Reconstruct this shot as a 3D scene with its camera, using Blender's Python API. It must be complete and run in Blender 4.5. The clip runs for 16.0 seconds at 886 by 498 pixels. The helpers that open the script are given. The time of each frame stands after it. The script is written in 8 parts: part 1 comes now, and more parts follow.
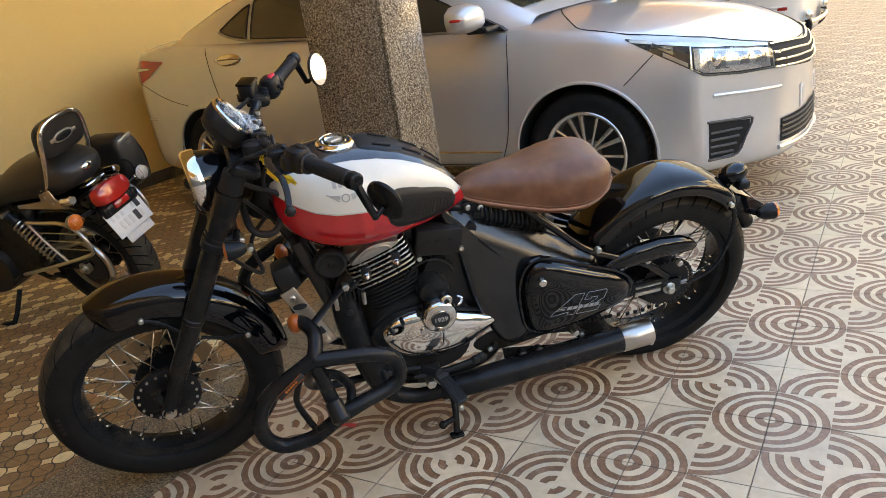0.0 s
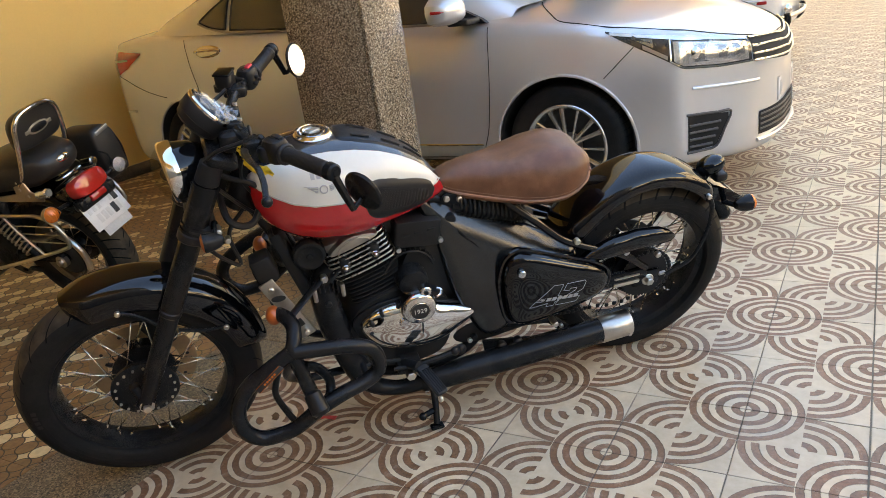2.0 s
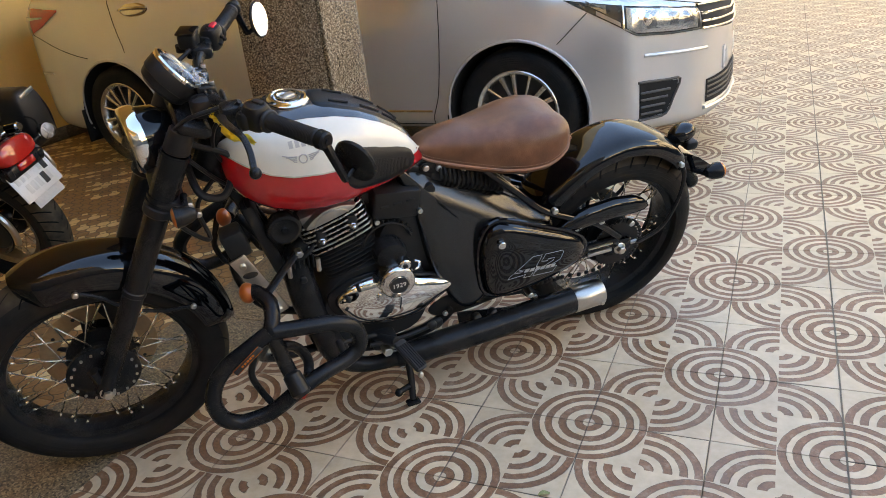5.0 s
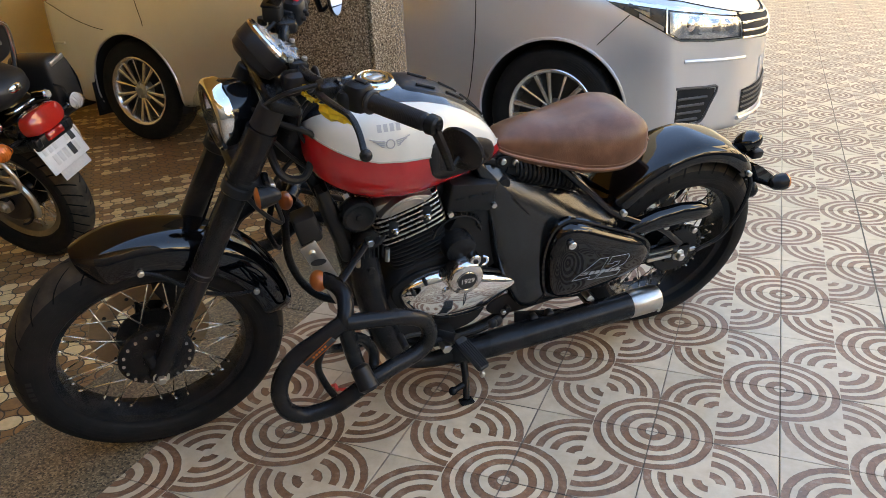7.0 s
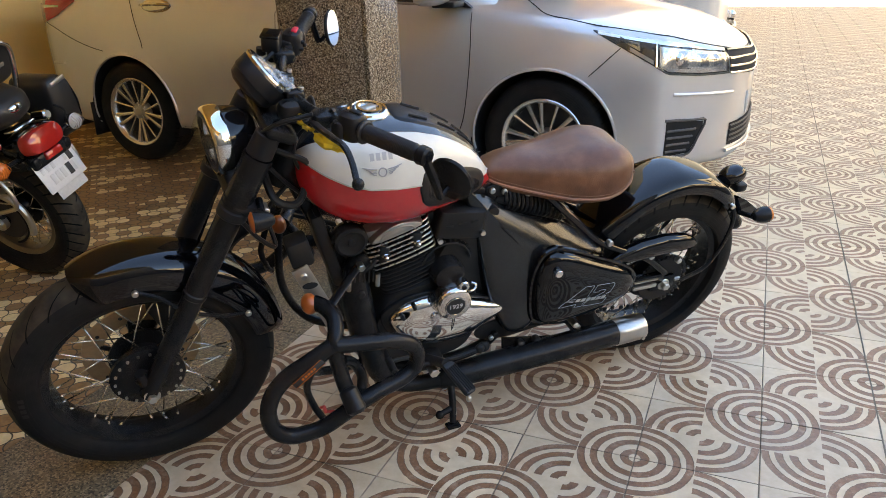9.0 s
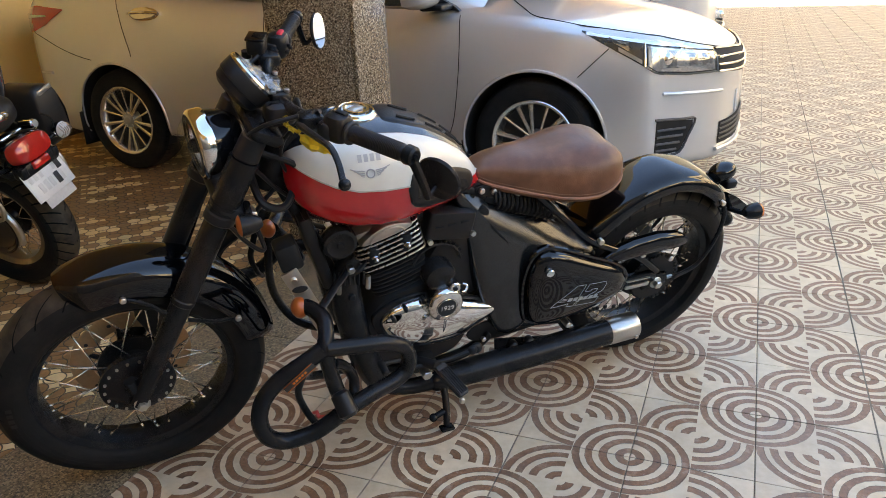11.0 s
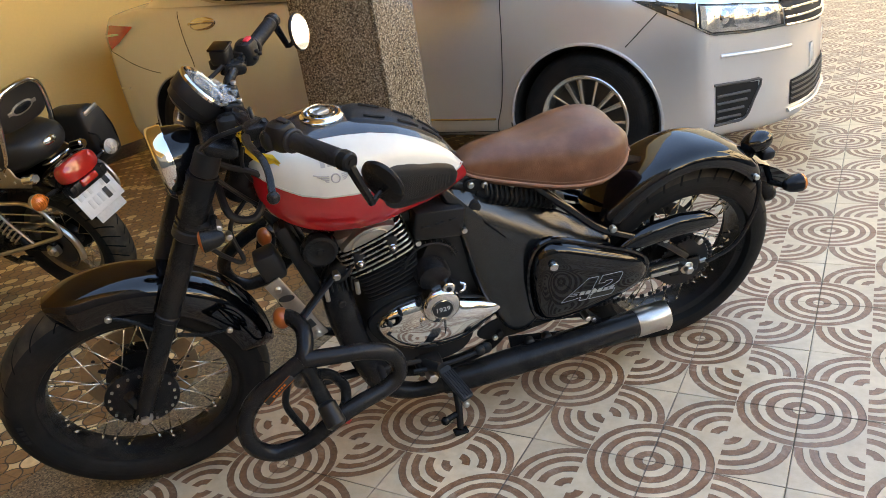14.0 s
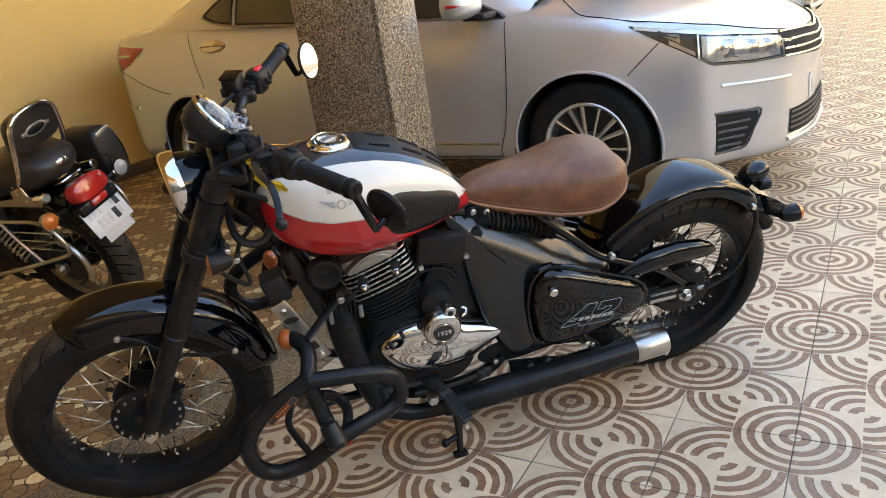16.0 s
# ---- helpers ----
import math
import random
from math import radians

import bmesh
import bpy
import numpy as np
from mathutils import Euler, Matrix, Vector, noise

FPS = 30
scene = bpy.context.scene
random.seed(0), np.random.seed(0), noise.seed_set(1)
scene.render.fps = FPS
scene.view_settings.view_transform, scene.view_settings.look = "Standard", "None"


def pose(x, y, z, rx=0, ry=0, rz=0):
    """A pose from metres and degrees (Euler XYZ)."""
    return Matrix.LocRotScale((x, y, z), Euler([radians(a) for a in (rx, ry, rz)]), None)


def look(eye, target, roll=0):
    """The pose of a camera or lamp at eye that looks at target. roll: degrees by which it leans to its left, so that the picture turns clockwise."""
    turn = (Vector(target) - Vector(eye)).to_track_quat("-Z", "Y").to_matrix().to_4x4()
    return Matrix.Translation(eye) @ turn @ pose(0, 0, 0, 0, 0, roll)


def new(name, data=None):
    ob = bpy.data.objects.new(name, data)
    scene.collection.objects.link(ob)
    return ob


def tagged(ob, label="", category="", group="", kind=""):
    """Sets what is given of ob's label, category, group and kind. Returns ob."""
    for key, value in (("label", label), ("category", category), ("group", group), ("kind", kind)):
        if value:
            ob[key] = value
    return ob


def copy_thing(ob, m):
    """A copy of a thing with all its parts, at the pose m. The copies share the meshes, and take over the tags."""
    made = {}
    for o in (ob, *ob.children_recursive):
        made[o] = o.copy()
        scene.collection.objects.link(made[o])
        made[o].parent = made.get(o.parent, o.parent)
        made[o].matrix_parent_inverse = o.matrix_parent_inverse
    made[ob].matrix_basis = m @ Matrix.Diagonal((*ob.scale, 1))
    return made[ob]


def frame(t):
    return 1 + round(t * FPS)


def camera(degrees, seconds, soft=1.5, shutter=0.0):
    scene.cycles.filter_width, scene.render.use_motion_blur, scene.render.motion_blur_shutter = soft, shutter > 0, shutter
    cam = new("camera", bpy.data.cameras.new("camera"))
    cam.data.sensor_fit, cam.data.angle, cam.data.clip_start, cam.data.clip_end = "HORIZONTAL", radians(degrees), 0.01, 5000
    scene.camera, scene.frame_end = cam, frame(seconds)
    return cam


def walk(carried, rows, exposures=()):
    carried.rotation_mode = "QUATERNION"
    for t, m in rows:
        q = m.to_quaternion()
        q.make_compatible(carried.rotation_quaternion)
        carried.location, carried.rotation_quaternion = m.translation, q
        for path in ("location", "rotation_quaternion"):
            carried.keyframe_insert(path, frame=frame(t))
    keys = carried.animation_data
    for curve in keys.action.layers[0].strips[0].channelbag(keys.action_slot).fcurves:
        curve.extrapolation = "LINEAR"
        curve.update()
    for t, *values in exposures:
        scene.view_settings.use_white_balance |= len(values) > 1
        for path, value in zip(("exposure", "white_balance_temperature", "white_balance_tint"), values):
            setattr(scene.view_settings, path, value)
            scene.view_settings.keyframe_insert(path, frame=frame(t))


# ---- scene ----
cam = camera(61.0, 16.0, soft=0.15)
EXPOSURE = 3.14
PATH = [
    (0, (0.868, -1.903, 1.226), (-0.159, -0.314, 0.577), -8.7),
    (0.5, (0.867, -1.918, 1.221), (-0.158, -0.33, 0.568), -8.5),
    (1, (0.871, -1.914, 1.223), (-0.137, -0.318, 0.563), -8.2),
    (1.5, (0.881, -1.909, 1.217), (-0.116, -0.304, 0.563), -8.3),
    (2, (0.877, -1.899, 1.219), (-0.111, -0.294, 0.548), -8.4),
    (2.5, (0.87, -1.896, 1.211), (-0.113, -0.303, 0.509), -8.6),
    (3, (0.856, -1.903, 1.215), (-0.122, -0.317, 0.487), -8.9),
    (3.5, (0.855, -1.899, 1.23), (-0.125, -0.317, 0.499), -9.4),
    (4, (0.872, -1.901, 1.225), (-0.093, -0.309, 0.496), -9.7),
    (4.2, (0.858, -1.901, 1.225), (-0.076, -0.294, 0.486), -9.4),
    (6.3, (0.494, -1.924, 1.218), (-0.207, -0.227, 0.426), -4.4),
    (6.5, (0.491, -1.929, 1.215), (-0.222, -0.236, 0.424), -4.1),
    (7, (0.464, -1.945, 1.215), (-0.273, -0.262, 0.424), -3.0),
    (7.5, (0.463, -1.966, 1.238), (-0.291, -0.282, 0.466), -2.3),
    (8, (0.474, -1.978, 1.235), (-0.278, -0.283, 0.485), -1.8),
    (8.5, (0.482, -1.98, 1.236), (-0.256, -0.273, 0.499), -1.6),
    (9, (0.487, -1.975, 1.237), (-0.24, -0.262, 0.503), -1.7),
    (11.3, (0.499, -1.963, 1.223), (-0.22, -0.241, 0.503), -2.7),
    (11.5, (0.519, -1.95, 1.233), (-0.225, -0.24, 0.51), -3.3),
    (12, (0.604, -1.872, 1.228), (-0.244, -0.211, 0.506), -4.7),
    (12.5, (0.701, -1.81, 1.217), (-0.236, -0.195, 0.5), -6.0),
    (13, (0.757, -1.771, 1.213), (-0.212, -0.176, 0.492), -7.7),
    (13.5, (0.744, -1.752, 1.208), (-0.232, -0.166, 0.482), -9.0),
    (14, (0.73, -1.753, 1.208), (-0.255, -0.178, 0.467), -9.3),
    (14.5, (0.731, -1.77, 1.215), (-0.269, -0.205, 0.474), -8.9),
    (15, (0.741, -1.786, 1.225), (-0.275, -0.22, 0.506), -8.9),
    (15.5, (0.749, -1.779, 1.232), (-0.264, -0.204, 0.532), -8.8),
    (16, (0.753, -1.779, 1.233), (-0.244, -0.188, 0.543), -8.6),
]
walk(cam, [(t, look(eye, target, roll)) for t, eye, target, roll in PATH], [(t, EXPOSURE + d, 8700 if 6 < t < 11.7 else 9200, 12) for t, d in ((0.0, 0.22), (2.0, 0.22), (4.0, 0.2), (6.5, 0.12), (7.5, 0.27), (8.0, 0.32), (8.5, 0.30), (9.0, 0.15), (11.5, 0.13), (12.0, 0.16), (13.0, 0.58), (14.0, 0.3), (15.5, 0.31), (16.0, 0.33))])

# ---- light ----
SUN_EL, SUN_AZ = 48.0, 180.0     # degrees; azimuth from +x towards +y
world = bpy.data.worlds.new("sky")
scene.world = world
world.use_nodes = True
wn = world.node_tree.nodes
sky = wn.new("ShaderNodeTexSky")
sky.sky_type, sky.sun_disc = "NISHITA", False
sky.ozone_density, sky.dust_density = 4.5, 0.0
sky.sun_elevation, sky.sun_rotation = radians(SUN_EL), radians(90 - SUN_AZ)
wn["Background"].inputs["Strength"].default_value = 0.107
world.node_tree.links.new(sky.outputs[0], wn["Background"].inputs["Color"])
sun = new("sun", bpy.data.lights.new("sun", "SUN"))
sun.data.energy, sun.data.angle, sun.data.color = 5.0, radians(0.5), (1.0, 0.95, 0.87)
sd = Vector((math.cos(radians(SUN_AZ)) * math.cos(radians(SUN_EL)), math.sin(radians(SUN_AZ)) * math.cos(radians(SUN_EL)), math.sin(radians(SUN_EL))))
sun.matrix_world = look(sd * 40, (0, 0, 0))


# ---- mesh helpers ----
def V(*a):
    return Vector(a)


def part(name, bm, material, parent=None, label="", at=None, sharp=38, kind=""):
    """Link a bmesh as one mesh object under a thing or under a part."""
    bmesh.ops.recalc_face_normals(bm, faces=bm.faces)
    me = bpy.data.meshes.new(name)
    bm.to_mesh(me)
    bm.free()
    me.materials.append(material)
    me.polygons.foreach_set("use_smooth", [True] * len(me.polygons))
    me.set_sharp_from_angle(angle=radians(sharp))
    ob = new(name, me)
    if parent is not None:
        ob.parent = parent
    if at is not None:
        ob.matrix_basis = at
    return tagged(ob, label, kind=kind)


def thing(name, m, label, category, group=""):
    ob = new(name)
    ob.empty_display_size = 0.1
    ob.matrix_basis = m
    return tagged(ob, label, category, group)


def loft(bm, rings, cap0=True, cap1=True, loop=False):
    vr = [[bm.verts.new(p) for p in r] for r in rings]
    pairs = list(zip(vr[:-1], vr[1:])) + ([(vr[-1], vr[0])] if loop else [])
    n = len(vr[0])
    for a, b in pairs:
        for i in range(n):
            j = (i + 1) % n
            bm.faces.new((a[i], a[j], b[j], b[i]))
    if not loop and cap0:
        bm.faces.new(vr[0][::-1])
    if not loop and cap1:
        bm.faces.new(vr[-1])
    return vr


def sheet(bm, rows):
    """An open grid of faces through rows of points."""
    vr = [[bm.verts.new(p) for p in r] for r in rows]
    for a, b in zip(vr[:-1], vr[1:]):
        for i in range(len(a) - 1):
            bm.faces.new((a[i], a[i + 1], b[i + 1], b[i]))
    return vr


def axes_of(d):
    d = d.normalized()
    u = d.cross(V(0, 0, 1)) if abs(d.z) < 0.9 else d.cross(V(1, 0, 0))
    u.normalize()
    return u, d.cross(u).normalized()


def cyl(bm, p0, p1, r0, r1=None, seg=16, bev=0.0):
    p0, p1 = Vector(p0), Vector(p1)
    r1 = r0 if r1 is None else r1
    u, w = axes_of(p1 - p0)
    d = (p1 - p0).normalized()
    prof = [(p0, r0), (p1, r1)]
    if bev:
        prof = [(p0, r0 - bev), (p0 + d * bev, r0), (p1 - d * bev, r1), (p1, r1 - bev)]
    loft(bm, [[c + (u * math.cos(k) + w * math.sin(k)) * r for k in (2 * math.pi * i / seg for i in range(seg))] for c, r in prof])


def smooth_path(pts, sub=6, closed=False):
    pts = [Vector(p) for p in pts]
    if sub < 2:
        return pts
    n, out = len(pts), []
    for i in range(n if closed else n - 1):
        if closed:
            a, b, c, d = pts[i - 1], pts[i], pts[(i + 1) % n], pts[(i + 2) % n]
        else:
            b, c = pts[i], pts[i + 1]
            a = pts[i - 1] if i else b * 2 - c
            d = pts[i + 2] if i + 2 < n else c * 2 - b
        for k in range(sub):
            t = k / sub
            out.append(0.5 * ((2 * b) + (c - a) * t + (2 * a - 5 * b + 4 * c - d) * t * t + (3 * b - a - 3 * c + d) * t ** 3))
    if not closed:
        out.append(pts[-1])
    return out


def tube(bm, pts, r, seg=10, sub=6, closed=False, flat=1.0):
    """A swept pipe; r is one radius or a list along the given points."""
    n0 = len(pts)
    path = smooth_path(pts, sub, closed)
    n = len(path)
    rings, u = [], None
    for i, p in enumerate(path):
        a = path[i - 1] if (i or closed) else p
        b = path[(i + 1) % n] if (i + 1 < n or closed) else p
        d = (b - a).normalized()
        if u is None:
            u = axes_of(d)[0]
        u = (u - d * u.dot(d)).normalized()
        w = d.cross(u)
        if isinstance(r, (list, tuple)):
            f = i / max(1, n - 1) * (n0 - 1)
            k = min(int(f), n0 - 2)
            rr = r[k] + (r[k + 1] - r[k]) * (f - k)
        else:
            rr = r
        rings.append([p + (u * math.cos(k) + w * math.sin(k) * flat) * rr for k in (2 * math.pi * j / seg for j in range(seg))])
    loft(bm, rings, loop=closed)


def lathe(bm, prof, m=None, seg=32, loop=False):
    """Turn (radius, height) round the local z of m."""
    m = m or Matrix()
    rings = [[m @ V(r * math.cos(k), r * math.sin(k), h) for k in (2 * math.pi * i / seg for i in range(seg))] for r, h in prof]
    loft(bm, rings, cap0=prof[0][0] > 1e-6, cap1=prof[-1][0] > 1e-6, loop=loop)


def box(bm, c, s, m=None, bev=0.004):
    """A box with softened edges, about c in the axes of m."""
    m = m or Matrix()
    hx, hy, hz = s[0] / 2, s[1] / 2, s[2] / 2
    b = min(bev, hx * 0.9, hy * 0.9, hz * 0.9)
    k = b * 0.3

    def rect(ix, iy, z):
        x, y = hx - ix, hy - iy
        q = [(x, -y + b), (x, y - b), (x - k, y - k), (x - b, y), (-x + b, y), (-x + k, y - k), (-x, y - b), (-x, -y + b), (-x + k, -y + k), (-x + b, -y), (x - b, -y), (x - k, -y + k)]
        return [m @ (Vector(c) + V(a, e, z)) for a, e in q]

    loft(bm, [rect(b, b, -hz), rect(k, k, -hz + k), rect(0, 0, -hz + b), rect(0, 0, hz - b), rect(k, k, hz - k), rect(b, b, hz)])


def plain_box(bm, lo, hi):
    r = lambda z: [V(lo[0], lo[1], z), V(hi[0], lo[1], z), V(hi[0], hi[1], z), V(lo[0], hi[1], z)]
    loft(bm, [r(lo[2]), r(hi[2])])


def ball(bm, c, r, m=None, nu=16, nv=10):
    """An ellipsoid with radii r."""
    m = m or Matrix()
    rings = []
    for j in range(1, nv):
        a = math.pi * j / nv - math.pi / 2
        rings.append([m @ (Vector(c) + V(r[0] * math.cos(a) * math.cos(k), r[1] * math.cos(a) * math.sin(k), r[2] * math.sin(a))) for k in (2 * math.pi * i / nu for i in range(nu))])
    loft(bm, rings)


def round_outline(pts, sub=5):
    return [(p.x, p.y) for p in smooth_path([V(a, b, 0) for a, b in pts], sub, True)]


def shrink(pts, f, k=0.0):
    cx = sum(p[0] for p in pts) / len(pts)
    cz = sum(p[1] for p in pts) / len(pts)
    return [(cx + (p[0] - cx) * f, cz + (p[1] - cz) * f) for p in pts]


def plate(bm, outline, y0, y1, bev=0.04, shape=None):
    """An outline in x and z given thickness along y, with softened rims."""
    shape = shape or (lambda x, y, z: V(x, y, z))
    d = (y1 - y0) * 0.25
    rows = [(1 - bev, y0), (1, y0 + d), (1, y1 - d), (1 - bev * 0.35, y1 - d * 0.3), (1 - bev, y1)]
    loft(bm, [[shape(x, y, z) for x, z in shrink(outline, f)] for f, y in rows])


def dome(bm, outline, y0, y1, steps=7, edge=0.012, power=0.5):
    """A shell bulging from y0 to y1 over an outline in x and z."""
    s = 1 if y1 > y0 else -1
    rings = [[V(x, y0 - s * edge, z) for x, z in outline]]
    for i in range(steps):
        f = i / steps
        rings.append([V(x, y0 + (y1 - y0) * math.sin(f * math.pi / 2) ** (2 * power), z) for x, z in shrink(outline, math.cos(f * math.pi / 2))])
    loft(bm, rings)


AXY = Matrix(((1, 0, 0, 0), (0, 0, 1, 0), (0, -1, 0, 0), (0, 0, 0, 1)))   # local z becomes +y


def text_mesh(s, size, depth=0.0008, m=None):
    """Letters of the built-in font as a bmesh."""
    cu = bpy.data.curves.new("letters", "FONT")
    cu.body, cu.size, cu.extrude, cu.align_x, cu.align_y = s, size, depth, "CENTER", "CENTER"
    cu.resolution_u = 3
    ob = bpy.data.objects.new("letters", cu)
    scene.collection.objects.link(ob)
    me = ob.evaluated_get(bpy.context.evaluated_depsgraph_get()).to_mesh()
    bm = bmesh.new()
    bm.from_mesh(me)
    bpy.data.objects.remove(ob)
    bpy.data.curves.remove(cu)
    if m is not None:
        bm.transform(m)
    return bm


# ---- materials ----
def nodes_of(name):
    m = bpy.data.materials.new(name)
    m.use_nodes = True
    t = m.node_tree
    return m, t.nodes, t.links, t.nodes["Principled BSDF"]


def math_node(n, l, op, a, b=None, c=None):
    x = n.new("ShaderNodeMath")
    x.operation = op
    for i, v in enumerate((a, b, c)):
        if v is None:
            continue
        if isinstance(v, (int, float)):
            x.inputs[i].default_value = v
        else:
            l.new(v, x.inputs[i])
    return x.outputs[0]


def mix_col(n, l, f, a, b, mode="MIX"):
    x = n.new("ShaderNodeMix")
    x.data_type, x.blend_type = "RGBA", mode
    for s, v in ((x.inputs[0], f), (x.inputs[6], a), (x.inputs[7], b)):
        if isinstance(v, (int, float)):
            s.default_value = v
        elif isinstance(v, tuple):
            s.default_value = (*v[:3], 1)
        else:
            l.new(v, s)
    return x.outputs[2]


def noise_node(n, l, vec, scale, detail=4, rough=0.55):
    x = n.new("ShaderNodeTexNoise")
    x.inputs["Scale"].default_value, x.inputs["Detail"].default_value, x.inputs["Roughness"].default_value = scale, detail, rough
    if vec is not None:
        l.new(vec, x.inputs["Vector"])
    return x


def ramp(n, l, fac, stops, mode="LINEAR"):
    x = n.new("ShaderNodeValToRGB")
    x.color_ramp.interpolation = mode
    e = x.color_ramp.elements
    while len(e) < len(stops):
        e.new(0.5)
    for k, (p, c) in zip(e, stops):
        k.position = p
        k.color = (*c, 1) if isinstance(c, tuple) else (c, c, c, 1)
    l.new(fac, x.inputs[0])
    return x.outputs[0]


def bump_into(n, l, bsdf, height, dist, strength=1.0):
    b = n.new("ShaderNodeBump")
    b.inputs["Distance"].default_value, b.inputs["Strength"].default_value = dist, strength
    l.new(height, b.inputs["Height"])
    l.new(b.outputs[0], bsdf.inputs["Normal"])


def surface(name, col, rough=0.5, metal=0.0, coat=0.0, var=0.12, scale=6.0, fine=90.0, bump=0.0, rvar=0.08, dirt=None, spec=0.5):
    """A painted, cast or moulded surface with variation at two scales."""
    m, n, l, b = nodes_of(name)
    tc = n.new("ShaderNodeTexCoord").outputs["Object"]
    n1, n2 = noise_node(n, l, tc, scale), noise_node(n, l, tc, fine, 3)
    f = math_node(n, l, "MULTIPLY_ADD", n2.outputs[0], 0.4, math_node(n, l, "MULTIPLY", n1.outputs[0], 0.6))
    lo = tuple(c * (1 - var) for c in col)
    hi = tuple(min(1, c * (1 + var)) for c in col)
    c = ramp(n, l, f, [(0.3, lo), (0.7, hi)])
    if dirt:
        d = ramp(n, l, n1.outputs[0], [(0.52, 0.0), (0.75, dirt[1])])
        c = mix_col(n, l, d, c, dirt[0])
    l.new(c, b.inputs["Base Color"])
    l.new(math_node(n, l, "MULTIPLY_ADD", f, rvar * 2, max(0.0, rough - rvar)), b.inputs["Roughness"])
    b.inputs["Metallic"].default_value = metal
    b.inputs["Coat Weight"].default_value = coat
    b.inputs["Coat Roughness"].default_value = 0.03
    b.inputs["Specular IOR Level"].default_value = spec
    if bump:
        bump_into(n, l, b, n2.outputs[0], bump)
    return m


black_gloss = surface("black_gloss_paint", (0.003, 0.003, 0.0035), 0.035, coat=0.0, rvar=0.012, var=0.2, spec=0.5)
black_cover = surface("black_semi_gloss_cover", (0.006, 0.006, 0.0065), 0.06, rvar=0.02, var=0.2, spec=0.4)
black_side = surface("black_satin_side_cover", (0.012, 0.0128, 0.0128), 0.21, rvar=0.004, var=0.05, spec=0.6)
black_satin = surface("black_satin_coat", (0.0135, 0.0135, 0.0138), 0.27, var=0.25, bump=0.0002, fine=500, spec=0.22)
black_matt = surface("black_matt_metal", (0.018, 0.018, 0.0182), 0.46, var=0.3, bump=0.0002, fine=400, spec=0.24)
black_plastic = surface("black_moulded_plastic", (0.013, 0.013, 0.0133), 0.36, var=0.2, bump=0.0003, fine=600, spec=0.28)
# near-black for dark parts, joints, and the shade in slots and recesses
dark_void = surface("dark_recess", (0.01, 0.01, 0.01), 0.8)
rubber_grip = surface("grip_rubber", (0.014, 0.014, 0.0145), 0.5, bump=0.0004, fine=350)
chrome = surface("chrome", (0.78, 0.77, 0.74), 0.07, metal=1.0, var=0.05, rvar=0.03, fine=40)
polished = surface("polished_alloy", (0.72, 0.71, 0.69), 0.16, metal=1.0, var=0.08, rvar=0.05, fine=60)
brushed = surface("brushed_steel", (0.55, 0.52, 0.47), 0.3, metal=1.0, var=0.12, fine=200)
satin_alloy = surface("satin_alloy", (0.44, 0.42, 0.38), 0.34, metal=0.85, var=0.1)
fin_edge = surface("machined_fin_edge", (0.62, 0.61, 0.59), 0.28, metal=1.0)
steel = surface("zinc_steel", (0.62, 0.60, 0.55), 0.3, metal=1.0, var=0.15, fine=150)
spoke_zinc = surface("bright_zinc_spoke", (0.80, 0.75, 0.64), 0.24, metal=0.9, var=0.12, fine=150)
gold_disc = surface("bronze_disc_steel", (0.44, 0.29, 0.165), 0.4, metal=0.6, var=0.2)
tank_red = surface("tank_red_paint", (0.50, 0.010, 0.016), 0.2, coat=1.0, var=0.06, rvar=0.03)
tank_white = surface("tank_white_paint", (0.70, 0.675, 0.60), 0.25, coat=0.6, var=0.03, rvar=0.03)
tank_top = surface("tank_top_dark_paint", (0.018, 0.022, 0.028), 0.25, coat=0.8, var=0.1, rvar=0.03)
gold_line = surface("tank_pinstripe", (0.46, 0.42, 0.34), 0.3, coat=0.6)
logo_grey = surface("badge_grey", (0.40, 0.39, 0.37), 0.4)
pale_line = surface("decal_pale_line", (0.36, 0.365, 0.37), 0.4)
amber = surface("amber_lens", (0.75, 0.19, 0.03), 0.18, coat=0.6)
amber_dark = surface("amber_reflector", (0.42, 0.10, 0.02), 0.3, coat=0.4)
red_lens = surface("red_lens", (0.50, 0.02, 0.015), 0.15, coat=0.8)
red_plastic = surface("red_switch", (0.72, 0.03, 0.06), 0.35)
yellow_tape = surface("yellow_ribbon", (0.82, 0.58, 0.05), 0.4, var=0.3, fine=60, scale=40)
red_tape = surface("red_ribbon", (0.70, 0.06, 0.05), 0.5)
white_plate = surface("number_plate_white", (0.72, 0.70, 0.66), 0.35, var=0.08)
plate_ink = surface("number_plate_ink", (0.02, 0.02, 0.02), 0.5)
plate_grey = surface("number_plate_worn", (0.62, 0.60, 0.56), 0.5)
pattern_rubber = surface("knee_pad_rubber", (0.011, 0.011, 0.0115), 0.5)
car_silver = surface("car_silver_paint", (0.66, 0.67, 0.67), 0.30, metal=0.55, coat=0.8, var=0.03, rvar=0.03, fine=900)
car_white = surface("pearl_white_paint", (0.72, 0.71, 0.69), 0.3, metal=0.1, coat=0.9, var=0.03)
lamp_clear = surface("lamp_reflector", (0.58, 0.58, 0.56), 0.14, metal=0.75, coat=1.0, var=0.35, scale=30, fine=120)
lamp_smoke = surface("lamp_housing", (0.035, 0.032, 0.028), 0.2, coat=1.0, var=0.4, scale=20)
lamp_grey = surface("lamp_inner_grey", (0.30, 0.30, 0.29), 0.12, metal=0.7, coat=1.0, var=0.3, scale=30)
fog_grey = surface("grille_grey_plastic", (0.06, 0.06, 0.06), 0.5)
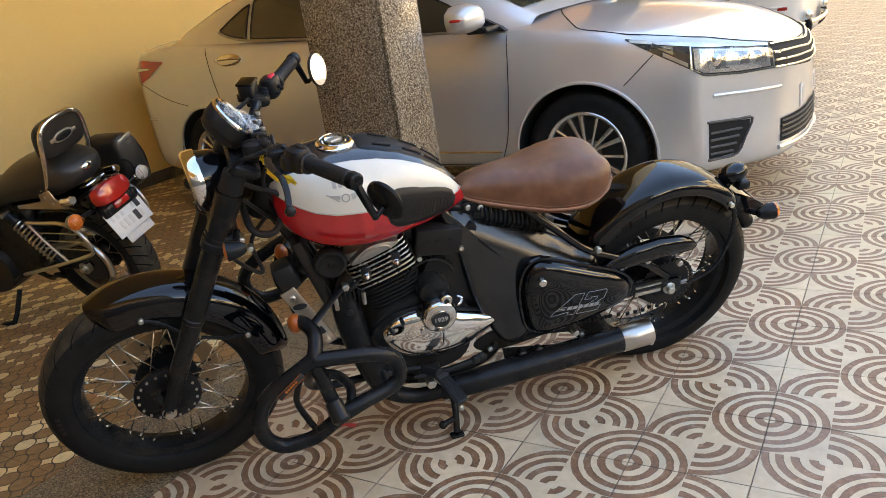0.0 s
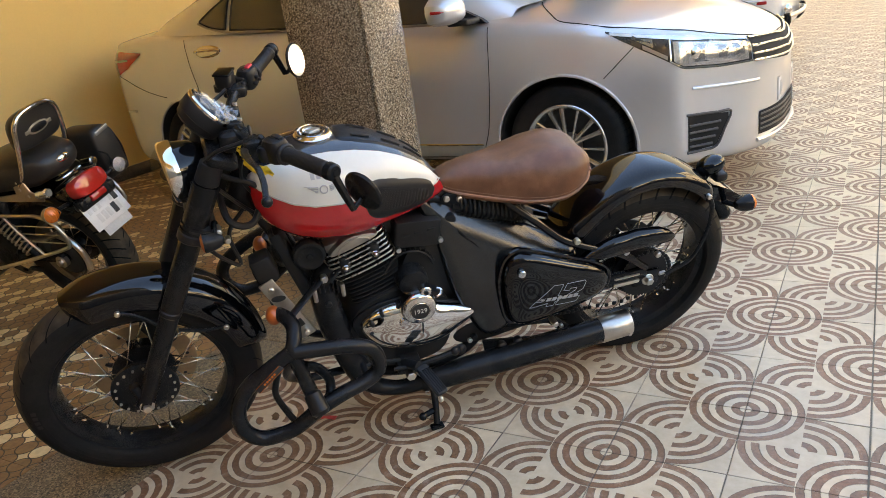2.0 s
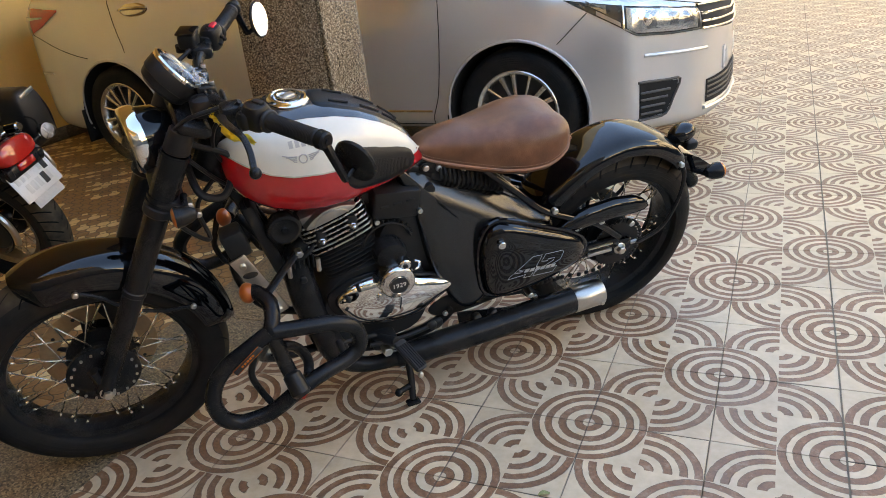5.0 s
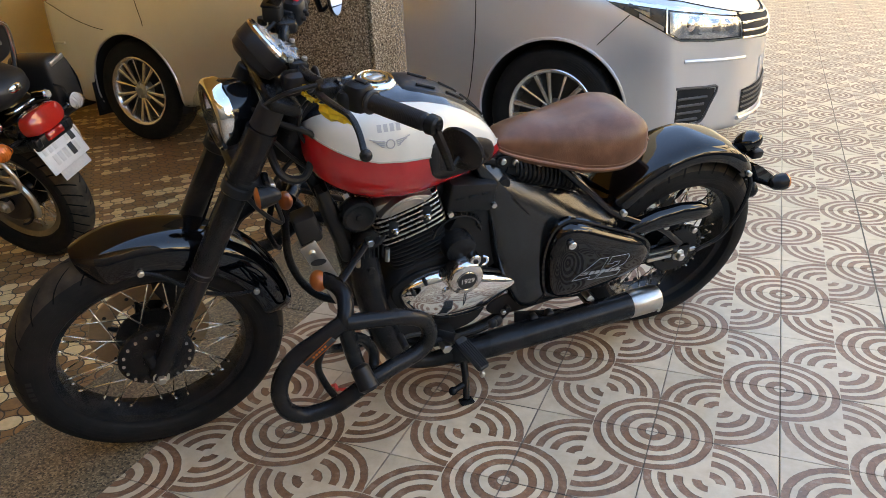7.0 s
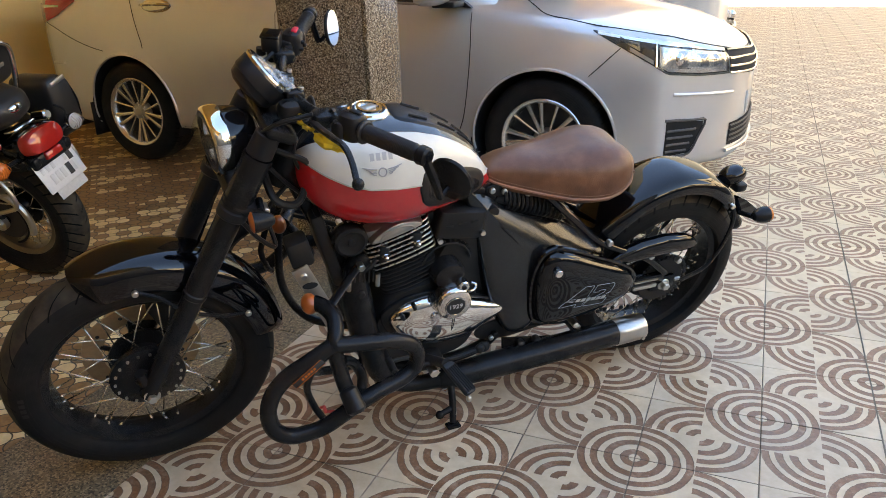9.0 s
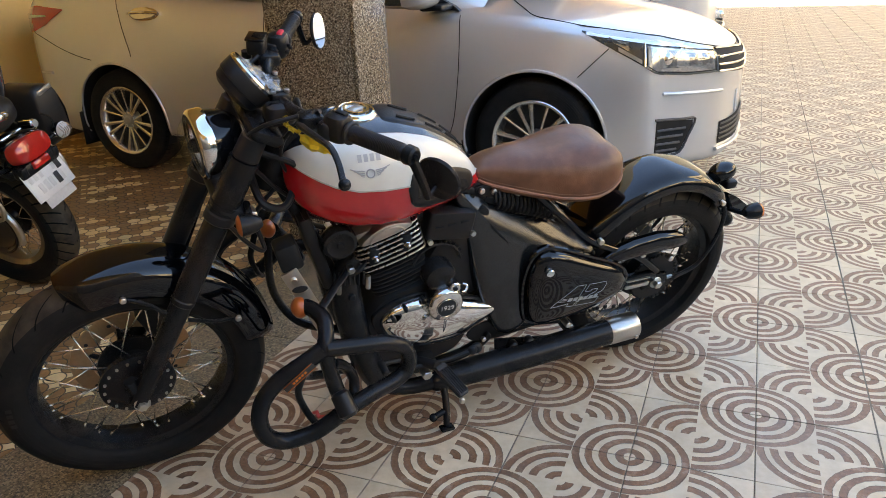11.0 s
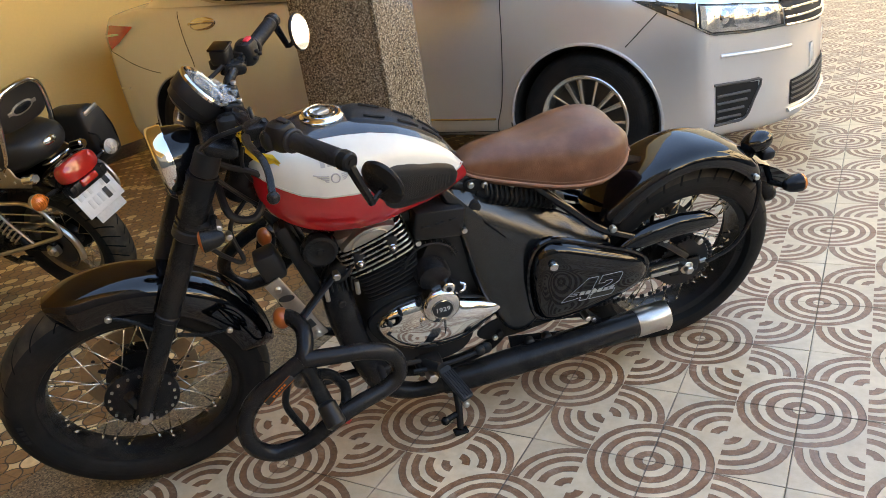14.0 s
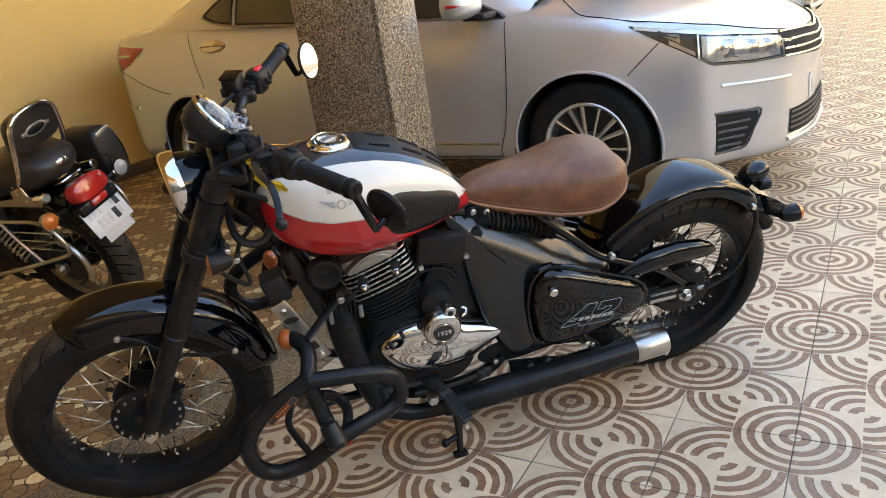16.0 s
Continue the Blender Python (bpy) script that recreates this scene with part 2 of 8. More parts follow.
wheel_alloy = surface("wheel_alloy", (0.66, 0.64, 0.60), 0.24, metal=0.9, coat=0.2, var=0.04, fine=12, rvar=0.02)
gunmetal = surface("wheel_pocket_grey", (0.05, 0.05, 0.05), 0.45, metal=0.5)
seat_vinyl = surface("black_seat_vinyl", (0.020, 0.018, 0.016), 0.42, bump=0.0006, fine=260)
clear_film = surface("clear_film", (0.62, 0.62, 0.6), 0.15, coat=0.5, var=0.3, scale=40)
clear_film.node_tree.nodes["Principled BSDF"].inputs["Alpha"].default_value = 0.38


def mirror_material():
    m, n, l, b = nodes_of("mirror_glass")
    b.inputs["Base Color"].default_value = (0.9, 0.92, 0.93, 1)
    b.inputs["Metallic"].default_value, b.inputs["Roughness"].default_value = 1.0, 0.01
    return m


def glass_dark(name, col, rough=0.03):
    m, n, l, b = nodes_of(name)
    b.inputs["Base Color"].default_value = (*col, 1)
    b.inputs["Roughness"].default_value, b.inputs["IOR"].default_value = rough, 1.5
    b.inputs["Coat Weight"].default_value = 1.0
    return m


def glass_clear():
    """Thin clear glass: lets light straight through with a weak gloss."""
    m, n, l, b = nodes_of("clear_lens_glass")
    clear, gloss, mix = n.new("ShaderNodeBsdfTransparent"), n.new("ShaderNodeBsdfGlossy"), n.new("ShaderNodeMixShader")
    clear.inputs["Color"].default_value = (0.93, 0.94, 0.92, 1)
    gloss.inputs["Roughness"].default_value = 0.03
    mix.inputs[0].default_value = 0.10
    l.new(clear.outputs[0], mix.inputs[1])
    l.new(gloss.outputs[0], mix.inputs[2])
    l.new(mix.outputs[0], n["Material Output"].inputs["Surface"])
    return m


mirror_glass, car_glass, dial_glass, clear_glass = mirror_material(), glass_dark("tinted_car_glass", (0.022, 0.03, 0.026)), glass_dark("dial_face", (0.10, 0.12, 0.14), 0.08), glass_clear()


def leather():
    m, n, l, b = nodes_of("tan_leather")
    tc = n.new("ShaderNodeTexCoord").outputs["Object"]
    a, g = noise_node(n, l, tc, 14, 5, 0.6), noise_node(n, l, tc, 420, 2)
    c = ramp(n, l, a.outputs[0], [(0.28, (0.105, 0.040, 0.019)), (0.5, (0.155, 0.061, 0.029)), (0.75, (0.235, 0.105, 0.054))])
    l.new(c, b.inputs["Base Color"])
    l.new(math_node(n, l, "MULTIPLY_ADD", a.outputs[0], 0.25, 0.27), b.inputs["Roughness"])
    v = n.new("ShaderNodeTexVoronoi")
    v.inputs["Scale"].default_value = 330
    l.new(tc, v.inputs["Vector"])
    bump_into(n, l, b, math_node(n, l, "ADD", v.outputs[0], g.outputs[0]), 0.0004, 0.6)
    return m


def tyre_rubber(name, count, lean, shoulder, reach, width=0.15):
    """Rubber with cut tread; the tyre turns about its own y."""
    m, n, l, b = nodes_of(name)
    tc = n.new("ShaderNodeTexCoord").outputs["Object"]
    s = n.new("ShaderNodeSeparateXYZ")
    l.new(tc, s.inputs[0])
    x, y, z = s.outputs
    ang = math_node(n, l, "DIVIDE", math_node(n, l, "ARCTAN2", z, x), 2 * math.pi)
    ay = math_node(n, l, "ABSOLUTE", y)
    ph = math_node(n, l, "FRACT", math_node(n, l, "ADD", math_node(n, l, "MULTIPLY_ADD", ang, count, 50.0), math_node(n, l, "MULTIPLY", ay, lean)))
    cut = math_node(n, l, "LESS_THAN", ph, width)
    rr = math_node(n, l, "SQRT", math_node(n, l, "ADD", math_node(n, l, "MULTIPLY", x, x), math_node(n, l, "MULTIPLY", z, z)))
    zone = math_node(n, l, "MULTIPLY", math_node(n, l, "GREATER_THAN", rr, shoulder), math_node(n, l, "GREATER_THAN", ay, reach))
    g = math_node(n, l, "MULTIPLY", cut, zone)
    n1 = noise_node(n, l, tc, 18, 5)
    n2 = noise_node(n, l, tc, 240, 3)
    c = ramp(n, l, n1.outputs[0], [(0.35, (0.013, 0.013, 0.013)), (0.7, (0.021, 0.020, 0.019))])
    # tread dust, kept pale so that it also stands for light on blocks
    dust_and_light = math_node(n, l, "MULTIPLY", math_node(n, l, "GREATER_THAN", rr, shoulder + 0.008), ramp(n, l, n1.outputs[0], [(0.35, 0.15), (0.65, 0.6)]))
    c = mix_col(n, l, dust_and_light, c, (0.105, 0.084, 0.056))
    # shade in the cut grooves, painted near-black
    c = mix_col(n, l, g, c, (0.002, 0.002, 0.002))
    l.new(c, b.inputs["Base Color"])
    b.inputs["Roughness"].default_value = 0.6
    b.inputs["Specular IOR Level"].default_value = 0.12
    ridge = math_node(n, l, "MULTIPLY", math_node(n, l, "LESS_THAN", math_node(n, l, "FRACT", math_node(n, l, "MULTIPLY", rr, 95.0)), 0.14), math_node(n, l, "LESS_THAN", rr, shoulder - 0.004))
    h = math_node(n, l, "MULTIPLY_ADD", n2.outputs[0], 0.05, math_node(n, l, "SUBTRACT", 1.0, math_node(n, l, "MULTIPLY_ADD", ridge, -0.25, g)))
    bump_into(n, l, b, h, 0.003)
    return m


tyre_front_m = tyre_rubber("front_tyre_rubber", 26, 22.0, 0.291, 0.010, 0.07)
tyre_rear_m = tyre_rubber("rear_tyre_rubber", 34, 18.0, 0.270, 0.010, 0.13)
tyre_cruiser_m = tyre_rubber("cruiser_tyre_rubber", 38, 16.0, 0.262, 0.010)
tyre_car_m = tyre_rubber("car_tyre_rubber", 60, 0.0, 0.312, 0.02)


def swirl_tile():
    """Glazed parking tile: rings about two corners, fans about the middle."""
    m, n, l, b = nodes_of("ringed_tile")
    uv = n.new("ShaderNodeUVMap").outputs[0]
    tc = n.new("ShaderNodeTexCoord").outputs["Object"]
    geo = n.new("ShaderNodeNewGeometry").outputs["Position"]
    rnd = n.new("ShaderNodeObjectInfo").outputs["Random"]
    s = n.new("ShaderNodeSeparateXYZ")
    l.new(uv, s.inputs[0])
    u, v = s.outputs[0], s.outputs[1]
    du, dv = math_node(n, l, "SUBTRACT", u, 0.5), math_node(n, l, "SUBTRACT", v, 0.5)
    same = math_node(n, l, "GREATER_THAN", math_node(n, l, "MULTIPLY", du, dv), 0.0)
    p, q = math_node(n, l, "ABSOLUTE", du), math_node(n, l, "ABSOLUTE", dv)
    a = math_node(n, l, "ABSOLUTE", math_node(n, l, "SUBTRACT", p, math_node(n, l, "MULTIPLY", same, 0.5)))
    c2 = math_node(n, l, "ABSOLUTE", math_node(n, l, "SUBTRACT", q, math_node(n, l, "MULTIPLY", same, 0.5)))
    d = math_node(n, l, "SQRT", math_node(n, l, "ADD", math_node(n, l, "MULTIPLY", a, a), math_node(n, l, "MULTIPLY", c2, c2)))
    wob = noise_node(n, l, geo, 60, 2)
    d = math_node(n, l, "MULTIPLY_ADD", math_node(n, l, "SUBTRACT", wob.outputs[0], 0.5), 0.016, d)
    r = math_node(n, l, "MULTIPLY", d, 2.0)
    mask = ramp(n, l, r, [(0.0, 0.0), (0.10, 0.0), (0.115, 1.0), (0.235, 1.0), (0.25, 0.0), (0.385, 0.0), (0.40, 1.0), (0.515, 1.0), (0.53, 0.0), (0.635, 0.0), (0.65, 1.0), (0.755, 1.0), (0.77, 0.0), (0.855, 0.0), (0.87, 1.0), (0.975, 1.0), (0.99, 0.0)])
    stain, grain, speck = noise_node(n, l, geo, 2.2, 5, 0.6), noise_node(n, l, geo, 26, 4, 0.6), noise_node(n, l, geo, 240, 2)
    cream = ramp(n, l, grain.outputs[0], [(0.3, (0.60, 0.48, 0.32)), (0.7, (0.73, 0.605, 0.43))])
    brown = ramp(n, l, grain.outputs[0], [(0.3, (0.205, 0.094, 0.046)), (0.7, (0.33, 0.164, 0.086))])
    col = mix_col(n, l, mask, cream, brown)
    # dark ring outline: shading of the raised rims put into the colour
    rim = ramp(n, l, mask, [(0.02, 0.0), (0.3, 0.8), (0.7, 0.8), (0.98, 0.0)])
    col = mix_col(n, l, rim, col, (0.095, 0.052, 0.03))
    fleck = noise_node(n, l, geo, 95, 3, 0.7)
    col = mix_col(n, l, math_node(n, l, "MULTIPLY", mask, ramp(n, l, fleck.outputs[0], [(0.36, 0.55), (0.5, 0.0)])), col, (0.12, 0.062, 0.034))
    col = mix_col(n, l, ramp(n, l, fleck.outputs[0], [(0.60, 0.0), (0.72, 0.22)]), col, (0.66, 0.60, 0.50))
    worn = math_node(n, l, "MULTIPLY", ramp(n, l, grain.outputs[0], [(0.56, 0.0), (0.72, 0.55)]), mask)
    col = mix_col(n, l, worn, col, (0.42, 0.33, 0.245))
    col = mix_col(n, l, ramp(n, l, stain.outputs[0], [(0.42, 0.0), (0.75, 0.35)]), col, (0.30, 0.25, 0.20))
    joint = math_node(n, l, "MAXIMUM", ramp(n, l, p, [(0.4915, 0.0), (0.4955, 0.42)]), ramp(n, l, q, [(0.4915, 0.0), (0.4955, 0.9)]))
    joint = math_node(n, l, "MULTIPLY", joint, ramp(n, l, noise_node(n, l, geo, 1.3, 3).outputs[0], [(0.42, 0.3), (0.58, 1.0)]))
    col = mix_col(n, l, joint, col, (0.085, 0.062, 0.043))
    tone = math_node(n, l, "MULTIPLY_ADD", rnd, 0.14, 0.93)
    hsv = n.new("ShaderNodeHueSaturation")
    l.new(col, hsv.inputs["Color"])
    l.new(tone, hsv.inputs["Value"])
    l.new(hsv.outputs[0], b.inputs["Base Color"])
    l.new(math_node(n, l, "MULTIPLY_ADD", grain.outputs[0], 0.22, math_node(n, l, "MULTIPLY_ADD", mask, 0.06, 0.24)), b.inputs["Roughness"])
    h = math_node(n, l, "ADD", math_node(n, l, "MULTIPLY", mask, -1.0), math_node(n, l, "MULTIPLY", speck.outputs[0], 0.3))
    b.inputs["Specular IOR Level"].default_value = 0.5
    bump_into(n, l, b, h, 0.0009)
    return m


def oval_tile():
    """Printed tile of brown ovals and cream four-pointed stars."""
    m, n, l, b = nodes_of("oval_tile")
    geo = n.new("ShaderNodeNewGeometry").outputs["Position"]
    s = n.new("ShaderNodeSeparateXYZ")
    l.new(geo, s.inputs[0])
    k = 0.7071 / OVAL
    u = math_node(n, l, "MULTIPLY", math_node(n, l, "ADD", s.outputs[0], s.outputs[1]), k)
    v = math_node(n, l, "MULTIPLY", math_node(n, l, "SUBTRACT", s.outputs[1], s.outputs[0]), k)
    pu, pv = math_node(n, l, "MULTIPLY", u, math.pi), math_node(n, l, "MULTIPLY", v, math.pi)
    A = 0.21
    w = lambda f, g: math_node(n, l, "MULTIPLY", math_node(n, l, "COSINE", f), math_node(n, l, "SINE", g))
    U = math_node(n, l, "MULTIPLY_ADD", w(pu, pv), A, u)
    Vv = math_node(n, l, "MULTIPLY_ADD", w(pv, pu), A, v)
    fu, fv = math_node(n, l, "FLOOR", U), math_node(n, l, "FLOOR", Vv)
    eu = math_node(n, l, "ABSOLUTE", math_node(n, l, "SUBTRACT", math_node(n, l, "FRACT", U), 0.5))
    ev = math_node(n, l, "ABSOLUTE", math_node(n, l, "SUBTRACT", math_node(n, l, "FRACT", Vv), 0.5))
    line = ramp(n, l, math_node(n, l, "MAXIMUM", eu, ev), [(0.425, 0.0), (0.46, 1.0)])
    odd = math_node(n, l, "FLOORED_MODULO", math_node(n, l, "ADD", fu, fv), 2.0)
    comb = n.new("ShaderNodeCombineXYZ")
    l.new(math_node(n, l, "FLOOR", math_node(n, l, "DIVIDE", math_node(n, l, "ADD", fu, fv), 3.0)), comb.inputs[0])
    l.new(fv, comb.inputs[1])
    wn_ = n.new("ShaderNodeTexWhiteNoise")
    wn_.noise_dimensions = "2D"
    l.new(comb.outputs[0], wn_.inputs["Vector"])
    pale = math_node(n, l, "MAXIMUM", math_node(n, l, "MULTIPLY", math_node(n, l, "GREATER_THAN", wn_.outputs[0], 0.52), odd), math_node(n, l, "GREATER_THAN", wn_.outputs[0], 0.80))
    grain, stain = noise_node(n, l, geo, 45, 4, 0.6), noise_node(n, l, geo, 1.8, 4)
    brown = ramp(n, l, grain.outputs[0], [(0.3, (0.225, 0.118, 0.048)), (0.7, (0.37, 0.212, 0.092))])
    cream = ramp(n, l, grain.outputs[0], [(0.3, (0.70, 0.54, 0.28)), (0.7, (0.88, 0.70, 0.39))])
    col = mix_col(n, l, pale, brown, cream)
    col = mix_col(n, l, line, col, (0.055, 0.036, 0.022))
    col = mix_col(n, l, ramp(n, l, stain.outputs[0], [(0.5, 0.0), (0.8, 0.3)]), col, (0.16, 0.12, 0.08))
    l.new(col, b.inputs["Base Color"])
    l.new(math_node(n, l, "MULTIPLY_ADD", grain.outputs[0], 0.25, 0.3), b.inputs["Roughness"])
    bump_into(n, l, b, math_node(n, l, "SUBTRACT", 1.0, line), 0.0012)
    return m


OVAL = 0.051
ring_tile_m, oval_tile_m = swirl_tile(), oval_tile()


def granite(name, dark, mid, pale, scale, rough):
    m, n, l, b = nodes_of(name)
    geo = n.new("ShaderNodeNewGeometry").outputs["Position"]
    v1 = n.new("ShaderNodeTexVoronoi")
    v1.inputs["Scale"].default_value = scale
    l.new(geo, v1.inputs["Vector"])
    sep = n.new("ShaderNodeSeparateColor")
    l.new(v1.outputs["Color"], sep.inputs[0])
    f = noise_node(n, l, geo, scale * 0.6, 4, 0.7)
    k = math_node(n, l, "MULTIPLY_ADD", sep.outputs[0], 0.65, math_node(n, l, "MULTIPLY", f.outputs[0], 0.35))
    c = ramp(n, l, k, [(0.24, dark), (0.42, mid), (0.62, mid), (0.74, pale)])
    big = noise_node(n, l, geo, 1.5, 3)
    c = mix_col(n, l, ramp(n, l, big.outputs[0], [(0.4, 0.0), (0.8, 0.3)]), c, dark)
    l.new(c, b.inputs["Base Color"])
    l.new(math_node(n, l, "MULTIPLY_ADD", sep.outputs[1], 0.15, rough), b.inputs["Roughness"])
    bump_into(n, l, b, sep.outputs[0], 0.0006, 0.4 if rough > 0.1 else 0.08)
    return m


granite_column = granite("column_granite", (0.020, 0.015, 0.011), (0.25, 0.192, 0.13), (0.62, 0.54, 0.41), 270, 0.06)
granite_strip = granite("floor_granite", (0.055, 0.042, 0.026), (0.20, 0.148, 0.085), (0.38, 0.295, 0.18), 210, 0.45)
granite_skirt = granite("skirting_granite", (0.02, 0.018, 0.015), (0.07, 0.06, 0.05), (0.15, 0.13, 0.10), 120, 0.3)
wall_paint = surface("cream_wall_paint", (0.76, 0.575, 0.255), 0.6, var=0.035, scale=1.2, fine=60, bump=0.0006, dirt=((0.52, 0.42, 0.26), 0.25))
ceiling_paint = surface("cream_ceiling_paint", (0.86, 0.58, 0.22), 0.7, var=0.04, scale=1.5, fine=80, bump=0.0005)
# brown tone puts dimness and warm bounce into the unseen south wall
wall_shaded = surface("shade_toned_plaster", (0.46, 0.33, 0.17), 0.8, var=0.08, scale=1.2, bump=0.001)
# dark tone of the unseen walls, standing for shade mirrored in gloss
dark_wall = surface("sky_blocker_grey", (0.17, 0.168, 0.155), 0.85, var=0.25, scale=1.5, bump=0.001)
facade_paint = surface("facade_cream_render", (0.58, 0.50, 0.37), 0.75, var=0.06, scale=0.8, fine=30, dirt=((0.5, 0.42, 0.3), 0.3))
grout = surface("tile_bed_mortar", (0.20, 0.165, 0.125), 0.85, var=0.3, scale=1.3, bump=0.001, dirt=((0.035, 0.025, 0.018), 1.0))
concrete = surface("driveway_concrete", (0.36, 0.345, 0.32), 0.8, var=0.15, scale=0.7, fine=20, bump=0.002)


# ---- structure ----
STRIP0, STRIP1, FAR_Y, BACK_Y, EDGE_X, WALL_X, ROOF_X, ROOF_Y = -1.31, -0.900, 19.2, -4.8, 6.0, -4.62, -0.8, 15.7

bm = bmesh.new()
plain_box(bm, (-60, -60, -0.6), (80, 90, -0.02))
ground = tagged(part("ground", bm, concrete), "pale sunlit concrete ground around the building", "ground", kind="structure")

bm = bmesh.new()
plain_box(bm, (WALL_X, BACK_Y, -0.018), (EDGE_X, FAR_Y, -0.004))
floor = tagged(part("floor", bm, grout), "covered parking floor of patterned glazed tiles", "floor", kind="structure")

bm = bmesh.new()
y = BACK_Y
while y < FAR_Y - 0.05:
    ln = min(1.2, FAR_Y - y)
    box(bm, ((STRIP0 + STRIP1) / 2, y + ln / 2, -0.008), (STRIP1 - STRIP0 - 0.003, ln - 0.003, 0.016), bev=0.002)
    y += ln
tagged(part("floor_strip", bm, granite_strip), "dark speckled granite band between two tile floors", "floor", kind="structure")

bm = bmesh.new()
for i in range(40):
    y0 = BACK_Y + 0.7 * i
    if y0 < FAR_Y:
        wob = 0.0012 * math.sin(i * 1.7)
        plain_box(bm, (0.8982 + wob, y0, -0.003), (0.9022 + wob, min(FAR_Y, y0 + 0.7), 0.0009))
tagged(part("floor_joint", bm, grout), "dark expansion joint across the ringed tiles", "joint", kind="structure")

bm = bmesh.new()
plain_box(bm, (WALL_X - 0.23, BACK_Y - 0.23, -0.01), (WALL_X, FAR_Y, 3.0))
tagged(part("wall_west", bm, wall_paint), "plain cream painted wall behind the parked car", "wall", kind="structure")
# unseen wall, added to hold back light from the south
bm = bmesh.new()
plain_box(bm, (WALL_X, BACK_Y - 0.23, -0.01), (ROOF_X, BACK_Y, 3.0))
tagged(part("added_wall_south", bm, wall_shaded), "unseen wall added behind the parking, toned brown to dim and warm the light", "wall", kind="structure")
bm = bmesh.new()
y = BACK_Y
while y < FAR_Y - 0.05:
    ln = min(0.6, FAR_Y - y)
    box(bm, (WALL_X + 0.008, y + ln / 2, 0.05), (0.016, ln - 0.002, 0.10), bev=0.002)
    y += ln
tagged(part("baseboard", bm, granite_skirt), "dark granite skirting along the cream wall", "skirting", kind="structure")
bm = bmesh.new()
plain_box(bm, (WALL_X - 0.23, BACK_Y - 0.23, 3.0), (ROOF_X, ROOF_Y, 3.2))
# unseen southern slab, added to block sky from the front mudguard's reflection
plain_box(bm, (ROOF_X, BACK_Y - 0.23, 3.0), (2.6, -3.0, 3.2))
tagged(part("ceiling", bm, ceiling_paint), "unseen cream ceiling over the parking, with a slab added to block sky", "ceiling", kind="structure")
# unseen block, added and set back only to cast shade on the tiles
bm = bmesh.new()
plain_box(bm, (-12.0, BACK_Y - 0.23, 3.2), (-3.0, ROOF_Y, 14.0))
tagged(part("shading_storeys", bm, facade_paint), "unseen upper storeys added to shade the tile floor", "building", kind="structure")


def granite_pillar(y0):
    """A pillar clad in four granite slabs, with open corner joints."""
    x0, x1, y1 = -1.368, -0.955, y0 + 0.286
    t = thing("granite_pillar", pose((x0 + x1) / 2, (y0 + y1) / 2, 0), "square pillar clad in polished speckled brown granite", "pillar", "pillars along the granite band")
    hx, hy = (x1 - x0) / 2, (y1 - y0) / 2
    bm = bmesh.new()
    plain_box(bm, (-hx + 0.016, -hy + 0.016, 0), (hx - 0.016, hy - 0.016, 3.0))
    part("core", bm, dark_void, t)
    g = 0.003
    for lo, hi in (((-hx, -hy), (hx - 0.022, -hy + 0.02)), ((-hx, hy - 0.02), (hx - 0.022, hy)), ((hx - 0.02, -hy), (hx, hy)), ((-hx, -hy + 0.02 + g), (-hx + 0.02, hy - 0.02 - g))):
        bm = bmesh.new()
        box(bm, ((lo[0] + hi[0]) / 2, (lo[1] + hi[1]) / 2, 1.5), (hi[0] - lo[0], hi[1] - lo[1], 3.0), bev=0.003)
        part("granite_slab", bm, granite_column, t)
    return t


pillar = granite_pillar(0.729)
copy_thing(pillar, pose(-1.1615, 4.6, 0))

# unseen walls, added to block low sky and darken what gloss mirrors
for nm, lo, hi, what in (("added_wall_east", (7.4, BACK_Y, -0.02), (7.6, FAR_Y - 6.0, 1.7), "unseen grey wall added along the drive to darken reflections"), ("added_wall_yard", (ROOF_X, BACK_Y - 0.2, -0.02), (7.6, BACK_Y, 2.0), "unseen grey wall added across the drive to darken reflections"), ("added_wall_house", (-12.0, -12.3, -0.02), (17.0, -12.0, 12.5), "unseen tall grey wall added to block the southern sky")):
    bm = bmesh.new()
    plain_box(bm, lo, hi)
    tagged(part(nm, bm, dark_wall), what, "wall", kind="structure")

# the long house across the drive
fx = 18.0
bm = bmesh.new()
zs = [0, 1.0, 2.8, 3.6, 5.0, 5.8]
ys = [-16 + 2.8 * i for i in range(19)]
for j in range(len(zs) - 1):
    for i in range(len(ys) - 1):
        if j % 2 == 1 and i % 2 == 1:
            continue
        plain_box(bm, (fx, ys[i], zs[j]), (fx + 0.3, ys[i + 1], zs[j + 1]))
house = tagged(part("facade", bm, facade_paint), "sunlit cream rendered house across the drive", "building", kind="structure")
bm = bmesh.new()
plain_box(bm, (fx + 0.18, -16, 0), (fx + 0.26, 34, 5.8))
part("window", bm, car_glass, house)
# the nearer house beside it
tx, zt_ = 9.6, [0, 2.0, 3.4, 4.8, 6.2, 7.6]
yt = [4.4 + 1.35 * i for i in range(8)]
bm = bmesh.new()
for j in range(len(zt_) - 1):
    for i in range(len(yt) - 1):
        if j % 2 == 1 and i % 2 == 1:
            continue
        plain_box(bm, (tx, yt[i], zt_[j]), (tx + 0.3, yt[i + 1], zt_[j + 1]))
block = tagged(part("near_house", bm, facade_paint), "cream rendered house beyond the added wall", "building", kind="structure")
bm = bmesh.new()
plain_box(bm, (tx + 0.18, yt[0], 0), (tx + 0.26, yt[-1], zt_[-1]))
part("window", bm, car_glass, block)
# unseen wall, raised to hide bright northern sky from the bonnet
bm = bmesh.new()
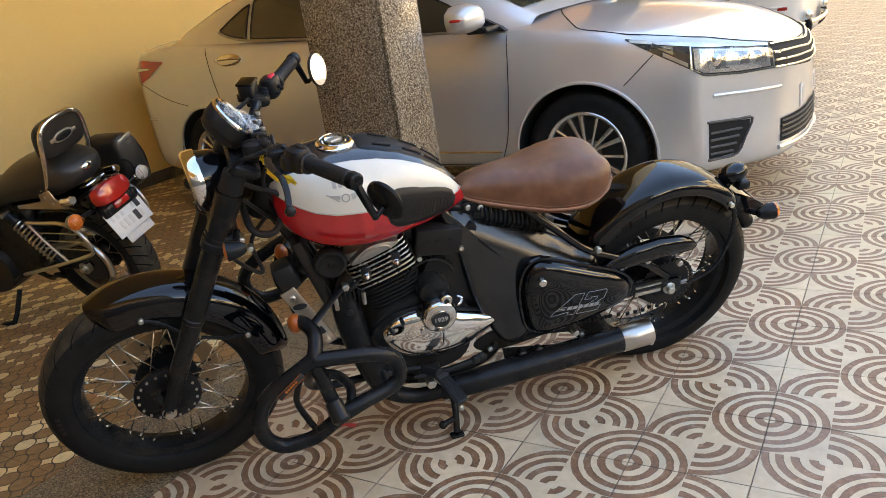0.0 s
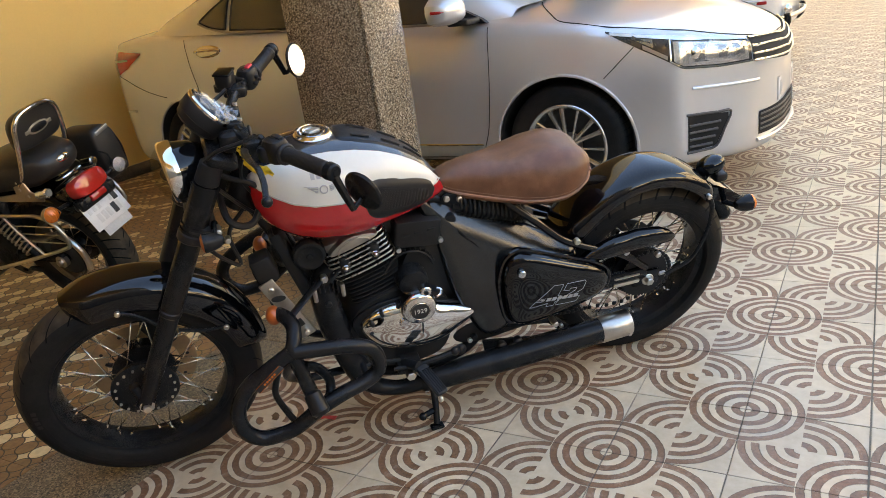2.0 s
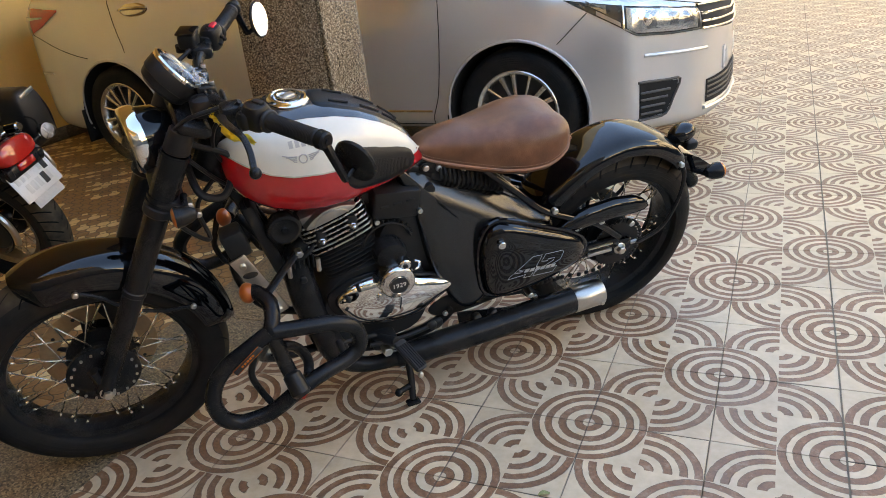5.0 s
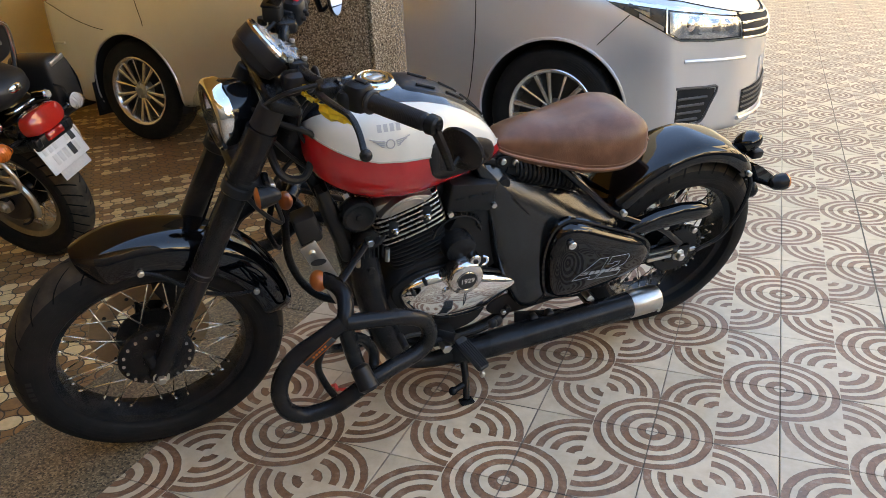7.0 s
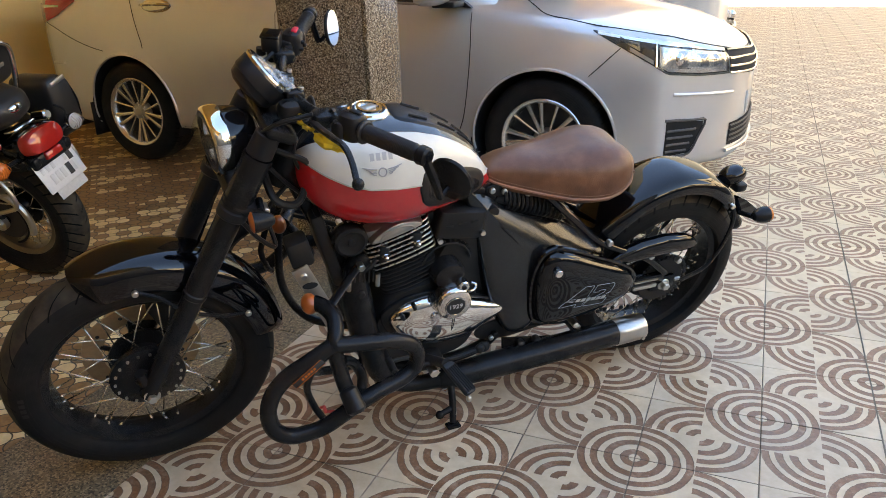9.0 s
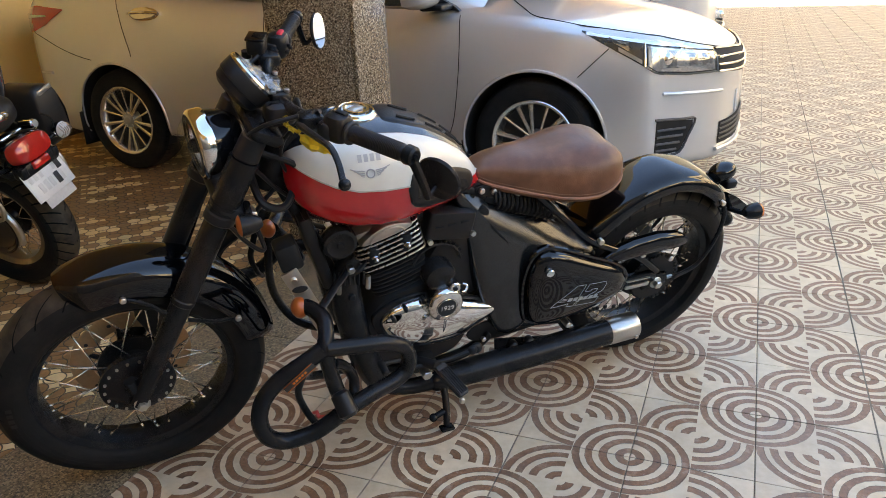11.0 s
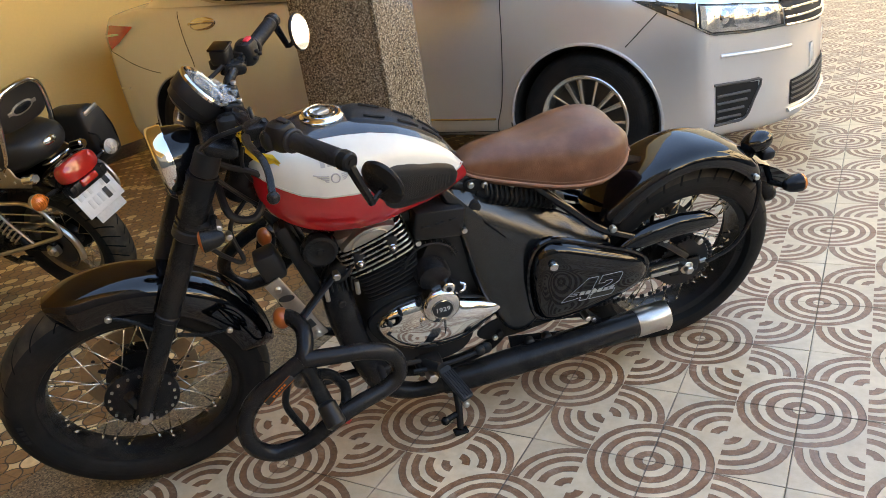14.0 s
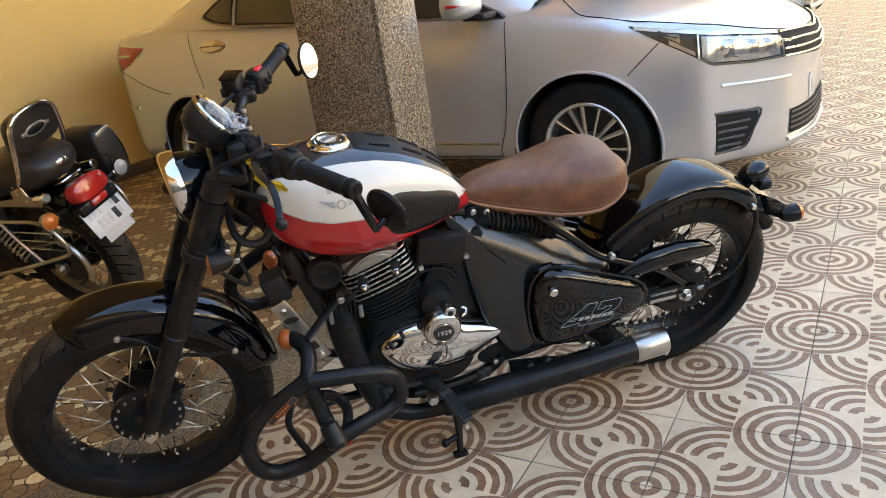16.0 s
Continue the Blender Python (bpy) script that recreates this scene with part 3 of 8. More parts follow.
plain_box(bm, (-30, 30.0, 0), (40, 30.3, 15.0))
tagged(part("added_wall_north", bm, facade_paint), "unseen cream wall added to the north to dim the bonnet's reflection", "wall", kind="structure")


# ---- the silver saloon car ----
def lerp_table(tab, x):
    """Rows (x, ...) in falling x, eased between rows."""
    if x >= tab[0][0]:
        return tab[0][1:]
    for a, b in zip(tab[:-1], tab[1:]):
        if x >= b[0]:
            f = (a[0] - x) / (a[0] - b[0])
            return tuple(p + (q - p) * f for p, q in zip(a[1:], b[1:]))
    return tab[-1][1:]


# x ahead of the front axle: half width, underside, shoulder, middle of bonnet or deck
CAR = [
    (0.930, 0.14, 0.26, 0.64, 0.66), (0.916, 0.26, 0.235, 0.66, 0.70), (0.884, 0.375, 0.22, 0.685, 0.735), (0.840, 0.47, 0.21, 0.715, 0.77),
    (0.780, 0.550, 0.205, 0.745, 0.80), (0.700, 0.630, 0.20, 0.775, 0.835), (0.610, 0.705, 0.20, 0.805, 0.865), (0.550, 0.752, 0.20, 0.823, 0.882), (0.530, 0.780, 0.20, 0.828, 0.888), (0.510, 0.796, 0.20, 0.833, 0.894),
    (0.400, 0.826, 0.20, 0.858, 0.922), (0.250, 0.850, 0.20, 0.886, 0.952), (0.100, 0.868, 0.20, 0.91, 0.977), (-0.100, 0.878, 0.20, 0.935, 1.0),
    (-0.300, 0.883, 0.22, 0.958, 1.02), (-0.500, 0.886, 0.24, 0.978, 1.04), (-0.800, 0.888, 0.245, 0.998, 1.05), (-1.600, 0.888, 0.245, 1.035, 1.06),
    (-2.300, 0.886, 0.24, 1.072, 1.09), (-2.800, 0.88, 0.22, 1.10, 1.12), (-3.050, 0.868, 0.20, 1.115, 1.155), (-3.300, 0.84, 0.215, 1.11, 1.165),
    (-3.480, 0.80, 0.235, 1.095, 1.16), (-3.600, 0.73, 0.26, 1.06, 1.135), (-3.660, 0.63, 0.30, 1.0, 1.07), (-3.690, 0.45, 0.36, 0.92, 0.95),
]
FRONT_HUB, REAR_HUB, HUB_Z, ARCH_R = -0.056, -2.77, 0.332, 0.362


def car_section(x):
    """Half of the body's section at x, from the sill to the middle of the top."""
    W, zb, zs, zt = lerp_table(CAR, x)
    h = zs - zb
    pts = [(0.0, zb + 0.01), (0.55, zb), (0.86, zb), (0.945, zb + 0.025), (0.968, zb + 0.06), (0.978, zb + 0.11)]
    pts = [(W * a, b) for a, b in pts]
    for f, a in ((0.22, 0.984), (0.30, 0.990), (0.38, 0.995), (0.46, 0.998), (0.54, 1.0), (0.62, 1.0), (0.70, 0.998), (0.77, 0.992), (0.83, 0.984), (0.88, 0.976), (0.93, 0.964), (0.97, 0.950), (1.0, 0.928)):
        pts.append((W * a, zb + h * f))
    for a in (0.89, 0.82, 0.70, 0.52, 0.30, 0.0):
        pts.append((W * a, zs + (zt - zs) * (1 - (a / 0.928) ** 2) ** 0.8))
    return pts


def car_xs():
    xs = [0.93, 0.915, 0.90, 0.885, 0.865, 0.84]
    x = 0.81
    while x > -3.5:
        xs.append(x)
        x -= 0.035
    return xs + [-3.53, -3.57, -3.60, -3.63, -3.66, -3.675, -3.69]


def car_body(bm):
    xs = car_xs()
    rows = []
    for x in xs:
        sec = car_section(x)
        rows.append([V(x, -a, b) for a, b in sec] + [V(x, a, b) for a, b in sec[-2:0:-1]])
    vr = loft(bm, rows)
    for v in bm.verts:
        if abs(v.co.y) < 0.5:
            continue
        for hx in (FRONT_HUB, REAR_HUB):
            d = V(v.co.x - hx, 0, v.co.z - HUB_Z)
            if ARCH_R * 0.87 < d.length < ARCH_R + 0.028:
                v.co.x, v.co.z = hx + d.x / d.length * ARCH_R, HUB_Z + d.z / d.length * ARCH_R
    dead = []
    for f in bm.faces:
        c = f.calc_center_median()
        if abs(c.y) > 0.62 and any((V(c.x - hx, 0, c.z - HUB_Z)).length < ARCH_R * 0.975 for hx in (FRONT_HUB, REAR_HUB)):
            dead.append(f)
    bmesh.ops.delete(bm, geom=dead, context="FACES")
    for v in list(bm.verts):
        if not v.link_faces:
            bm.verts.remove(v)
            continue
        if abs(v.co.y) < 0.5:
            continue
        for hx in (FRONT_HUB, REAR_HUB):
            d = V(v.co.x - hx, 0, v.co.z - HUB_Z)
            if 0.02 < d.length < ARCH_R:
                v.co.x, v.co.z = hx + d.x / d.length * ARCH_R, HUB_Z + d.z / d.length * ARCH_R
            # flared lip round the wheel
            f = (max(d.length, ARCH_R) - ARCH_R) / 0.105
            if f < 1 and abs(v.co.y) > 0.93 * lerp_table(CAR, v.co.x)[0] and v.co.z > HUB_Z - 0.12:
                v.co.y += math.copysign(0.012 * (1 - f), v.co.y)


ROOF = [(-0.36, 0.0), (-0.60, 0.13), (-0.85, 0.27), (-1.05, 0.365), (-1.30, 0.415), (-1.7, 0.425), (-2.1, 0.395), (-2.45, 0.315), (-2.75, 0.20), (-3.05, 0.06), (-3.16, 0.0)]


def cabin_point(x, s):
    """The cabin's skin: s runs from the belt line (0) to the middle of the roof (1)."""
    W, zb, zs, zt = lerp_table(CAR, x)
    h = lerp_table(ROOF, x)[0]
    base = zs + 0.004
    tab = [(0.0, 0.925, 0.0), (0.2, 0.895, 0.22), (0.4, 0.852, 0.45), (0.6, 0.80, 0.68), (0.72, 0.755, 0.82), (0.80, 0.68, 0.91), (0.9, 0.42, 0.98), (1.0, 0.0, 1.0)]
    for a, b in zip(tab[:-1], tab[1:]):
        if s <= b[0]:
            f = (s - a[0]) / (b[0] - a[0])
            k = (a[1] + (b[1] - a[1]) * f, a[2] + (b[2] - a[2]) * f)
            break
    pinch = 1 - 0.06 * (1 - min(1, h / 0.25))
    return V(x, -W * k[0] * pinch, base + (h + (zt - zs) * min(1, k[1] * 1.2)) * k[1])


def car_wheel(parent, m, label):
    bm = bmesh.new()
    R = HUB_Z
    prof = [(0.212, -0.10), (0.215, -0.104), (0.262, -0.112), (0.298, -0.106), (0.316, -0.088), (0.324, -0.05), (0.325, 0.0), (0.324, 0.05), (0.316, 0.088), (0.298, 0.106), (0.262, 0.112), (0.215, 0.104), (0.212, 0.10)]
    lathe(bm, prof, AXY, 56, loop=True)
    wheel = part("wheel", bm, tyre_car_m, parent, label, at=m)
    bm = bmesh.new()
    lathe(bm, [(0.200, -0.09), (0.216, -0.098), (0.219, -0.106), (0.214, -0.110), (0.206, -0.106), (0.198, -0.098), (0.188, -0.06), (0.185, 0.08), (0.20, 0.08)], AXY, 56, loop=True)
    rim = part("rim", bm, wheel_alloy, wheel)
    bm = bmesh.new()
    lathe(bm, [(0.0, -0.02), (0.186, -0.025), (0.186, 0.0), (0.0, 0.0)], AXY, 40)
    part("brake_shield", bm, gunmetal, wheel)
    bm = bmesh.new()
    for k in range(5):
        for off, wd in ((-0.17, 0.95), (0.17, 0.95), (0.63, 0.45)):
            a = 2 * math.pi * k / 5 + off * 0.62
            a2 = 2 * math.pi * k / 5 + off * 1.0
            p0, p1 = V(0.045 * math.cos(a), -0.082, 0.045 * math.sin(a)), V(0.196 * math.cos(a2), -0.098, 0.196 * math.sin(a2))
            d = (p1 - p0).normalized()
            t = d.cross(V(0, 1, 0)).normalized()
            rows = []
            for p, w0 in ((p0, 0.009), (p0.lerp(p1, 0.5), 0.0095), (p1, 0.0125)):
                w0 *= wd + 0.25
                rows.append([p + t * w0 + V(0, 0.018, 0), p + t * w0 * 0.8 + V(0, 0.002, 0), p - V(0, 0.001, 0), p - t * w0 * 0.8 + V(0, 0.002, 0), p - t * w0 + V(0, 0.018, 0)])
            loft(bm, rows)
    part("spokes", bm, wheel_alloy, wheel, "machined twin alloy spokes")
    bm = bmesh.new()
    lathe(bm, [(0.0, -0.094), (0.022, -0.092), (0.03, -0.084), (0.052, -0.080), (0.062, -0.065), (0.062, -0.03)][::-1], AXY, 24)
    for k in range(5):
        a = 2 * math.pi * (k + 0.5) / 5
        cyl(bm, (0.042 * math.cos(a), -0.06, 0.042 * math.sin(a)), (0.042 * math.cos(a), -0.088, 0.042 * math.sin(a)), 0.009, seg=8)
    part("hub_cap", bm, satin_alloy, wheel)
    return wheel


def build_car(name, m, paint, label, guard=False):
    car = thing(name, m, label, "car", "parked cars")
    bm = bmesh.new()
    car_body(bm)
    from mathutils.bvhtree import BVHTree
    skin = BVHTree.FromBMesh(bm)
    part("body", bm, paint, car, sharp=50)

    def side(x, z, out=0.002, sgn=-1):
        """A point on the flank at x and z, standing a little proud of it."""
        hit = skin.ray_cast(V(x, sgn * 2.0, z), V(0, -sgn, 0))
        if hit[0] is None:
            return V(x, sgn * lerp_table(CAR, x)[0], z)
        nrm = hit[1] if hit[1].y * sgn > 0 else -hit[1]
        return hit[0] + nrm * out

    def down(x, y, out=0.002):
        hit = skin.ray_cast(V(x, y, 2.0), V(0, 0, -1))
        return (hit[0] if hit[0] is not None else V(x, y, 0.8)) + V(0, 0, out)

    # cabin
    xs = [-0.36 - 0.05 * i for i in range(57)]
    ss = [i / 14 for i in range(15)]
    bm = bmesh.new()
    rows = []
    for x in xs:
        half = [cabin_point(x, s) for s in ss]
        rows.append(half + [V(p.x, -p.y, p.z) for p in half[-2::-1]])
    sheet(bm, rows)
    part("cabin", bm, paint, car, sharp=60)

    def cabin_at(x, z):
        lo, hi = 0.0, 1.0
        for _ in range(22):
            mid = (lo + hi) / 2
            lo, hi = (mid, hi) if cabin_point(x, mid).z < z else (lo, mid)
        return cabin_point(x, lo)

    BELT = [(-0.44, 0.962), (-0.92, 0.998), (-1.78, 1.058), (-2.28, 1.094), (-2.44, 1.118), (-2.57, 1.165)]
    HEAD = [(-0.62, 1.02), (-0.80, 1.13), (-1.0, 1.225), (-1.25, 1.305), (-1.6, 1.352), (-1.95, 1.362), (-2.2, 1.338), (-2.36, 1.285), (-2.48, 1.222), (-2.57, 1.166)]
    edge = lambda tab, x: lerp_table(tab, x)[0]

    def pane(nm, xa, xb):
        for sgn in (1, -1):
            bm = bmesh.new()
            rows = []
            for i in range(13):
                x = xa + (xb - xa) * i / 12
                z0, z1 = edge(BELT, x) + 0.006, max(edge(HEAD, x), edge(BELT, x) + 0.007)
                rows.append([V(q.x, (q.y - 0.005) * sgn, q.z + 0.001) for q in (cabin_at(x, z0 + (z1 - z0) * j / 6) for j in range(7))])
            sheet(bm, rows)
            part(nm, bm, car_glass, car)
            # dark seal round the pane
            loop = [r[0] for r in rows] + rows[-1][1:] + [r[-1] for r in rows[-2::-1]] + rows[0][-2:0:-1]
            bm = bmesh.new()
            tube(bm, loop, 0.006, seg=6, sub=1, closed=True)
            part("window_seal", bm, black_plastic, car)

    pane("front_side_window", -0.66, -1.57)
    pane("rear_side_window", -1.66, -2.265)
    pane("quarter_window", -2.305, -2.555)
    for nm, xa, xb in (("windscreen", -0.44, -1.02), ("rear_window", -2.62, -3.08)):
        bm = bmesh.new()
        rows = []
        for i in range(9):
            x = xa + (xb - xa) * i / 8
            half = [cabin_point(x, 0.76 + 0.24 * j / 5) for j in range(6)]
            row = half + [V(p.x, -p.y, p.z) for p in half[-2::-1]]
            rows.append([p + V(0, 0, 0.006) for p in row])
        sheet(bm, rows)
        part(nm, bm, car_glass, car)
    for sgn in (1, -1):
        bm = bmesh.new()
        tube(bm, [V(q.x, (q.y - 0.008) * sgn, q.z - 0.004) for q in (cabin_at(x, edge(BELT, x)) for x in (-0.50 - 0.0985 * i for i in range(22)))], 0.008, seg=6, sub=1)
        part("belt_moulding", bm, satin_alloy, car)
    # shut lines
    for pts in ([(-0.435, 0.955), (-0.43, 0.80), (-0.44, 0.65), (-0.47, 0.45), (-0.515, 0.33), (-0.52, 0.285)], [(-1.60, 1.03), (-1.60, 0.6), (-1.62, 0.29)], [(-2.685, 1.075), (-2.675, 1.03), (-2.662, 0.99), (-2.645, 0.92), (-2.607, 0.784), (-2.60, 0.74)], [(-0.52, 0.285), (-1.3, 0.282), (-2.22, 0.29)], [(0.305, 0.797), (0.25, 0.745), (0.20, 0.697), (0.168, 0.667)], [(-3.60, 0.90), (-3.41, 0.85), (-3.2, 0.775), (-3.05, 0.735), (-2.94, 0.715)]):
        for sgn in (-1, 1):
            bm = bmesh.new()
            tube(bm, [side(q.x, q.z, 0.0012, sgn) for q in smooth_path([V(a, 0, b) for a, b in pts], 5)], 0.0024, seg=5, sub=1)
            part("shut_line", bm, dark_void, car)
    for sgn in (-1, 1):
        bm = bmesh.new()
        pts = [down(x, sgn * y, 0.001) for x, y in ((-0.36, 0.30), (-0.286, 0.452), (-0.17, 0.64), (-0.071, 0.768), (0.05, 0.79), (0.17, 0.798), (0.3, 0.775), (0.446, 0.735), (0.52, 0.69), (0.66, 0.57), (0.768, 0.44), (0.84, 0.3), (0.875, 0.12), (0.88, 0.0))]
        tube(bm, pts, 0.0032, seg=5, sub=4)
        part("bonnet_gap", bm, dark_void, car)
    # wheels and arches
    for hx in (FRONT_HUB, REAR_HUB):
        for sgn in (-1, 1):
            bm = bmesh.new()
            rows = []
            for yy in (0.873, 0.70, 0.56):
                rows.append([V(hx + ARCH_R * 1.0 * math.cos(a), sgn * (yy if yy < 0.8 else lerp_table(CAR, hx)[0] - 0.014), HUB_Z + ARCH_R * 1.0 * math.sin(a)) for a in (math.pi * (i / 26 * 1.24 - 0.12) for i in range(27))])
            rows.append([V(hx + 0.05 * math.cos(a), sgn * 0.56, HUB_Z + 0.05 * math.sin(a)) for a in (math.pi * (i / 26 * 1.24 - 0.12) for i in range(27))])
            sheet(bm, rows)
            part("arch_liner", bm, dark_void, car)
            bm = bmesh.new()
            pts = []
            for i in range(33):
                a = math.pi * (i / 32 * 1.10 - 0.05)
                pts.append(side(hx + (ARCH_R + 0.004) * math.cos(a), HUB_Z + (ARCH_R + 0.004) * math.sin(a), -0.002, sgn))
            for i in range(len(pts)):
                lim = lerp_table(CAR, pts[i].x)[0]
                if abs(pts[i].y) < lim - 0.06:
                    pts[i].y = sgn * (lim + 0.006)
            tube(bm, pts, 0.008, seg=8, sub=1)
            part("arch_lip", bm, paint, car)
            side_m = pose(hx, sgn * 0.752, HUB_Z, 0, 0 if sgn < 0 else 180, 0) if sgn < 0 else pose(hx, 0.752, HUB_Z, 0, 0, 180)
            car_wheel(car, side_m @ pose(0, 0, 0, 0, 17 if hx < -1 else 40, 0), "silver multi-spoke alloy wheel with black tyre")
            bm = bmesh.new()
            box(bm, (hx - ARCH_R - 0.012, sgn * 0.80, 0.27), (0.014, 0.15, 0.22), bev=0.004)
            part("mud_flap", bm, black_plastic, car)
    # head lamps and nose, laid on the skin by the angle round the front
    def patch(nm, mat, sgn, xa, xb, top, bot, out, nx=16, nz=5, grow=0.0):
        bm = bmesh.new()
        rows = []
        for i in range(nx + 1):
            f = i / nx
            x = xa + (xb - xa) * (1 - (1 - f) ** 1.6)
            zt, zb = top(f), bot(f)
            rows.append([side(x, zb + (zt - zb) * j / nz, out + grow * math.sin(math.pi * f) * math.sin(math.pi * j / nz), sgn) for j in range(nz + 1)])
        sheet(bm, rows)
        return part(nm, bm, mat, car)

    def nose(a, z, out=0.003, sgn=-1):
        d = V(math.cos(radians(a)), sgn * math.sin(radians(a)), 0)
        hit = skin.ray_cast(V(0.05, 0, z), d)
        if hit[0] is None:
            return V(0.05, 0, z) + d * 0.8
        nrm = hit[1] if hit[1].dot(d) > 0 else -hit[1]
        return hit[0] + nrm * out

    def lamp_patch(nm, mat, sgn, aa, ab, top, bot, out, nx=18, nz=4, par=None, grow=0.0, label=""):
        bm = bmesh.new()
        rows = []
        for i in range(nx + 1):
            a = aa + (ab - aa) * i / nx
            zt, zb = lerp_table(top, a)[0], lerp_table(bot, a)[0]
            rows.append([nose(a, zb + (zt - zb) * j / nz, out + grow * math.sin(math.pi * i / nx) * math.sin(math.pi * j / nz), sgn) for j in range(nz + 1)])
        sheet(bm, rows)
        return part(nm, bm, mat, par or car, label)

    L = lambda *k: (lambda f: next(a[1] + (b[1] - a[1]) * (f - a[0]) / (b[0] - a[0]) for a, b in zip(k[:-1], k[1:]) if f <= b[0] + 1e-9))
    LT = [(82, 0.880), (62, 0.830), (32, 0.766), (0, 0.733)]
    LB = [(82, 0.876), (68, 0.761), (58, 0.673), (45, 0.655), (31, 0.649), (0, 0.60)]
    off = lambda tab, d: [(a, z + d) for a, z in tab]
    for sgn in (-1, 1):
        hl = lamp_patch("headlamp", lamp_smoke, sgn, 81.5, 32, off(LT, -0.001), LB, 0.003, nx=24, label="swept-back clear headlamp")
        lamp_patch("lamp_reflector", lamp_clear, sgn, 61, 33.5, off(LT, -0.026), off(LB, 0.014), 0.006, par=hl, grow=0.006)
        for aa, ab, d0, d1 in ((54, 49, -0.035, 0.030), (46.5, 41, -0.038, 0.034), (39.5, 35, -0.034, 0.04)):
            lamp_patch("lamp_cell", lamp_grey, sgn, aa, ab, off(LT, d0), off(LB, d1), 0.009, nx=6, par=hl, grow=0.004)
        lamp_patch("side_reflector", lamp_grey, sgn, 74, 67, off(LT, -0.022), off(LB, 0.03), 0.006, nx=8, par=hl)
        lamp_patch("side_cell", lamp_smoke, sgn, 73, 67.7, off(LT, -0.032), off(LB, 0.045), 0.009, nx=6, par=hl)
        lamp_patch("marker_lamp", satin_alloy, sgn, 70, 63, off(LB, 0.024), off(LB, 0.006), 0.008, nx=10, nz=2, par=hl)
        lamp_patch("lamp_chrome_bar", chrome, sgn, 80, 32, off(LT, -0.003), off(LT, -0.018), 0.008, nx=24, nz=2, par=hl)
        lamp_patch("lamp_chrome_rim", chrome, sgn, 62, 32, off(LB, 0.009), off(LB, 0.001), 0.008, nx=20, nz=2, par=hl)
        bm = bmesh.new()
        tube(bm, [nose(62, z, 0.006, sgn) for z in (0.712, 0.75, 0.79, 0.818)], 0.006, seg=6, sub=2)
        part("lamp_divider", bm, chrome, hl)
        bm = bmesh.new()
        ball(bm, nose(53.5, 0.738, -0.012, sgn), (0.036, 0.036, 0.036))
        part("projector_lens", bm, polished, hl)
        # tail lamp
        patch("tail_lamp", red_lens, sgn, -3.15, -3.655, L((0, 1.022), (0.4, 1.045), (1, 1.01)), L((0, 1.012), (0.25, 0.925), (0.5, 0.882), (1, 0.86)), 0.006, grow=0.012)
        patch("tail_lamp_clear", lamp_clear, sgn, -3.30, -3.64, L((0, 0.985), (1, 0.99)), L((0, 0.975), (1, 0.955)), 0.020, nz=2)
        # fog recess: a near-black sheet laid on the skin for its shade
        FT, FB = [(57.5, 0.452), (41.5, 0.436)], [(57.5, 0.274), (46.5, 0.284), (41.5, 0.425)]
        lamp_patch("fog_recess_shade", dark_void, sgn, 57, 42, FT, FB, 0.002, nx=14)
        for k, ae in enumerate((48, 47, 46, 45)):
            bm = bmesh.new()
            z = 0.300 + 0.034 * k
            tube(bm, [nose(56.6 + (ae - 56.6) * j / 5, z, 0.006, sgn) for j in range(6)], 0.0065, seg=6, sub=2)
            part("fog_slat", bm, fog_grey, car)
        bm = bmesh.new()
        tube(bm, [nose(a, z, 0.003, sgn) for a, z in ((57.5, 0.456), (52, 0.452), (46, 0.447), (41, 0.440), (43.5, 0.36), (46.3, 0.282), (52, 0.272), (57.4, 0.272))], 0.007, seg=6, sub=3)
        part("fog_surround", bm, fog_grey, car)
        bm = bmesh.new()
        tube(bm, [nose(a, 0.578 - (55 - a) * 0.0008, 0.003, sgn) for a in (55, 50, 44, 38, 33, 29)], 0.008, seg=8, sub=4)
        part("bumper_strip", bm, paint, car, "raised guard strip on the bumper")
        bm = bmesh.new()
        tube(bm, [side(-3.50, 0.62, 0.003, sgn), side(-3.36, 0.623, 0.004, sgn)], 0.009, seg=8, sub=4)
        part("bumper_strip", bm, paint, car)
        # door furniture
        for hx, hz in ((-2.46, 0.985), (-1.40, 0.925)):
            bm = bmesh.new()
            c = side(hx, hz, 0.0, sgn)
            ball(bm, c, (0.118, 0.014, 0.042))
            h = part("door_handle_cup", bm, chrome, car, "chrome door handle recess")
            bm = bmesh.new()
            tube(bm, [c + V(-0.115, sgn * 0.008, 0.006), c + V(-0.06, sgn * 0.032, 0.012), c + V(0.06, sgn * 0.032, 0.012), c + V(0.115, sgn * 0.008, 0.006)], 0.012, seg=8, sub=4, flat=0.8)
            part("door_handle", bm, chrome, car, "chrome pull handle")
        for xa, xb in ((-0.52, -1.58), (-1.64, -2.22)):
            bm = bmesh.new()
            tube(bm, [side(xa + (xb - xa) * i / 8, 0.355 + 0.01 * i / 8, 0.003, sgn) for i in range(9)], 0.006, seg=6, sub=1)
            part("door_trim", bm, chrome, car, "thin bright door trim")
        # door mirror
        mm = Matrix.Translation(V(-0.565, sgn * 0.985, 1.060)) @ Matrix.Rotation(radians(8 * sgn), 4, "Z")
        bm = bmesh.new()
        ring = [(0.105, 0.0), (0.10, 0.045), (0.07, 0.072), (0.0, 0.082), (-0.07, 0.072), (-0.112, 0.04), (-0.118, 0.0), (-0.105, -0.045), (-0.06, -0.062), (0.0, -0.066), (0.065, -0.06), (0.098, -0.04)]
        rows = []
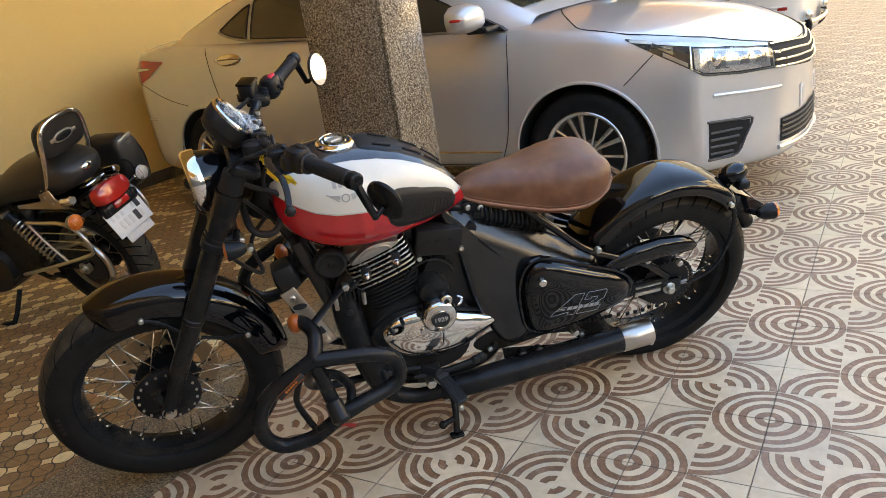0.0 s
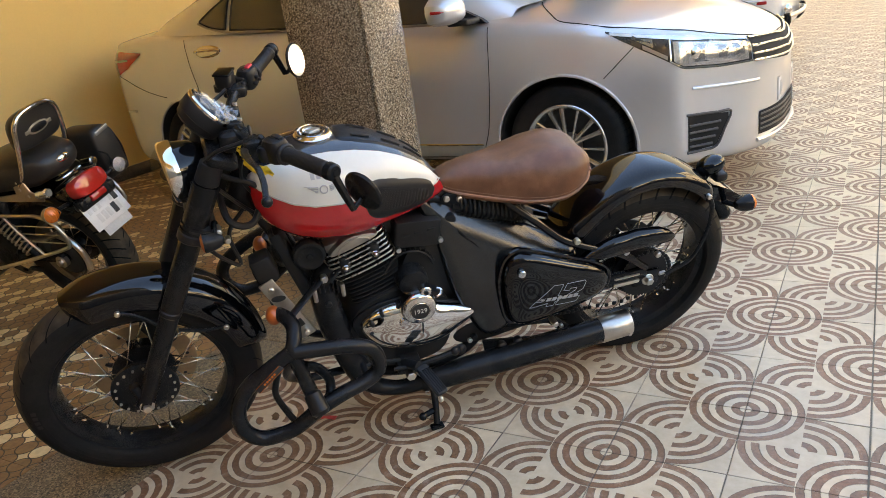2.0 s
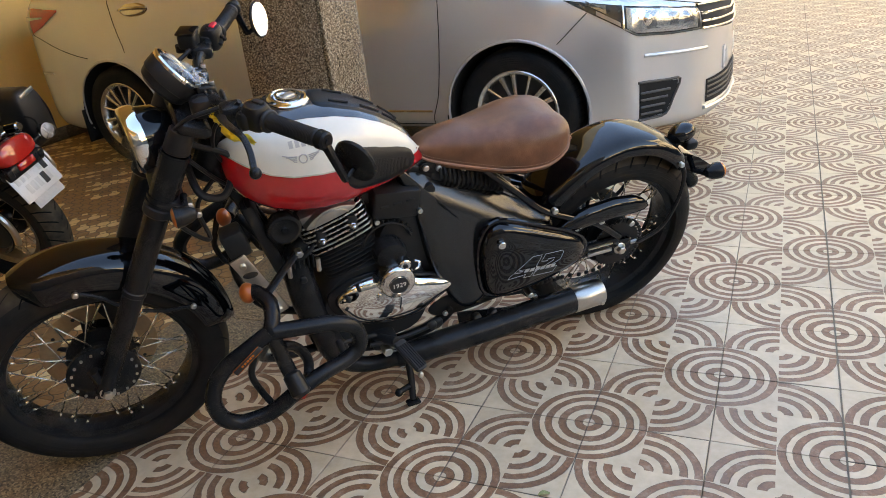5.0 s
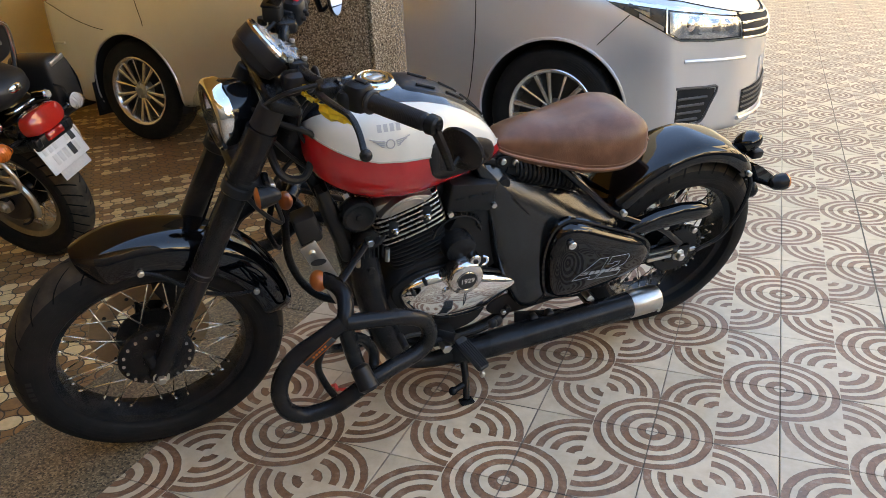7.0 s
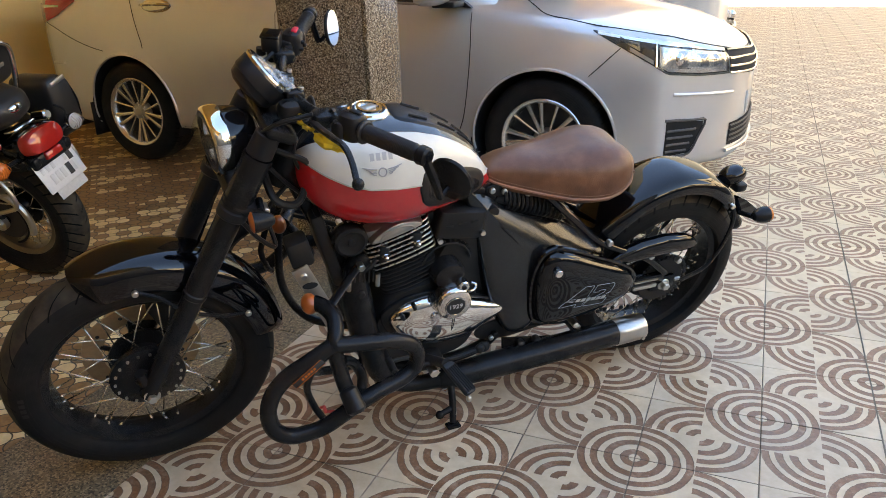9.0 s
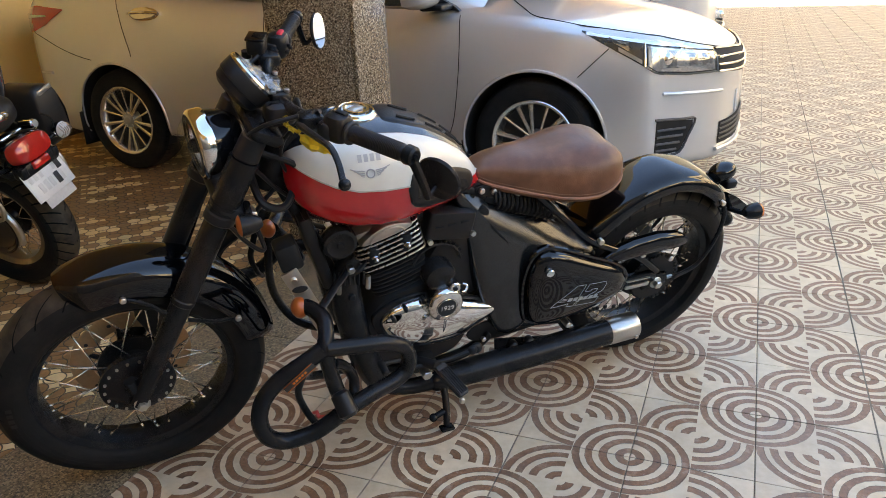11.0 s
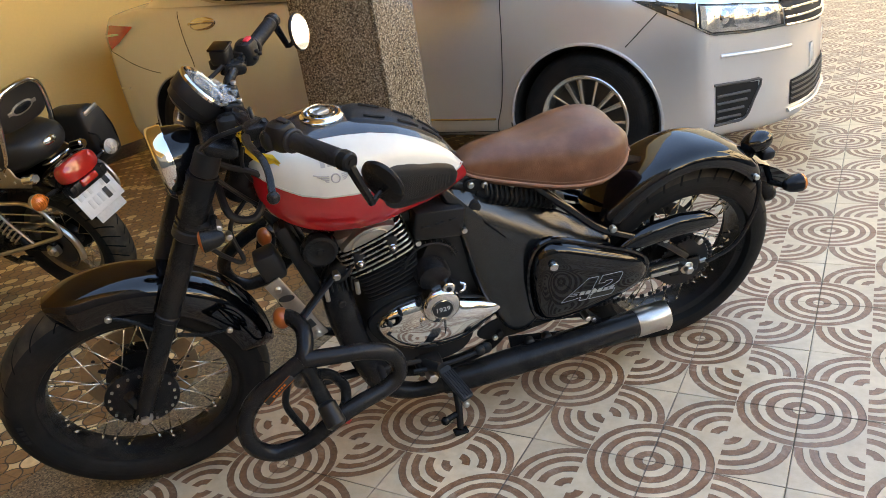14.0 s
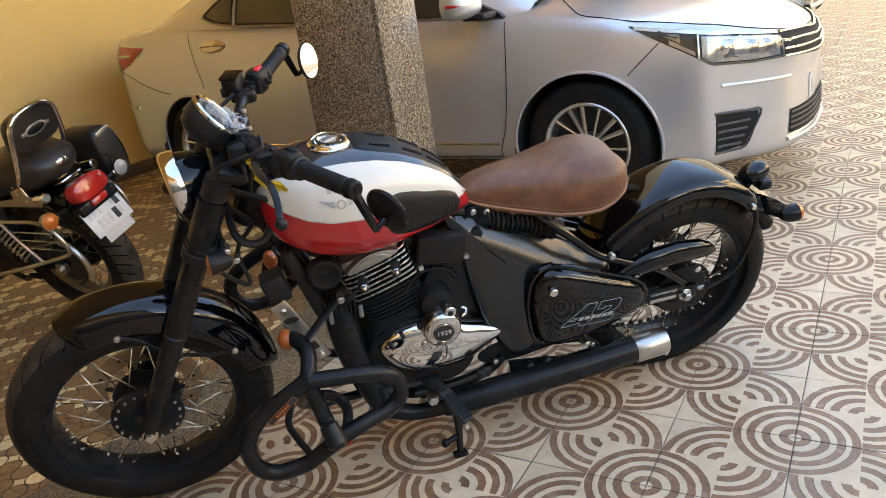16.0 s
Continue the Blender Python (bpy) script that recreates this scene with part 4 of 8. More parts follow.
        for f, xx in ((0.25, 0.07), (0.62, 0.058), (0.85, 0.035), (0.97, 0.0), (1.0, -0.04), (0.96, -0.06)):
            rows.append([mm @ V(xx, a * f * -sgn, b * f) for a, b in ring])
        loft(bm, rows)
        mir = part("door_mirror", bm, paint, car)
        bm = bmesh.new()
        loft(bm, [[mm @ V(-0.061, a * 0.9 * -sgn, b * 0.88) for a, b in ring], [mm @ V(-0.064, a * 0.9 * -sgn, b * 0.88) for a, b in ring]])
        part("mirror_glass", bm, mirror_glass, mir)
        bm = bmesh.new()
        tube(bm, [mm @ V(0.052, 0.05 * sgn, 0.0), mm @ V(0.03, 0.095 * sgn, 0.004), mm @ V(-0.02, 0.117 * sgn, 0.006)], 0.008, seg=6, sub=5)
        part("mirror_reflector", bm, red_lens, mir, "red strip on the mirror shell")
        bm = bmesh.new()
        box(bm, (-0.535, sgn * 0.90, 0.998), (0.12, 0.14, 0.028), bev=0.008)
        part("mirror_stalk", bm, black_plastic, mir)
        bm = bmesh.new()
        loft(bm, [[V(-0.56, sgn * yy, 0.985), V(-0.44, sgn * yy, 0.975), V(-0.47, sgn * yy, 1.0), V(-0.66, sgn * (yy - 0.02), 1.09), V(-0.70, sgn * (yy - 0.02), 1.09), V(-0.70, sgn * yy, 0.995)] for yy in (0.80, 0.832)])
        part("mirror_base", bm, black_plastic, car)
    # nose
    for sgn in (-1, 1):
        # dark sheets on the skin stand for the shade behind the grille bars
        lamp_patch("grille_back", dark_void, sgn, 31.5, 0.0, off(LT, -0.004), off(LB, 0.0), 0.003, nx=14)
        lamp_patch("lower_grille", dark_void, sgn, 29, 0.0, [(29, 0.40), (0, 0.41)], [(29, 0.285), (0, 0.28)], 0.003, nx=14)
    for k, (z0, z1) in enumerate(((0.752, 0.722), (0.718, 0.690), (0.684, 0.657), (0.652, 0.622))):
        bm = bmesh.new()
        pts = [nose(a, z0 + (z1 - z0) * (31.5 - a) / 31.5, 0.008, -1) for a in (31.5, 26, 20, 13, 6, 0)]
        tube(bm, pts + [V(q.x, -q.y, q.z) for q in pts[-2::-1]], 0.0085 if k == 0 else 0.007, seg=6, sub=3, flat=0.9)
        part("grille_bar", bm, chrome, car, "chrome grille bar")
    for z0 in (0.385, 0.36, 0.335, 0.31):
        bm = bmesh.new()
        pts = [nose(a, z0, 0.006, -1) for a in (28.5, 22, 15, 8, 0)]
        tube(bm, pts + [V(q.x, -q.y, q.z) for q in pts[-2::-1]], 0.005, seg=6, sub=3)
        part("lower_grille_slat", bm, fog_grey, car)
    bm = bmesh.new()
    pts = [nose(a, 0.262, 0.005, -1) for a in (30, 26, 21, 15, 8, 0)]
    tube(bm, pts + [V(q.x, -q.y, q.z) for q in pts[-2::-1]], 0.018, seg=8, sub=4, flat=0.6)
    part("bumper_lip", bm, paint, car, "bright lip under the bumper")
    bm = bmesh.new()
    px0 = max(nose(0, 0.47, 0.0, -1).x, nose(8, 0.47, 0.0, -1).x)
    box(bm, (px0 - 0.010, 0, 0.47), (0.012, 0.50, 0.115), bev=0.006)
    npl = part("number_plate", bm, white_plate, car)
    bm = bmesh.new()
    for i in range(9):
        box(bm, (px0 - 0.0025, -0.2 + 0.05 * i, 0.47), (0.002, 0.03, 0.07), bev=0.001)
    tagged(part("plate_marking", bm, plate_grey, npl), kind="stuff")
    # wiper and boot lip
    for ya, yb in ((-0.62, 0.05), (0.10, 0.62)):
        bm = bmesh.new()
        tube(bm, [(-0.44, ya, 1.05), (-0.47, (ya + yb) / 2, 1.09), (-0.48, yb, 1.095)], 0.009, seg=6, sub=4)
        part("wiper", bm, black_plastic, car)
    bm = bmesh.new()
    tube(bm, [down(-3.57 - 0.05 * (1 - abs(y) / 0.62), y, 0.004) for y in (-0.62, -0.5, -0.3, 0.0, 0.3, 0.5, 0.62)], 0.012, seg=6, sub=4, flat=0.6)
    part("boot_lip", bm, black_plastic, car)
    # underbody
    bm = bmesh.new()
    box(bm, (-1.35, 0, 0.21), (3.9, 1.1, 0.06), bev=0.02)
    part("underbody", bm, dark_void, car)
    if guard:
        bm = bmesh.new()
        tube(bm, [(-3.44, -0.80, 0.43), (-3.62, -0.70, 0.44), (-3.73, -0.45, 0.44), (-3.77, 0, 0.44), (-3.73, 0.45, 0.44), (-3.62, 0.70, 0.44), (-3.44, 0.80, 0.43)], 0.022, seg=10, sub=6)
        part("bumper_guard", bm, chrome, car, "chrome tubular bumper guard")
        for yy in (-0.60, 0.60):
            bm = bmesh.new()
            ball(bm, (-3.70, yy, 0.51), (0.045, 0.05, 0.05))
            part("guard_lamp", bm, chrome, car, "small chrome lamp on the guard")
            bm = bmesh.new()
            tube(bm, [(-3.70, yy, 0.47), (-3.71, yy, 0.40), (-3.66, yy, 0.33), (-3.56, yy, 0.30)], 0.03, seg=8, sub=4)
            part("guard_bracket", bm, black_satin, car)
            bm = bmesh.new()
            c = side(-3.50, 0.60, 0.004, 1 if yy > 0 else -1)
            box(bm, c, (0.10, 0.02, 0.03), bev=0.006)
            part("rear_reflector", bm, red_lens, car)
    # a blunt nose: everything ahead of the front corner is drawn in
    for ob in car.children_recursive:
        if ob.type == "MESH" and not ob.name.startswith("wheel") and not ob.parent.name.startswith("wheel"):
            for v in ob.data.vertices:
                if v.co.x > 0.45:
                    v.co.x = 0.45 + (v.co.x - 0.45) * 0.85
    return car


CAR_POSE = pose(-0.410, 2.505, 0, 0, 0, -1.8)
build_car("saloon_car", CAR_POSE, car_silver, "silver four-door saloon car parked beside the pillar")
build_car("white_car", pose(-3.60, 6.75, 0, 0, 0, 178.7), car_white, "pearl white car with a chrome bumper guard", guard=True)


# ---- the red and white bobber motorcycle ----
# its own axes: x ahead from the rear axle, y to its left, z up its own middle plane
leather_tan = leather()
BIKE = pose(0.1559, 0.3488, 0, -15.3, 0, 224.49)
bike = thing("bobber_motorcycle", BIKE, "red, white and black bobber motorcycle leaning on its side stand", "motorcycle")
STEER = Matrix.Translation(V(1.12, 0, 0.93)) @ Matrix.Rotation(radians(3.0), 4, V(-0.4457, 0, 0.8952)) @ Matrix.Translation(V(-1.12, 0, -0.93))
FW, RW = V(1.485, 0, 0.319), V(-0.006, 0, 0.298)
FORK = V(-0.4457, 0, 0.8952)


def fork_at(z, y=0.0):
    k = (z - FW.z) / FORK.z
    return V(FW.x + FORK.x * k, y, z)


def steered(name, bm, mat, parent=bike, label="", sharp=38):
    bm.transform(STEER)
    return part(name, bm, mat, parent, label, sharp=sharp)


def moto_wheel(nm, m, label, R, r, w, rim, rubber, hub_r, spokes=36, parent=bike, rim_mat=None, spoke_mat=None):
    """Spoked wheel turning about its own y, with tyre, hub and single spokes."""
    bm = bmesh.new()
    hw = w * 0.62
    lathe(bm, [(rim, -hw * 0.3), (rim + 0.005, -hw * 0.85), (rim + 0.022, -hw), (rim + 0.027, -hw - 0.003), (rim + 0.027, -hw + 0.006), (rim + 0.016, -hw * 0.7), (rim + 0.016, hw * 0.7), (rim + 0.027, hw - 0.006), (rim + 0.027, hw + 0.003), (rim + 0.022, hw), (rim + 0.005, hw * 0.85), (rim, hw * 0.3)], AXY, 64, loop=True)
    wheel = part(nm, bm, rim_mat or black_satin, parent, label, at=m)
    bm = bmesh.new()
    inner = rim + 0.022
    prof = []
    for i in range(29):
        a = -2.45 + 4.9 * i / 28
        full = math.copysign(abs(math.sin(a)) ** 0.86, a)
        prof.append((max(inner, R + r * math.cos(a)), w * full if math.cos(a) > -0.75 else w * full * 0.96))
    lathe(bm, prof, AXY, 96, loop=True)
    part("tyre", bm, rubber, wheel, "black rubber tyre", sharp=60)
    bm = bmesh.new()
    lathe(bm, [(0.011, -0.075), (0.03, -0.07), (0.034, -0.045), (hub_r * 0.92, -0.040), (hub_r, -0.036), (hub_r, -0.028), (hub_r * 0.62, -0.02), (hub_r * 0.55, 0.0), (hub_r * 0.62, 0.02), (hub_r, 0.028), (hub_r, 0.036), (hub_r * 0.92, 0.040), (0.034, 0.045), (0.03, 0.07), (0.011, 0.075)], AXY, 36)
    part("hub", bm, black_satin, wheel)
    for s in (1, -1):
        bm = bmesh.new()
        p0, p1 = V(hub_r * 0.95, s * 0.033, 0), V((rim + 0.004) * math.cos(0.46), s * 0.006, (rim + 0.004) * math.sin(0.46))
        cyl(bm, p0, p1, 0.0020, seg=6)
        d = (p0 - p1).normalized()
        cyl(bm, p1, p1 + d * 0.016, 0.0031, seg=6)
        for f in bm.faces:
            f.smooth = True
        me = bpy.data.meshes.new("spoke")
        bm.to_mesh(me)
        bm2 = bm.copy()
        bm2.transform(Matrix.Diagonal((1, 1, -1, 1)))
        bmesh.ops.reverse_faces(bm2, faces=bm2.faces)
        me2 = bpy.data.meshes.new("spoke")
        bm2.to_mesh(me2)
        bm.free()
        bm2.free()
        n = spokes // 4
        for k in range(n):
            for mesh, off in ((me, 0.0), (me2, 0.5)):
                ob = new("spoke", mesh)
                if not mesh.materials:
                    mesh.materials.append(spoke_mat or spoke_zinc)
                ob.parent = wheel
                ob.matrix_basis = Matrix.Rotation(2 * math.pi * (k + off + (0.25 if s > 0 else 0)) / n, 4, "Y")
    return wheel


wf = moto_wheel("front_wheel", STEER @ Matrix.Translation(FW), "black wire-spoked front wheel", 0.265, 0.053, 0.059, 0.211, tyre_front_m, 0.084)
wr = moto_wheel("rear_wheel", Matrix.Translation(RW), "black wire-spoked rear wheel", 0.247, 0.061, 0.072, 0.207, tyre_rear_m, 0.085)
# discs, carriers and studs
for wh, y0, R0, R1 in ((wf, -0.058, 0.095, 0.142), (wr, -0.075, 0.08, 0.12)):
    bm = bmesh.new()
    lathe(bm, [(R0, -0.0025), (R1, -0.0025), (R1, 0.0025), (R0, 0.0025)], Matrix.Translation(V(0, y0, 0)) @ AXY, 48, loop=True)
    part("brake_disc", bm, gold_disc if wh is wf else gunmetal, wh, "drilled bronze-toned brake disc")
    for k in range(6):
        bm = bmesh.new()
        a = 2 * math.pi * k / 6
        cyl(bm, (0.04 * math.cos(a), y0 + 0.006, 0.04 * math.sin(a)), (R0 * 1.06 * math.cos(a + 0.35), y0, R0 * 1.06 * math.sin(a + 0.35)), 0.008, 0.006, seg=8)
        part("disc_arm", bm, black_satin, wh)
    # dark plugs on the disc stand for the shade in its holes
    bm = bmesh.new()
    for k in range(10):
        a = 2 * math.pi * k / 10
        c = V(R1 * 0.83 * math.cos(a), y0, R1 * 0.83 * math.sin(a))
        cyl(bm, c + V(0, -0.0032, 0), c + V(0, 0.0032, 0), 0.005, seg=8)
    tagged(part("disc_hole_shade", bm, dark_void, wh), kind="stuff")
bm = bmesh.new()
lathe(bm, [(0.0, 0.056), (0.04, 0.056), (0.082, 0.050), (0.088, 0.046), (0.088, 0.036), (0.0, 0.036)], AXY, 40)
part("hub_cover", bm, black_satin, wf)
for k in range(18):
    a = 2 * math.pi * k / 18
    c = V(0.076 * math.cos(a), 0.049, 0.076 * math.sin(a))
    bm = bmesh.new()
    cyl(bm, c, c + V(0, 0.006, 0), 0.0036, seg=8)
    part("hub_stud", bm, steel, wf)
bm = bmesh.new()
box(bm, (-0.105, -0.055, 0.075), (0.06, 0.055, 0.10), Matrix.Rotation(0.4, 4, "Y"), bev=0.012)
part("brake_caliper", bm, black_matt, wf)
# raised maker's patch on the tyre, left plain
bm = bmesh.new()
for k in range(4):
    a0 = math.pi * 0.965 - 3.14159 + k * 0.062
    rows = []
    for rr in (0.269, 0.282):
        rows.append([V(rr * math.cos(a), 0.0600 - abs(rr - 0.265) * 0.12, rr * math.sin(a)) for a in (a0 + 0.042 * i / 3 for i in range(4))])
    sheet(bm, rows)
tagged(part("sidewall_mark", bm, black_plastic, wf), kind="stuff")

# fork
for s in (1, -1):
    bm = bmesh.new()
    cyl(bm, fork_at(0.300, s * 0.092), fork_at(0.585, s * 0.092), 0.0235, 0.0245, seg=24, bev=0.006)
    cyl(bm, fork_at(0.335, s * 0.092) + V(0.018, 0, 0.01), fork_at(0.36, s * 0.092) + V(0.036, 0, 0.02), 0.014, seg=12)
    leg = steered("fork_slider", bm, black_satin)
    bm = bmesh.new()
    cyl(bm, fork_at(0.575, s * 0.092), fork_at(0.592, s * 0.092), 0.0275, seg=24, bev=0.004)
    cyl(bm, fork_at(0.592, s * 0.092), fork_at(0.79, s * 0.092), 0.0260, 0.0275, seg=24)
    steered("fork_cover", bm, black_satin)
    bm = bmesh.new()
    cyl(bm, fork_at(0.775, s * 0.092), fork_at(0.80, s * 0.092), 0.034, seg=24, bev=0.005)
    steered("lower_clamp_ring", bm, black_matt)
    bm = bmesh.new()
    cyl(bm, fork_at(0.80, s * 0.092), fork_at(0.915, s * 0.092), 0.0305, 0.032, seg=24)
    for z in (0.80, 0.812, 0.905):
        cyl(bm, fork_at(z, s * 0.092), fork_at(z + 0.006, s * 0.092), 0.0335, seg=24)
    steered("fork_shroud", bm, black_satin)
    bm = bmesh.new()
    cyl(bm, fork_at(0.915, s * 0.092), fork_at(0.965, s * 0.092), 0.029, 0.027, seg=24, bev=0.004)
    steered("fork_cap", bm, black_matt)
    bm = bmesh.new()
    cyl(bm, FW + V(0, s * 0.104, -0.006), FW + V(0, s * 0.112, -0.006), 0.019, seg=20)
    nut = steered("axle_washer", bm, steel)
    bm = bmesh.new()
    cyl(bm, FW + V(0, s * 0.112, -0.006), FW + V(0, s * 0.126, -0.006), 0.0115, seg=6, bev=0.002)
    steered("axle_nut", bm, steel, nut)
bm = bmesh.new()
box(bm, (0, 0, 0), (0.07, 0.25, 0.03), Matrix.Translation(fork_at(0.80) + V(-0.02, 0, 0)) @ Matrix.Rotation(radians(-26), 4, "Y"), bev=0.012)
steered("lower_yoke", bm, black_matt)
bm = bmesh.new()
box(bm, (0, 0, 0), (0.075, 0.25, 0.028), Matrix.Translation(fork_at(0.965) + V(-0.02, 0, 0)) @ Matrix.Rotation(radians(-26), 4, "Y"), bev=0.012)
cyl(bm, V(1.085, 0, 0.99), V(1.095, 0, 0.965), 0.02, seg=18)
steered("upper_yoke", bm, black_satin)
bm = bmesh.new()
cyl(bm, V(1.135, 0, 0.79), V(1.055, 0, 0.955), 0.036, seg=20, bev=0.004)
part("head_tube", bm, black_satin, bike)
# number bracket in front of the fork and cables
bm = bmesh.new()
plate(bm, round_outline([(1.235, 0.79), (1.265, 0.80), (1.36, 0.57), (1.345, 0.55), (1.31, 0.60)], 3), -0.085, -0.079)
steered("fork_bracket", bm, black_gloss)

# front mudguard with its stays
def fender_skin(bm, c, prof, a0, a1, n, half, lip=0.035, m=None):
    """A mudguard round the axle c: radius by angle from prof, angles in degrees from ahead."""
    rows, inner = [], []
    for i in range(n + 1):
        f = i / n
        a = radians(a0 + (a1 - a0) * f)
        R = prof(f)
        e = math.sin(math.pi * min(1, max(0, (f if f < 0.5 else 1 - f) / 0.10)) / 2) if True else 1
        w = half * (0.50 + 0.50 * e)
        row, row2 = [], []
        for j in range(-7, 8):
            t = j / 7
            rr = R - lip * (0.45 + 0.55 * e) * abs(t) ** 3.2 - 0.012 * t * t
            yy = w * math.sin(t * 1.45) / math.sin(1.45)
            row.append(c + V(rr * math.cos(a), yy, rr * math.sin(a)))
            row2.append(c + V((rr - 0.004) * math.cos(a), yy * 0.97, (rr - 0.004) * math.sin(a)))
        rows.append(row)
        inner.append(row2)
    A, B = sheet(bm, rows), sheet(bm, inner)
    for i in range(n):
        for e in (0, -1):
            bm.faces.new((A[i][e], A[i + 1][e], B[i + 1][e], B[i][e]))
    for i in (0, -1):
        for j in range(14):
            bm.faces.new((A[i][j], A[i][j + 1], B[i][j + 1], B[i][j]))


bm = bmesh.new()
fender_skin(bm, FW, lambda f: 0.349 + 0.012 * math.sin(math.pi * f), 70, 172, 44, 0.076, lip=0.062)
steered("front_mudguard", bm, black_gloss, label="gloss black front mudguard", sharp=60)
for s in (1, -1):
    for pts in ([(1.475, 0.072, 0.606), (1.43, 0.082, 0.585), (1.395, 0.092, 0.555)], [(1.237, 0.070, 0.478), (1.29, 0.082, 0.49), (1.35, 0.09, 0.52)]):
        bm = bmesh.new()
        tube(bm, [(a, s * b, c) for a, b, c in pts], 0.005, seg=8, sub=5)
        steered("mudguard_stay", bm, black_satin)
        bm = bmesh.new()
        a, b, c = pts[0]
        cyl(bm, (a, s * (b - 0.006), c), (a, s * (b + 0.012), c), 0.0075, seg=12, bev=0.002)
        steered("stay_bolt", bm, steel)

# head lamp
HL = Matrix.Translation(V(1.258, 0.004, 0.915)) @ Matrix.Rotation(radians(6), 4, "Z") @ Matrix.Rotation(radians(90 + 4), 4, "Y") @ Matrix.Scale(0.88, 4)
bm = bmesh.new()
lathe(bm, [(0.0, -0.105), (0.03, -0.102), (0.055, -0.088), (0.072, -0.06), (0.079, -0.025), (0.081, 0.0), (0.0, 0.0)], HL, 36)
lamp = steered("headlamp", bm, black_cover, label="round headlamp with a chrome rim")
bm = bmesh.new()
lathe(bm, [(0.080, -0.020), (0.0845, -0.019), (0.0870, -0.012), (0.0870, 0.008), (0.084, 0.016), (0.078, 0.020), (0.075, 0.016), (0.076, 0.0)], HL, 48, loop=True)
steered("headlamp_rim", bm, chrome, lamp)
bm = bmesh.new()
lathe(bm, [(0.0, 0.052), (0.025, 0.050), (0.05, 0.042), (0.068, 0.027), (0.075, 0.016)], HL, 40)
steered("headlamp_glass", bm, clear_glass, lamp).visible_shadow = False
bm = bmesh.new()
lathe(bm, [(0.0, -0.015), (0.03, -0.01), (0.06, 0.006), (0.075, 0.016)], HL, 36)
steered("reflector", bm, polished, lamp)
bm = bmesh.new()
lathe(bm, [(0.064, 0.0165), (0.075, 0.0185), (0.0755, 0.0205), (0.064, 0.0215)], HL, 40, loop=True)
steered("glass_seal", bm, black_plastic, lamp)
bm = bmesh.new()
ball(bm, HL @ V(0, 0, 0.016), (0.016, 0.016, 0.016))
steered("bulb_shade", bm, black_matt, lamp)

# instrument
GA = Matrix.Translation(V(1.140, 0.0, 1.052)) @ Matrix.Rotation(radians(-52), 4, "Y") @ Matrix.Scale(0.94, 4)
bm = bmesh.new()
lathe(bm, [(0.0, -0.062), (0.045, -0.060), (0.056, -0.052), (0.060, -0.035), (0.0625, -0.034), (0.0635, -0.005), (0.061, 0.0), (0.0, 0.0)], GA, 40)
gauge = steered("instrument", bm, black_plastic, label="round instrument under torn clear film")
bm = bmesh.new()
lathe(bm, [(0.050, 0.0), (0.063, -0.002), (0.064, 0.004), (0.060, 0.008), (0.052, 0.006)], GA, 40, loop=True)
steered("bezel", bm, chrome, gauge)
bm = bmesh.new()
lathe(bm, [(0.0, 0.003), (0.053, 0.003), (0.053, 0.0), (0.0, 0.0)], GA, 32)
steered("dial", bm, dial_glass, gauge)
bm = bmesh.new()
rows = []
for i in range(9):
    f = i / 8
    rows.append([GA @ V(-0.066 + 0.10 * f + random.uniform(-0.003, 0.003), (-0.045 + 0.09 * j / 6) * (0.75 + 0.5 * math.sin(math.pi * f)), 0.010 + 0.024 * (1 - f) ** 2 * (0.6 + 0.4 * math.sin(j * 1.7 + i)) + 0.004 * math.sin(2.3 * i + j)) for j in range(7)])
sheet(bm, rows)
steered("clear_film", bm, clear_film, gauge)

# handlebar, controls and mirrors
def bar_path(s):
    return [(1.095, 0, 1.015), (1.095, s * 0.05, 1.015), (1.083, s * 0.11, 1.016), (1.05, s * 0.18, 1.020), (1.008, s * 0.25, 1.023), (0.968, s * 0.32, 1.026), (0.947, s * 0.358, 1.028)]


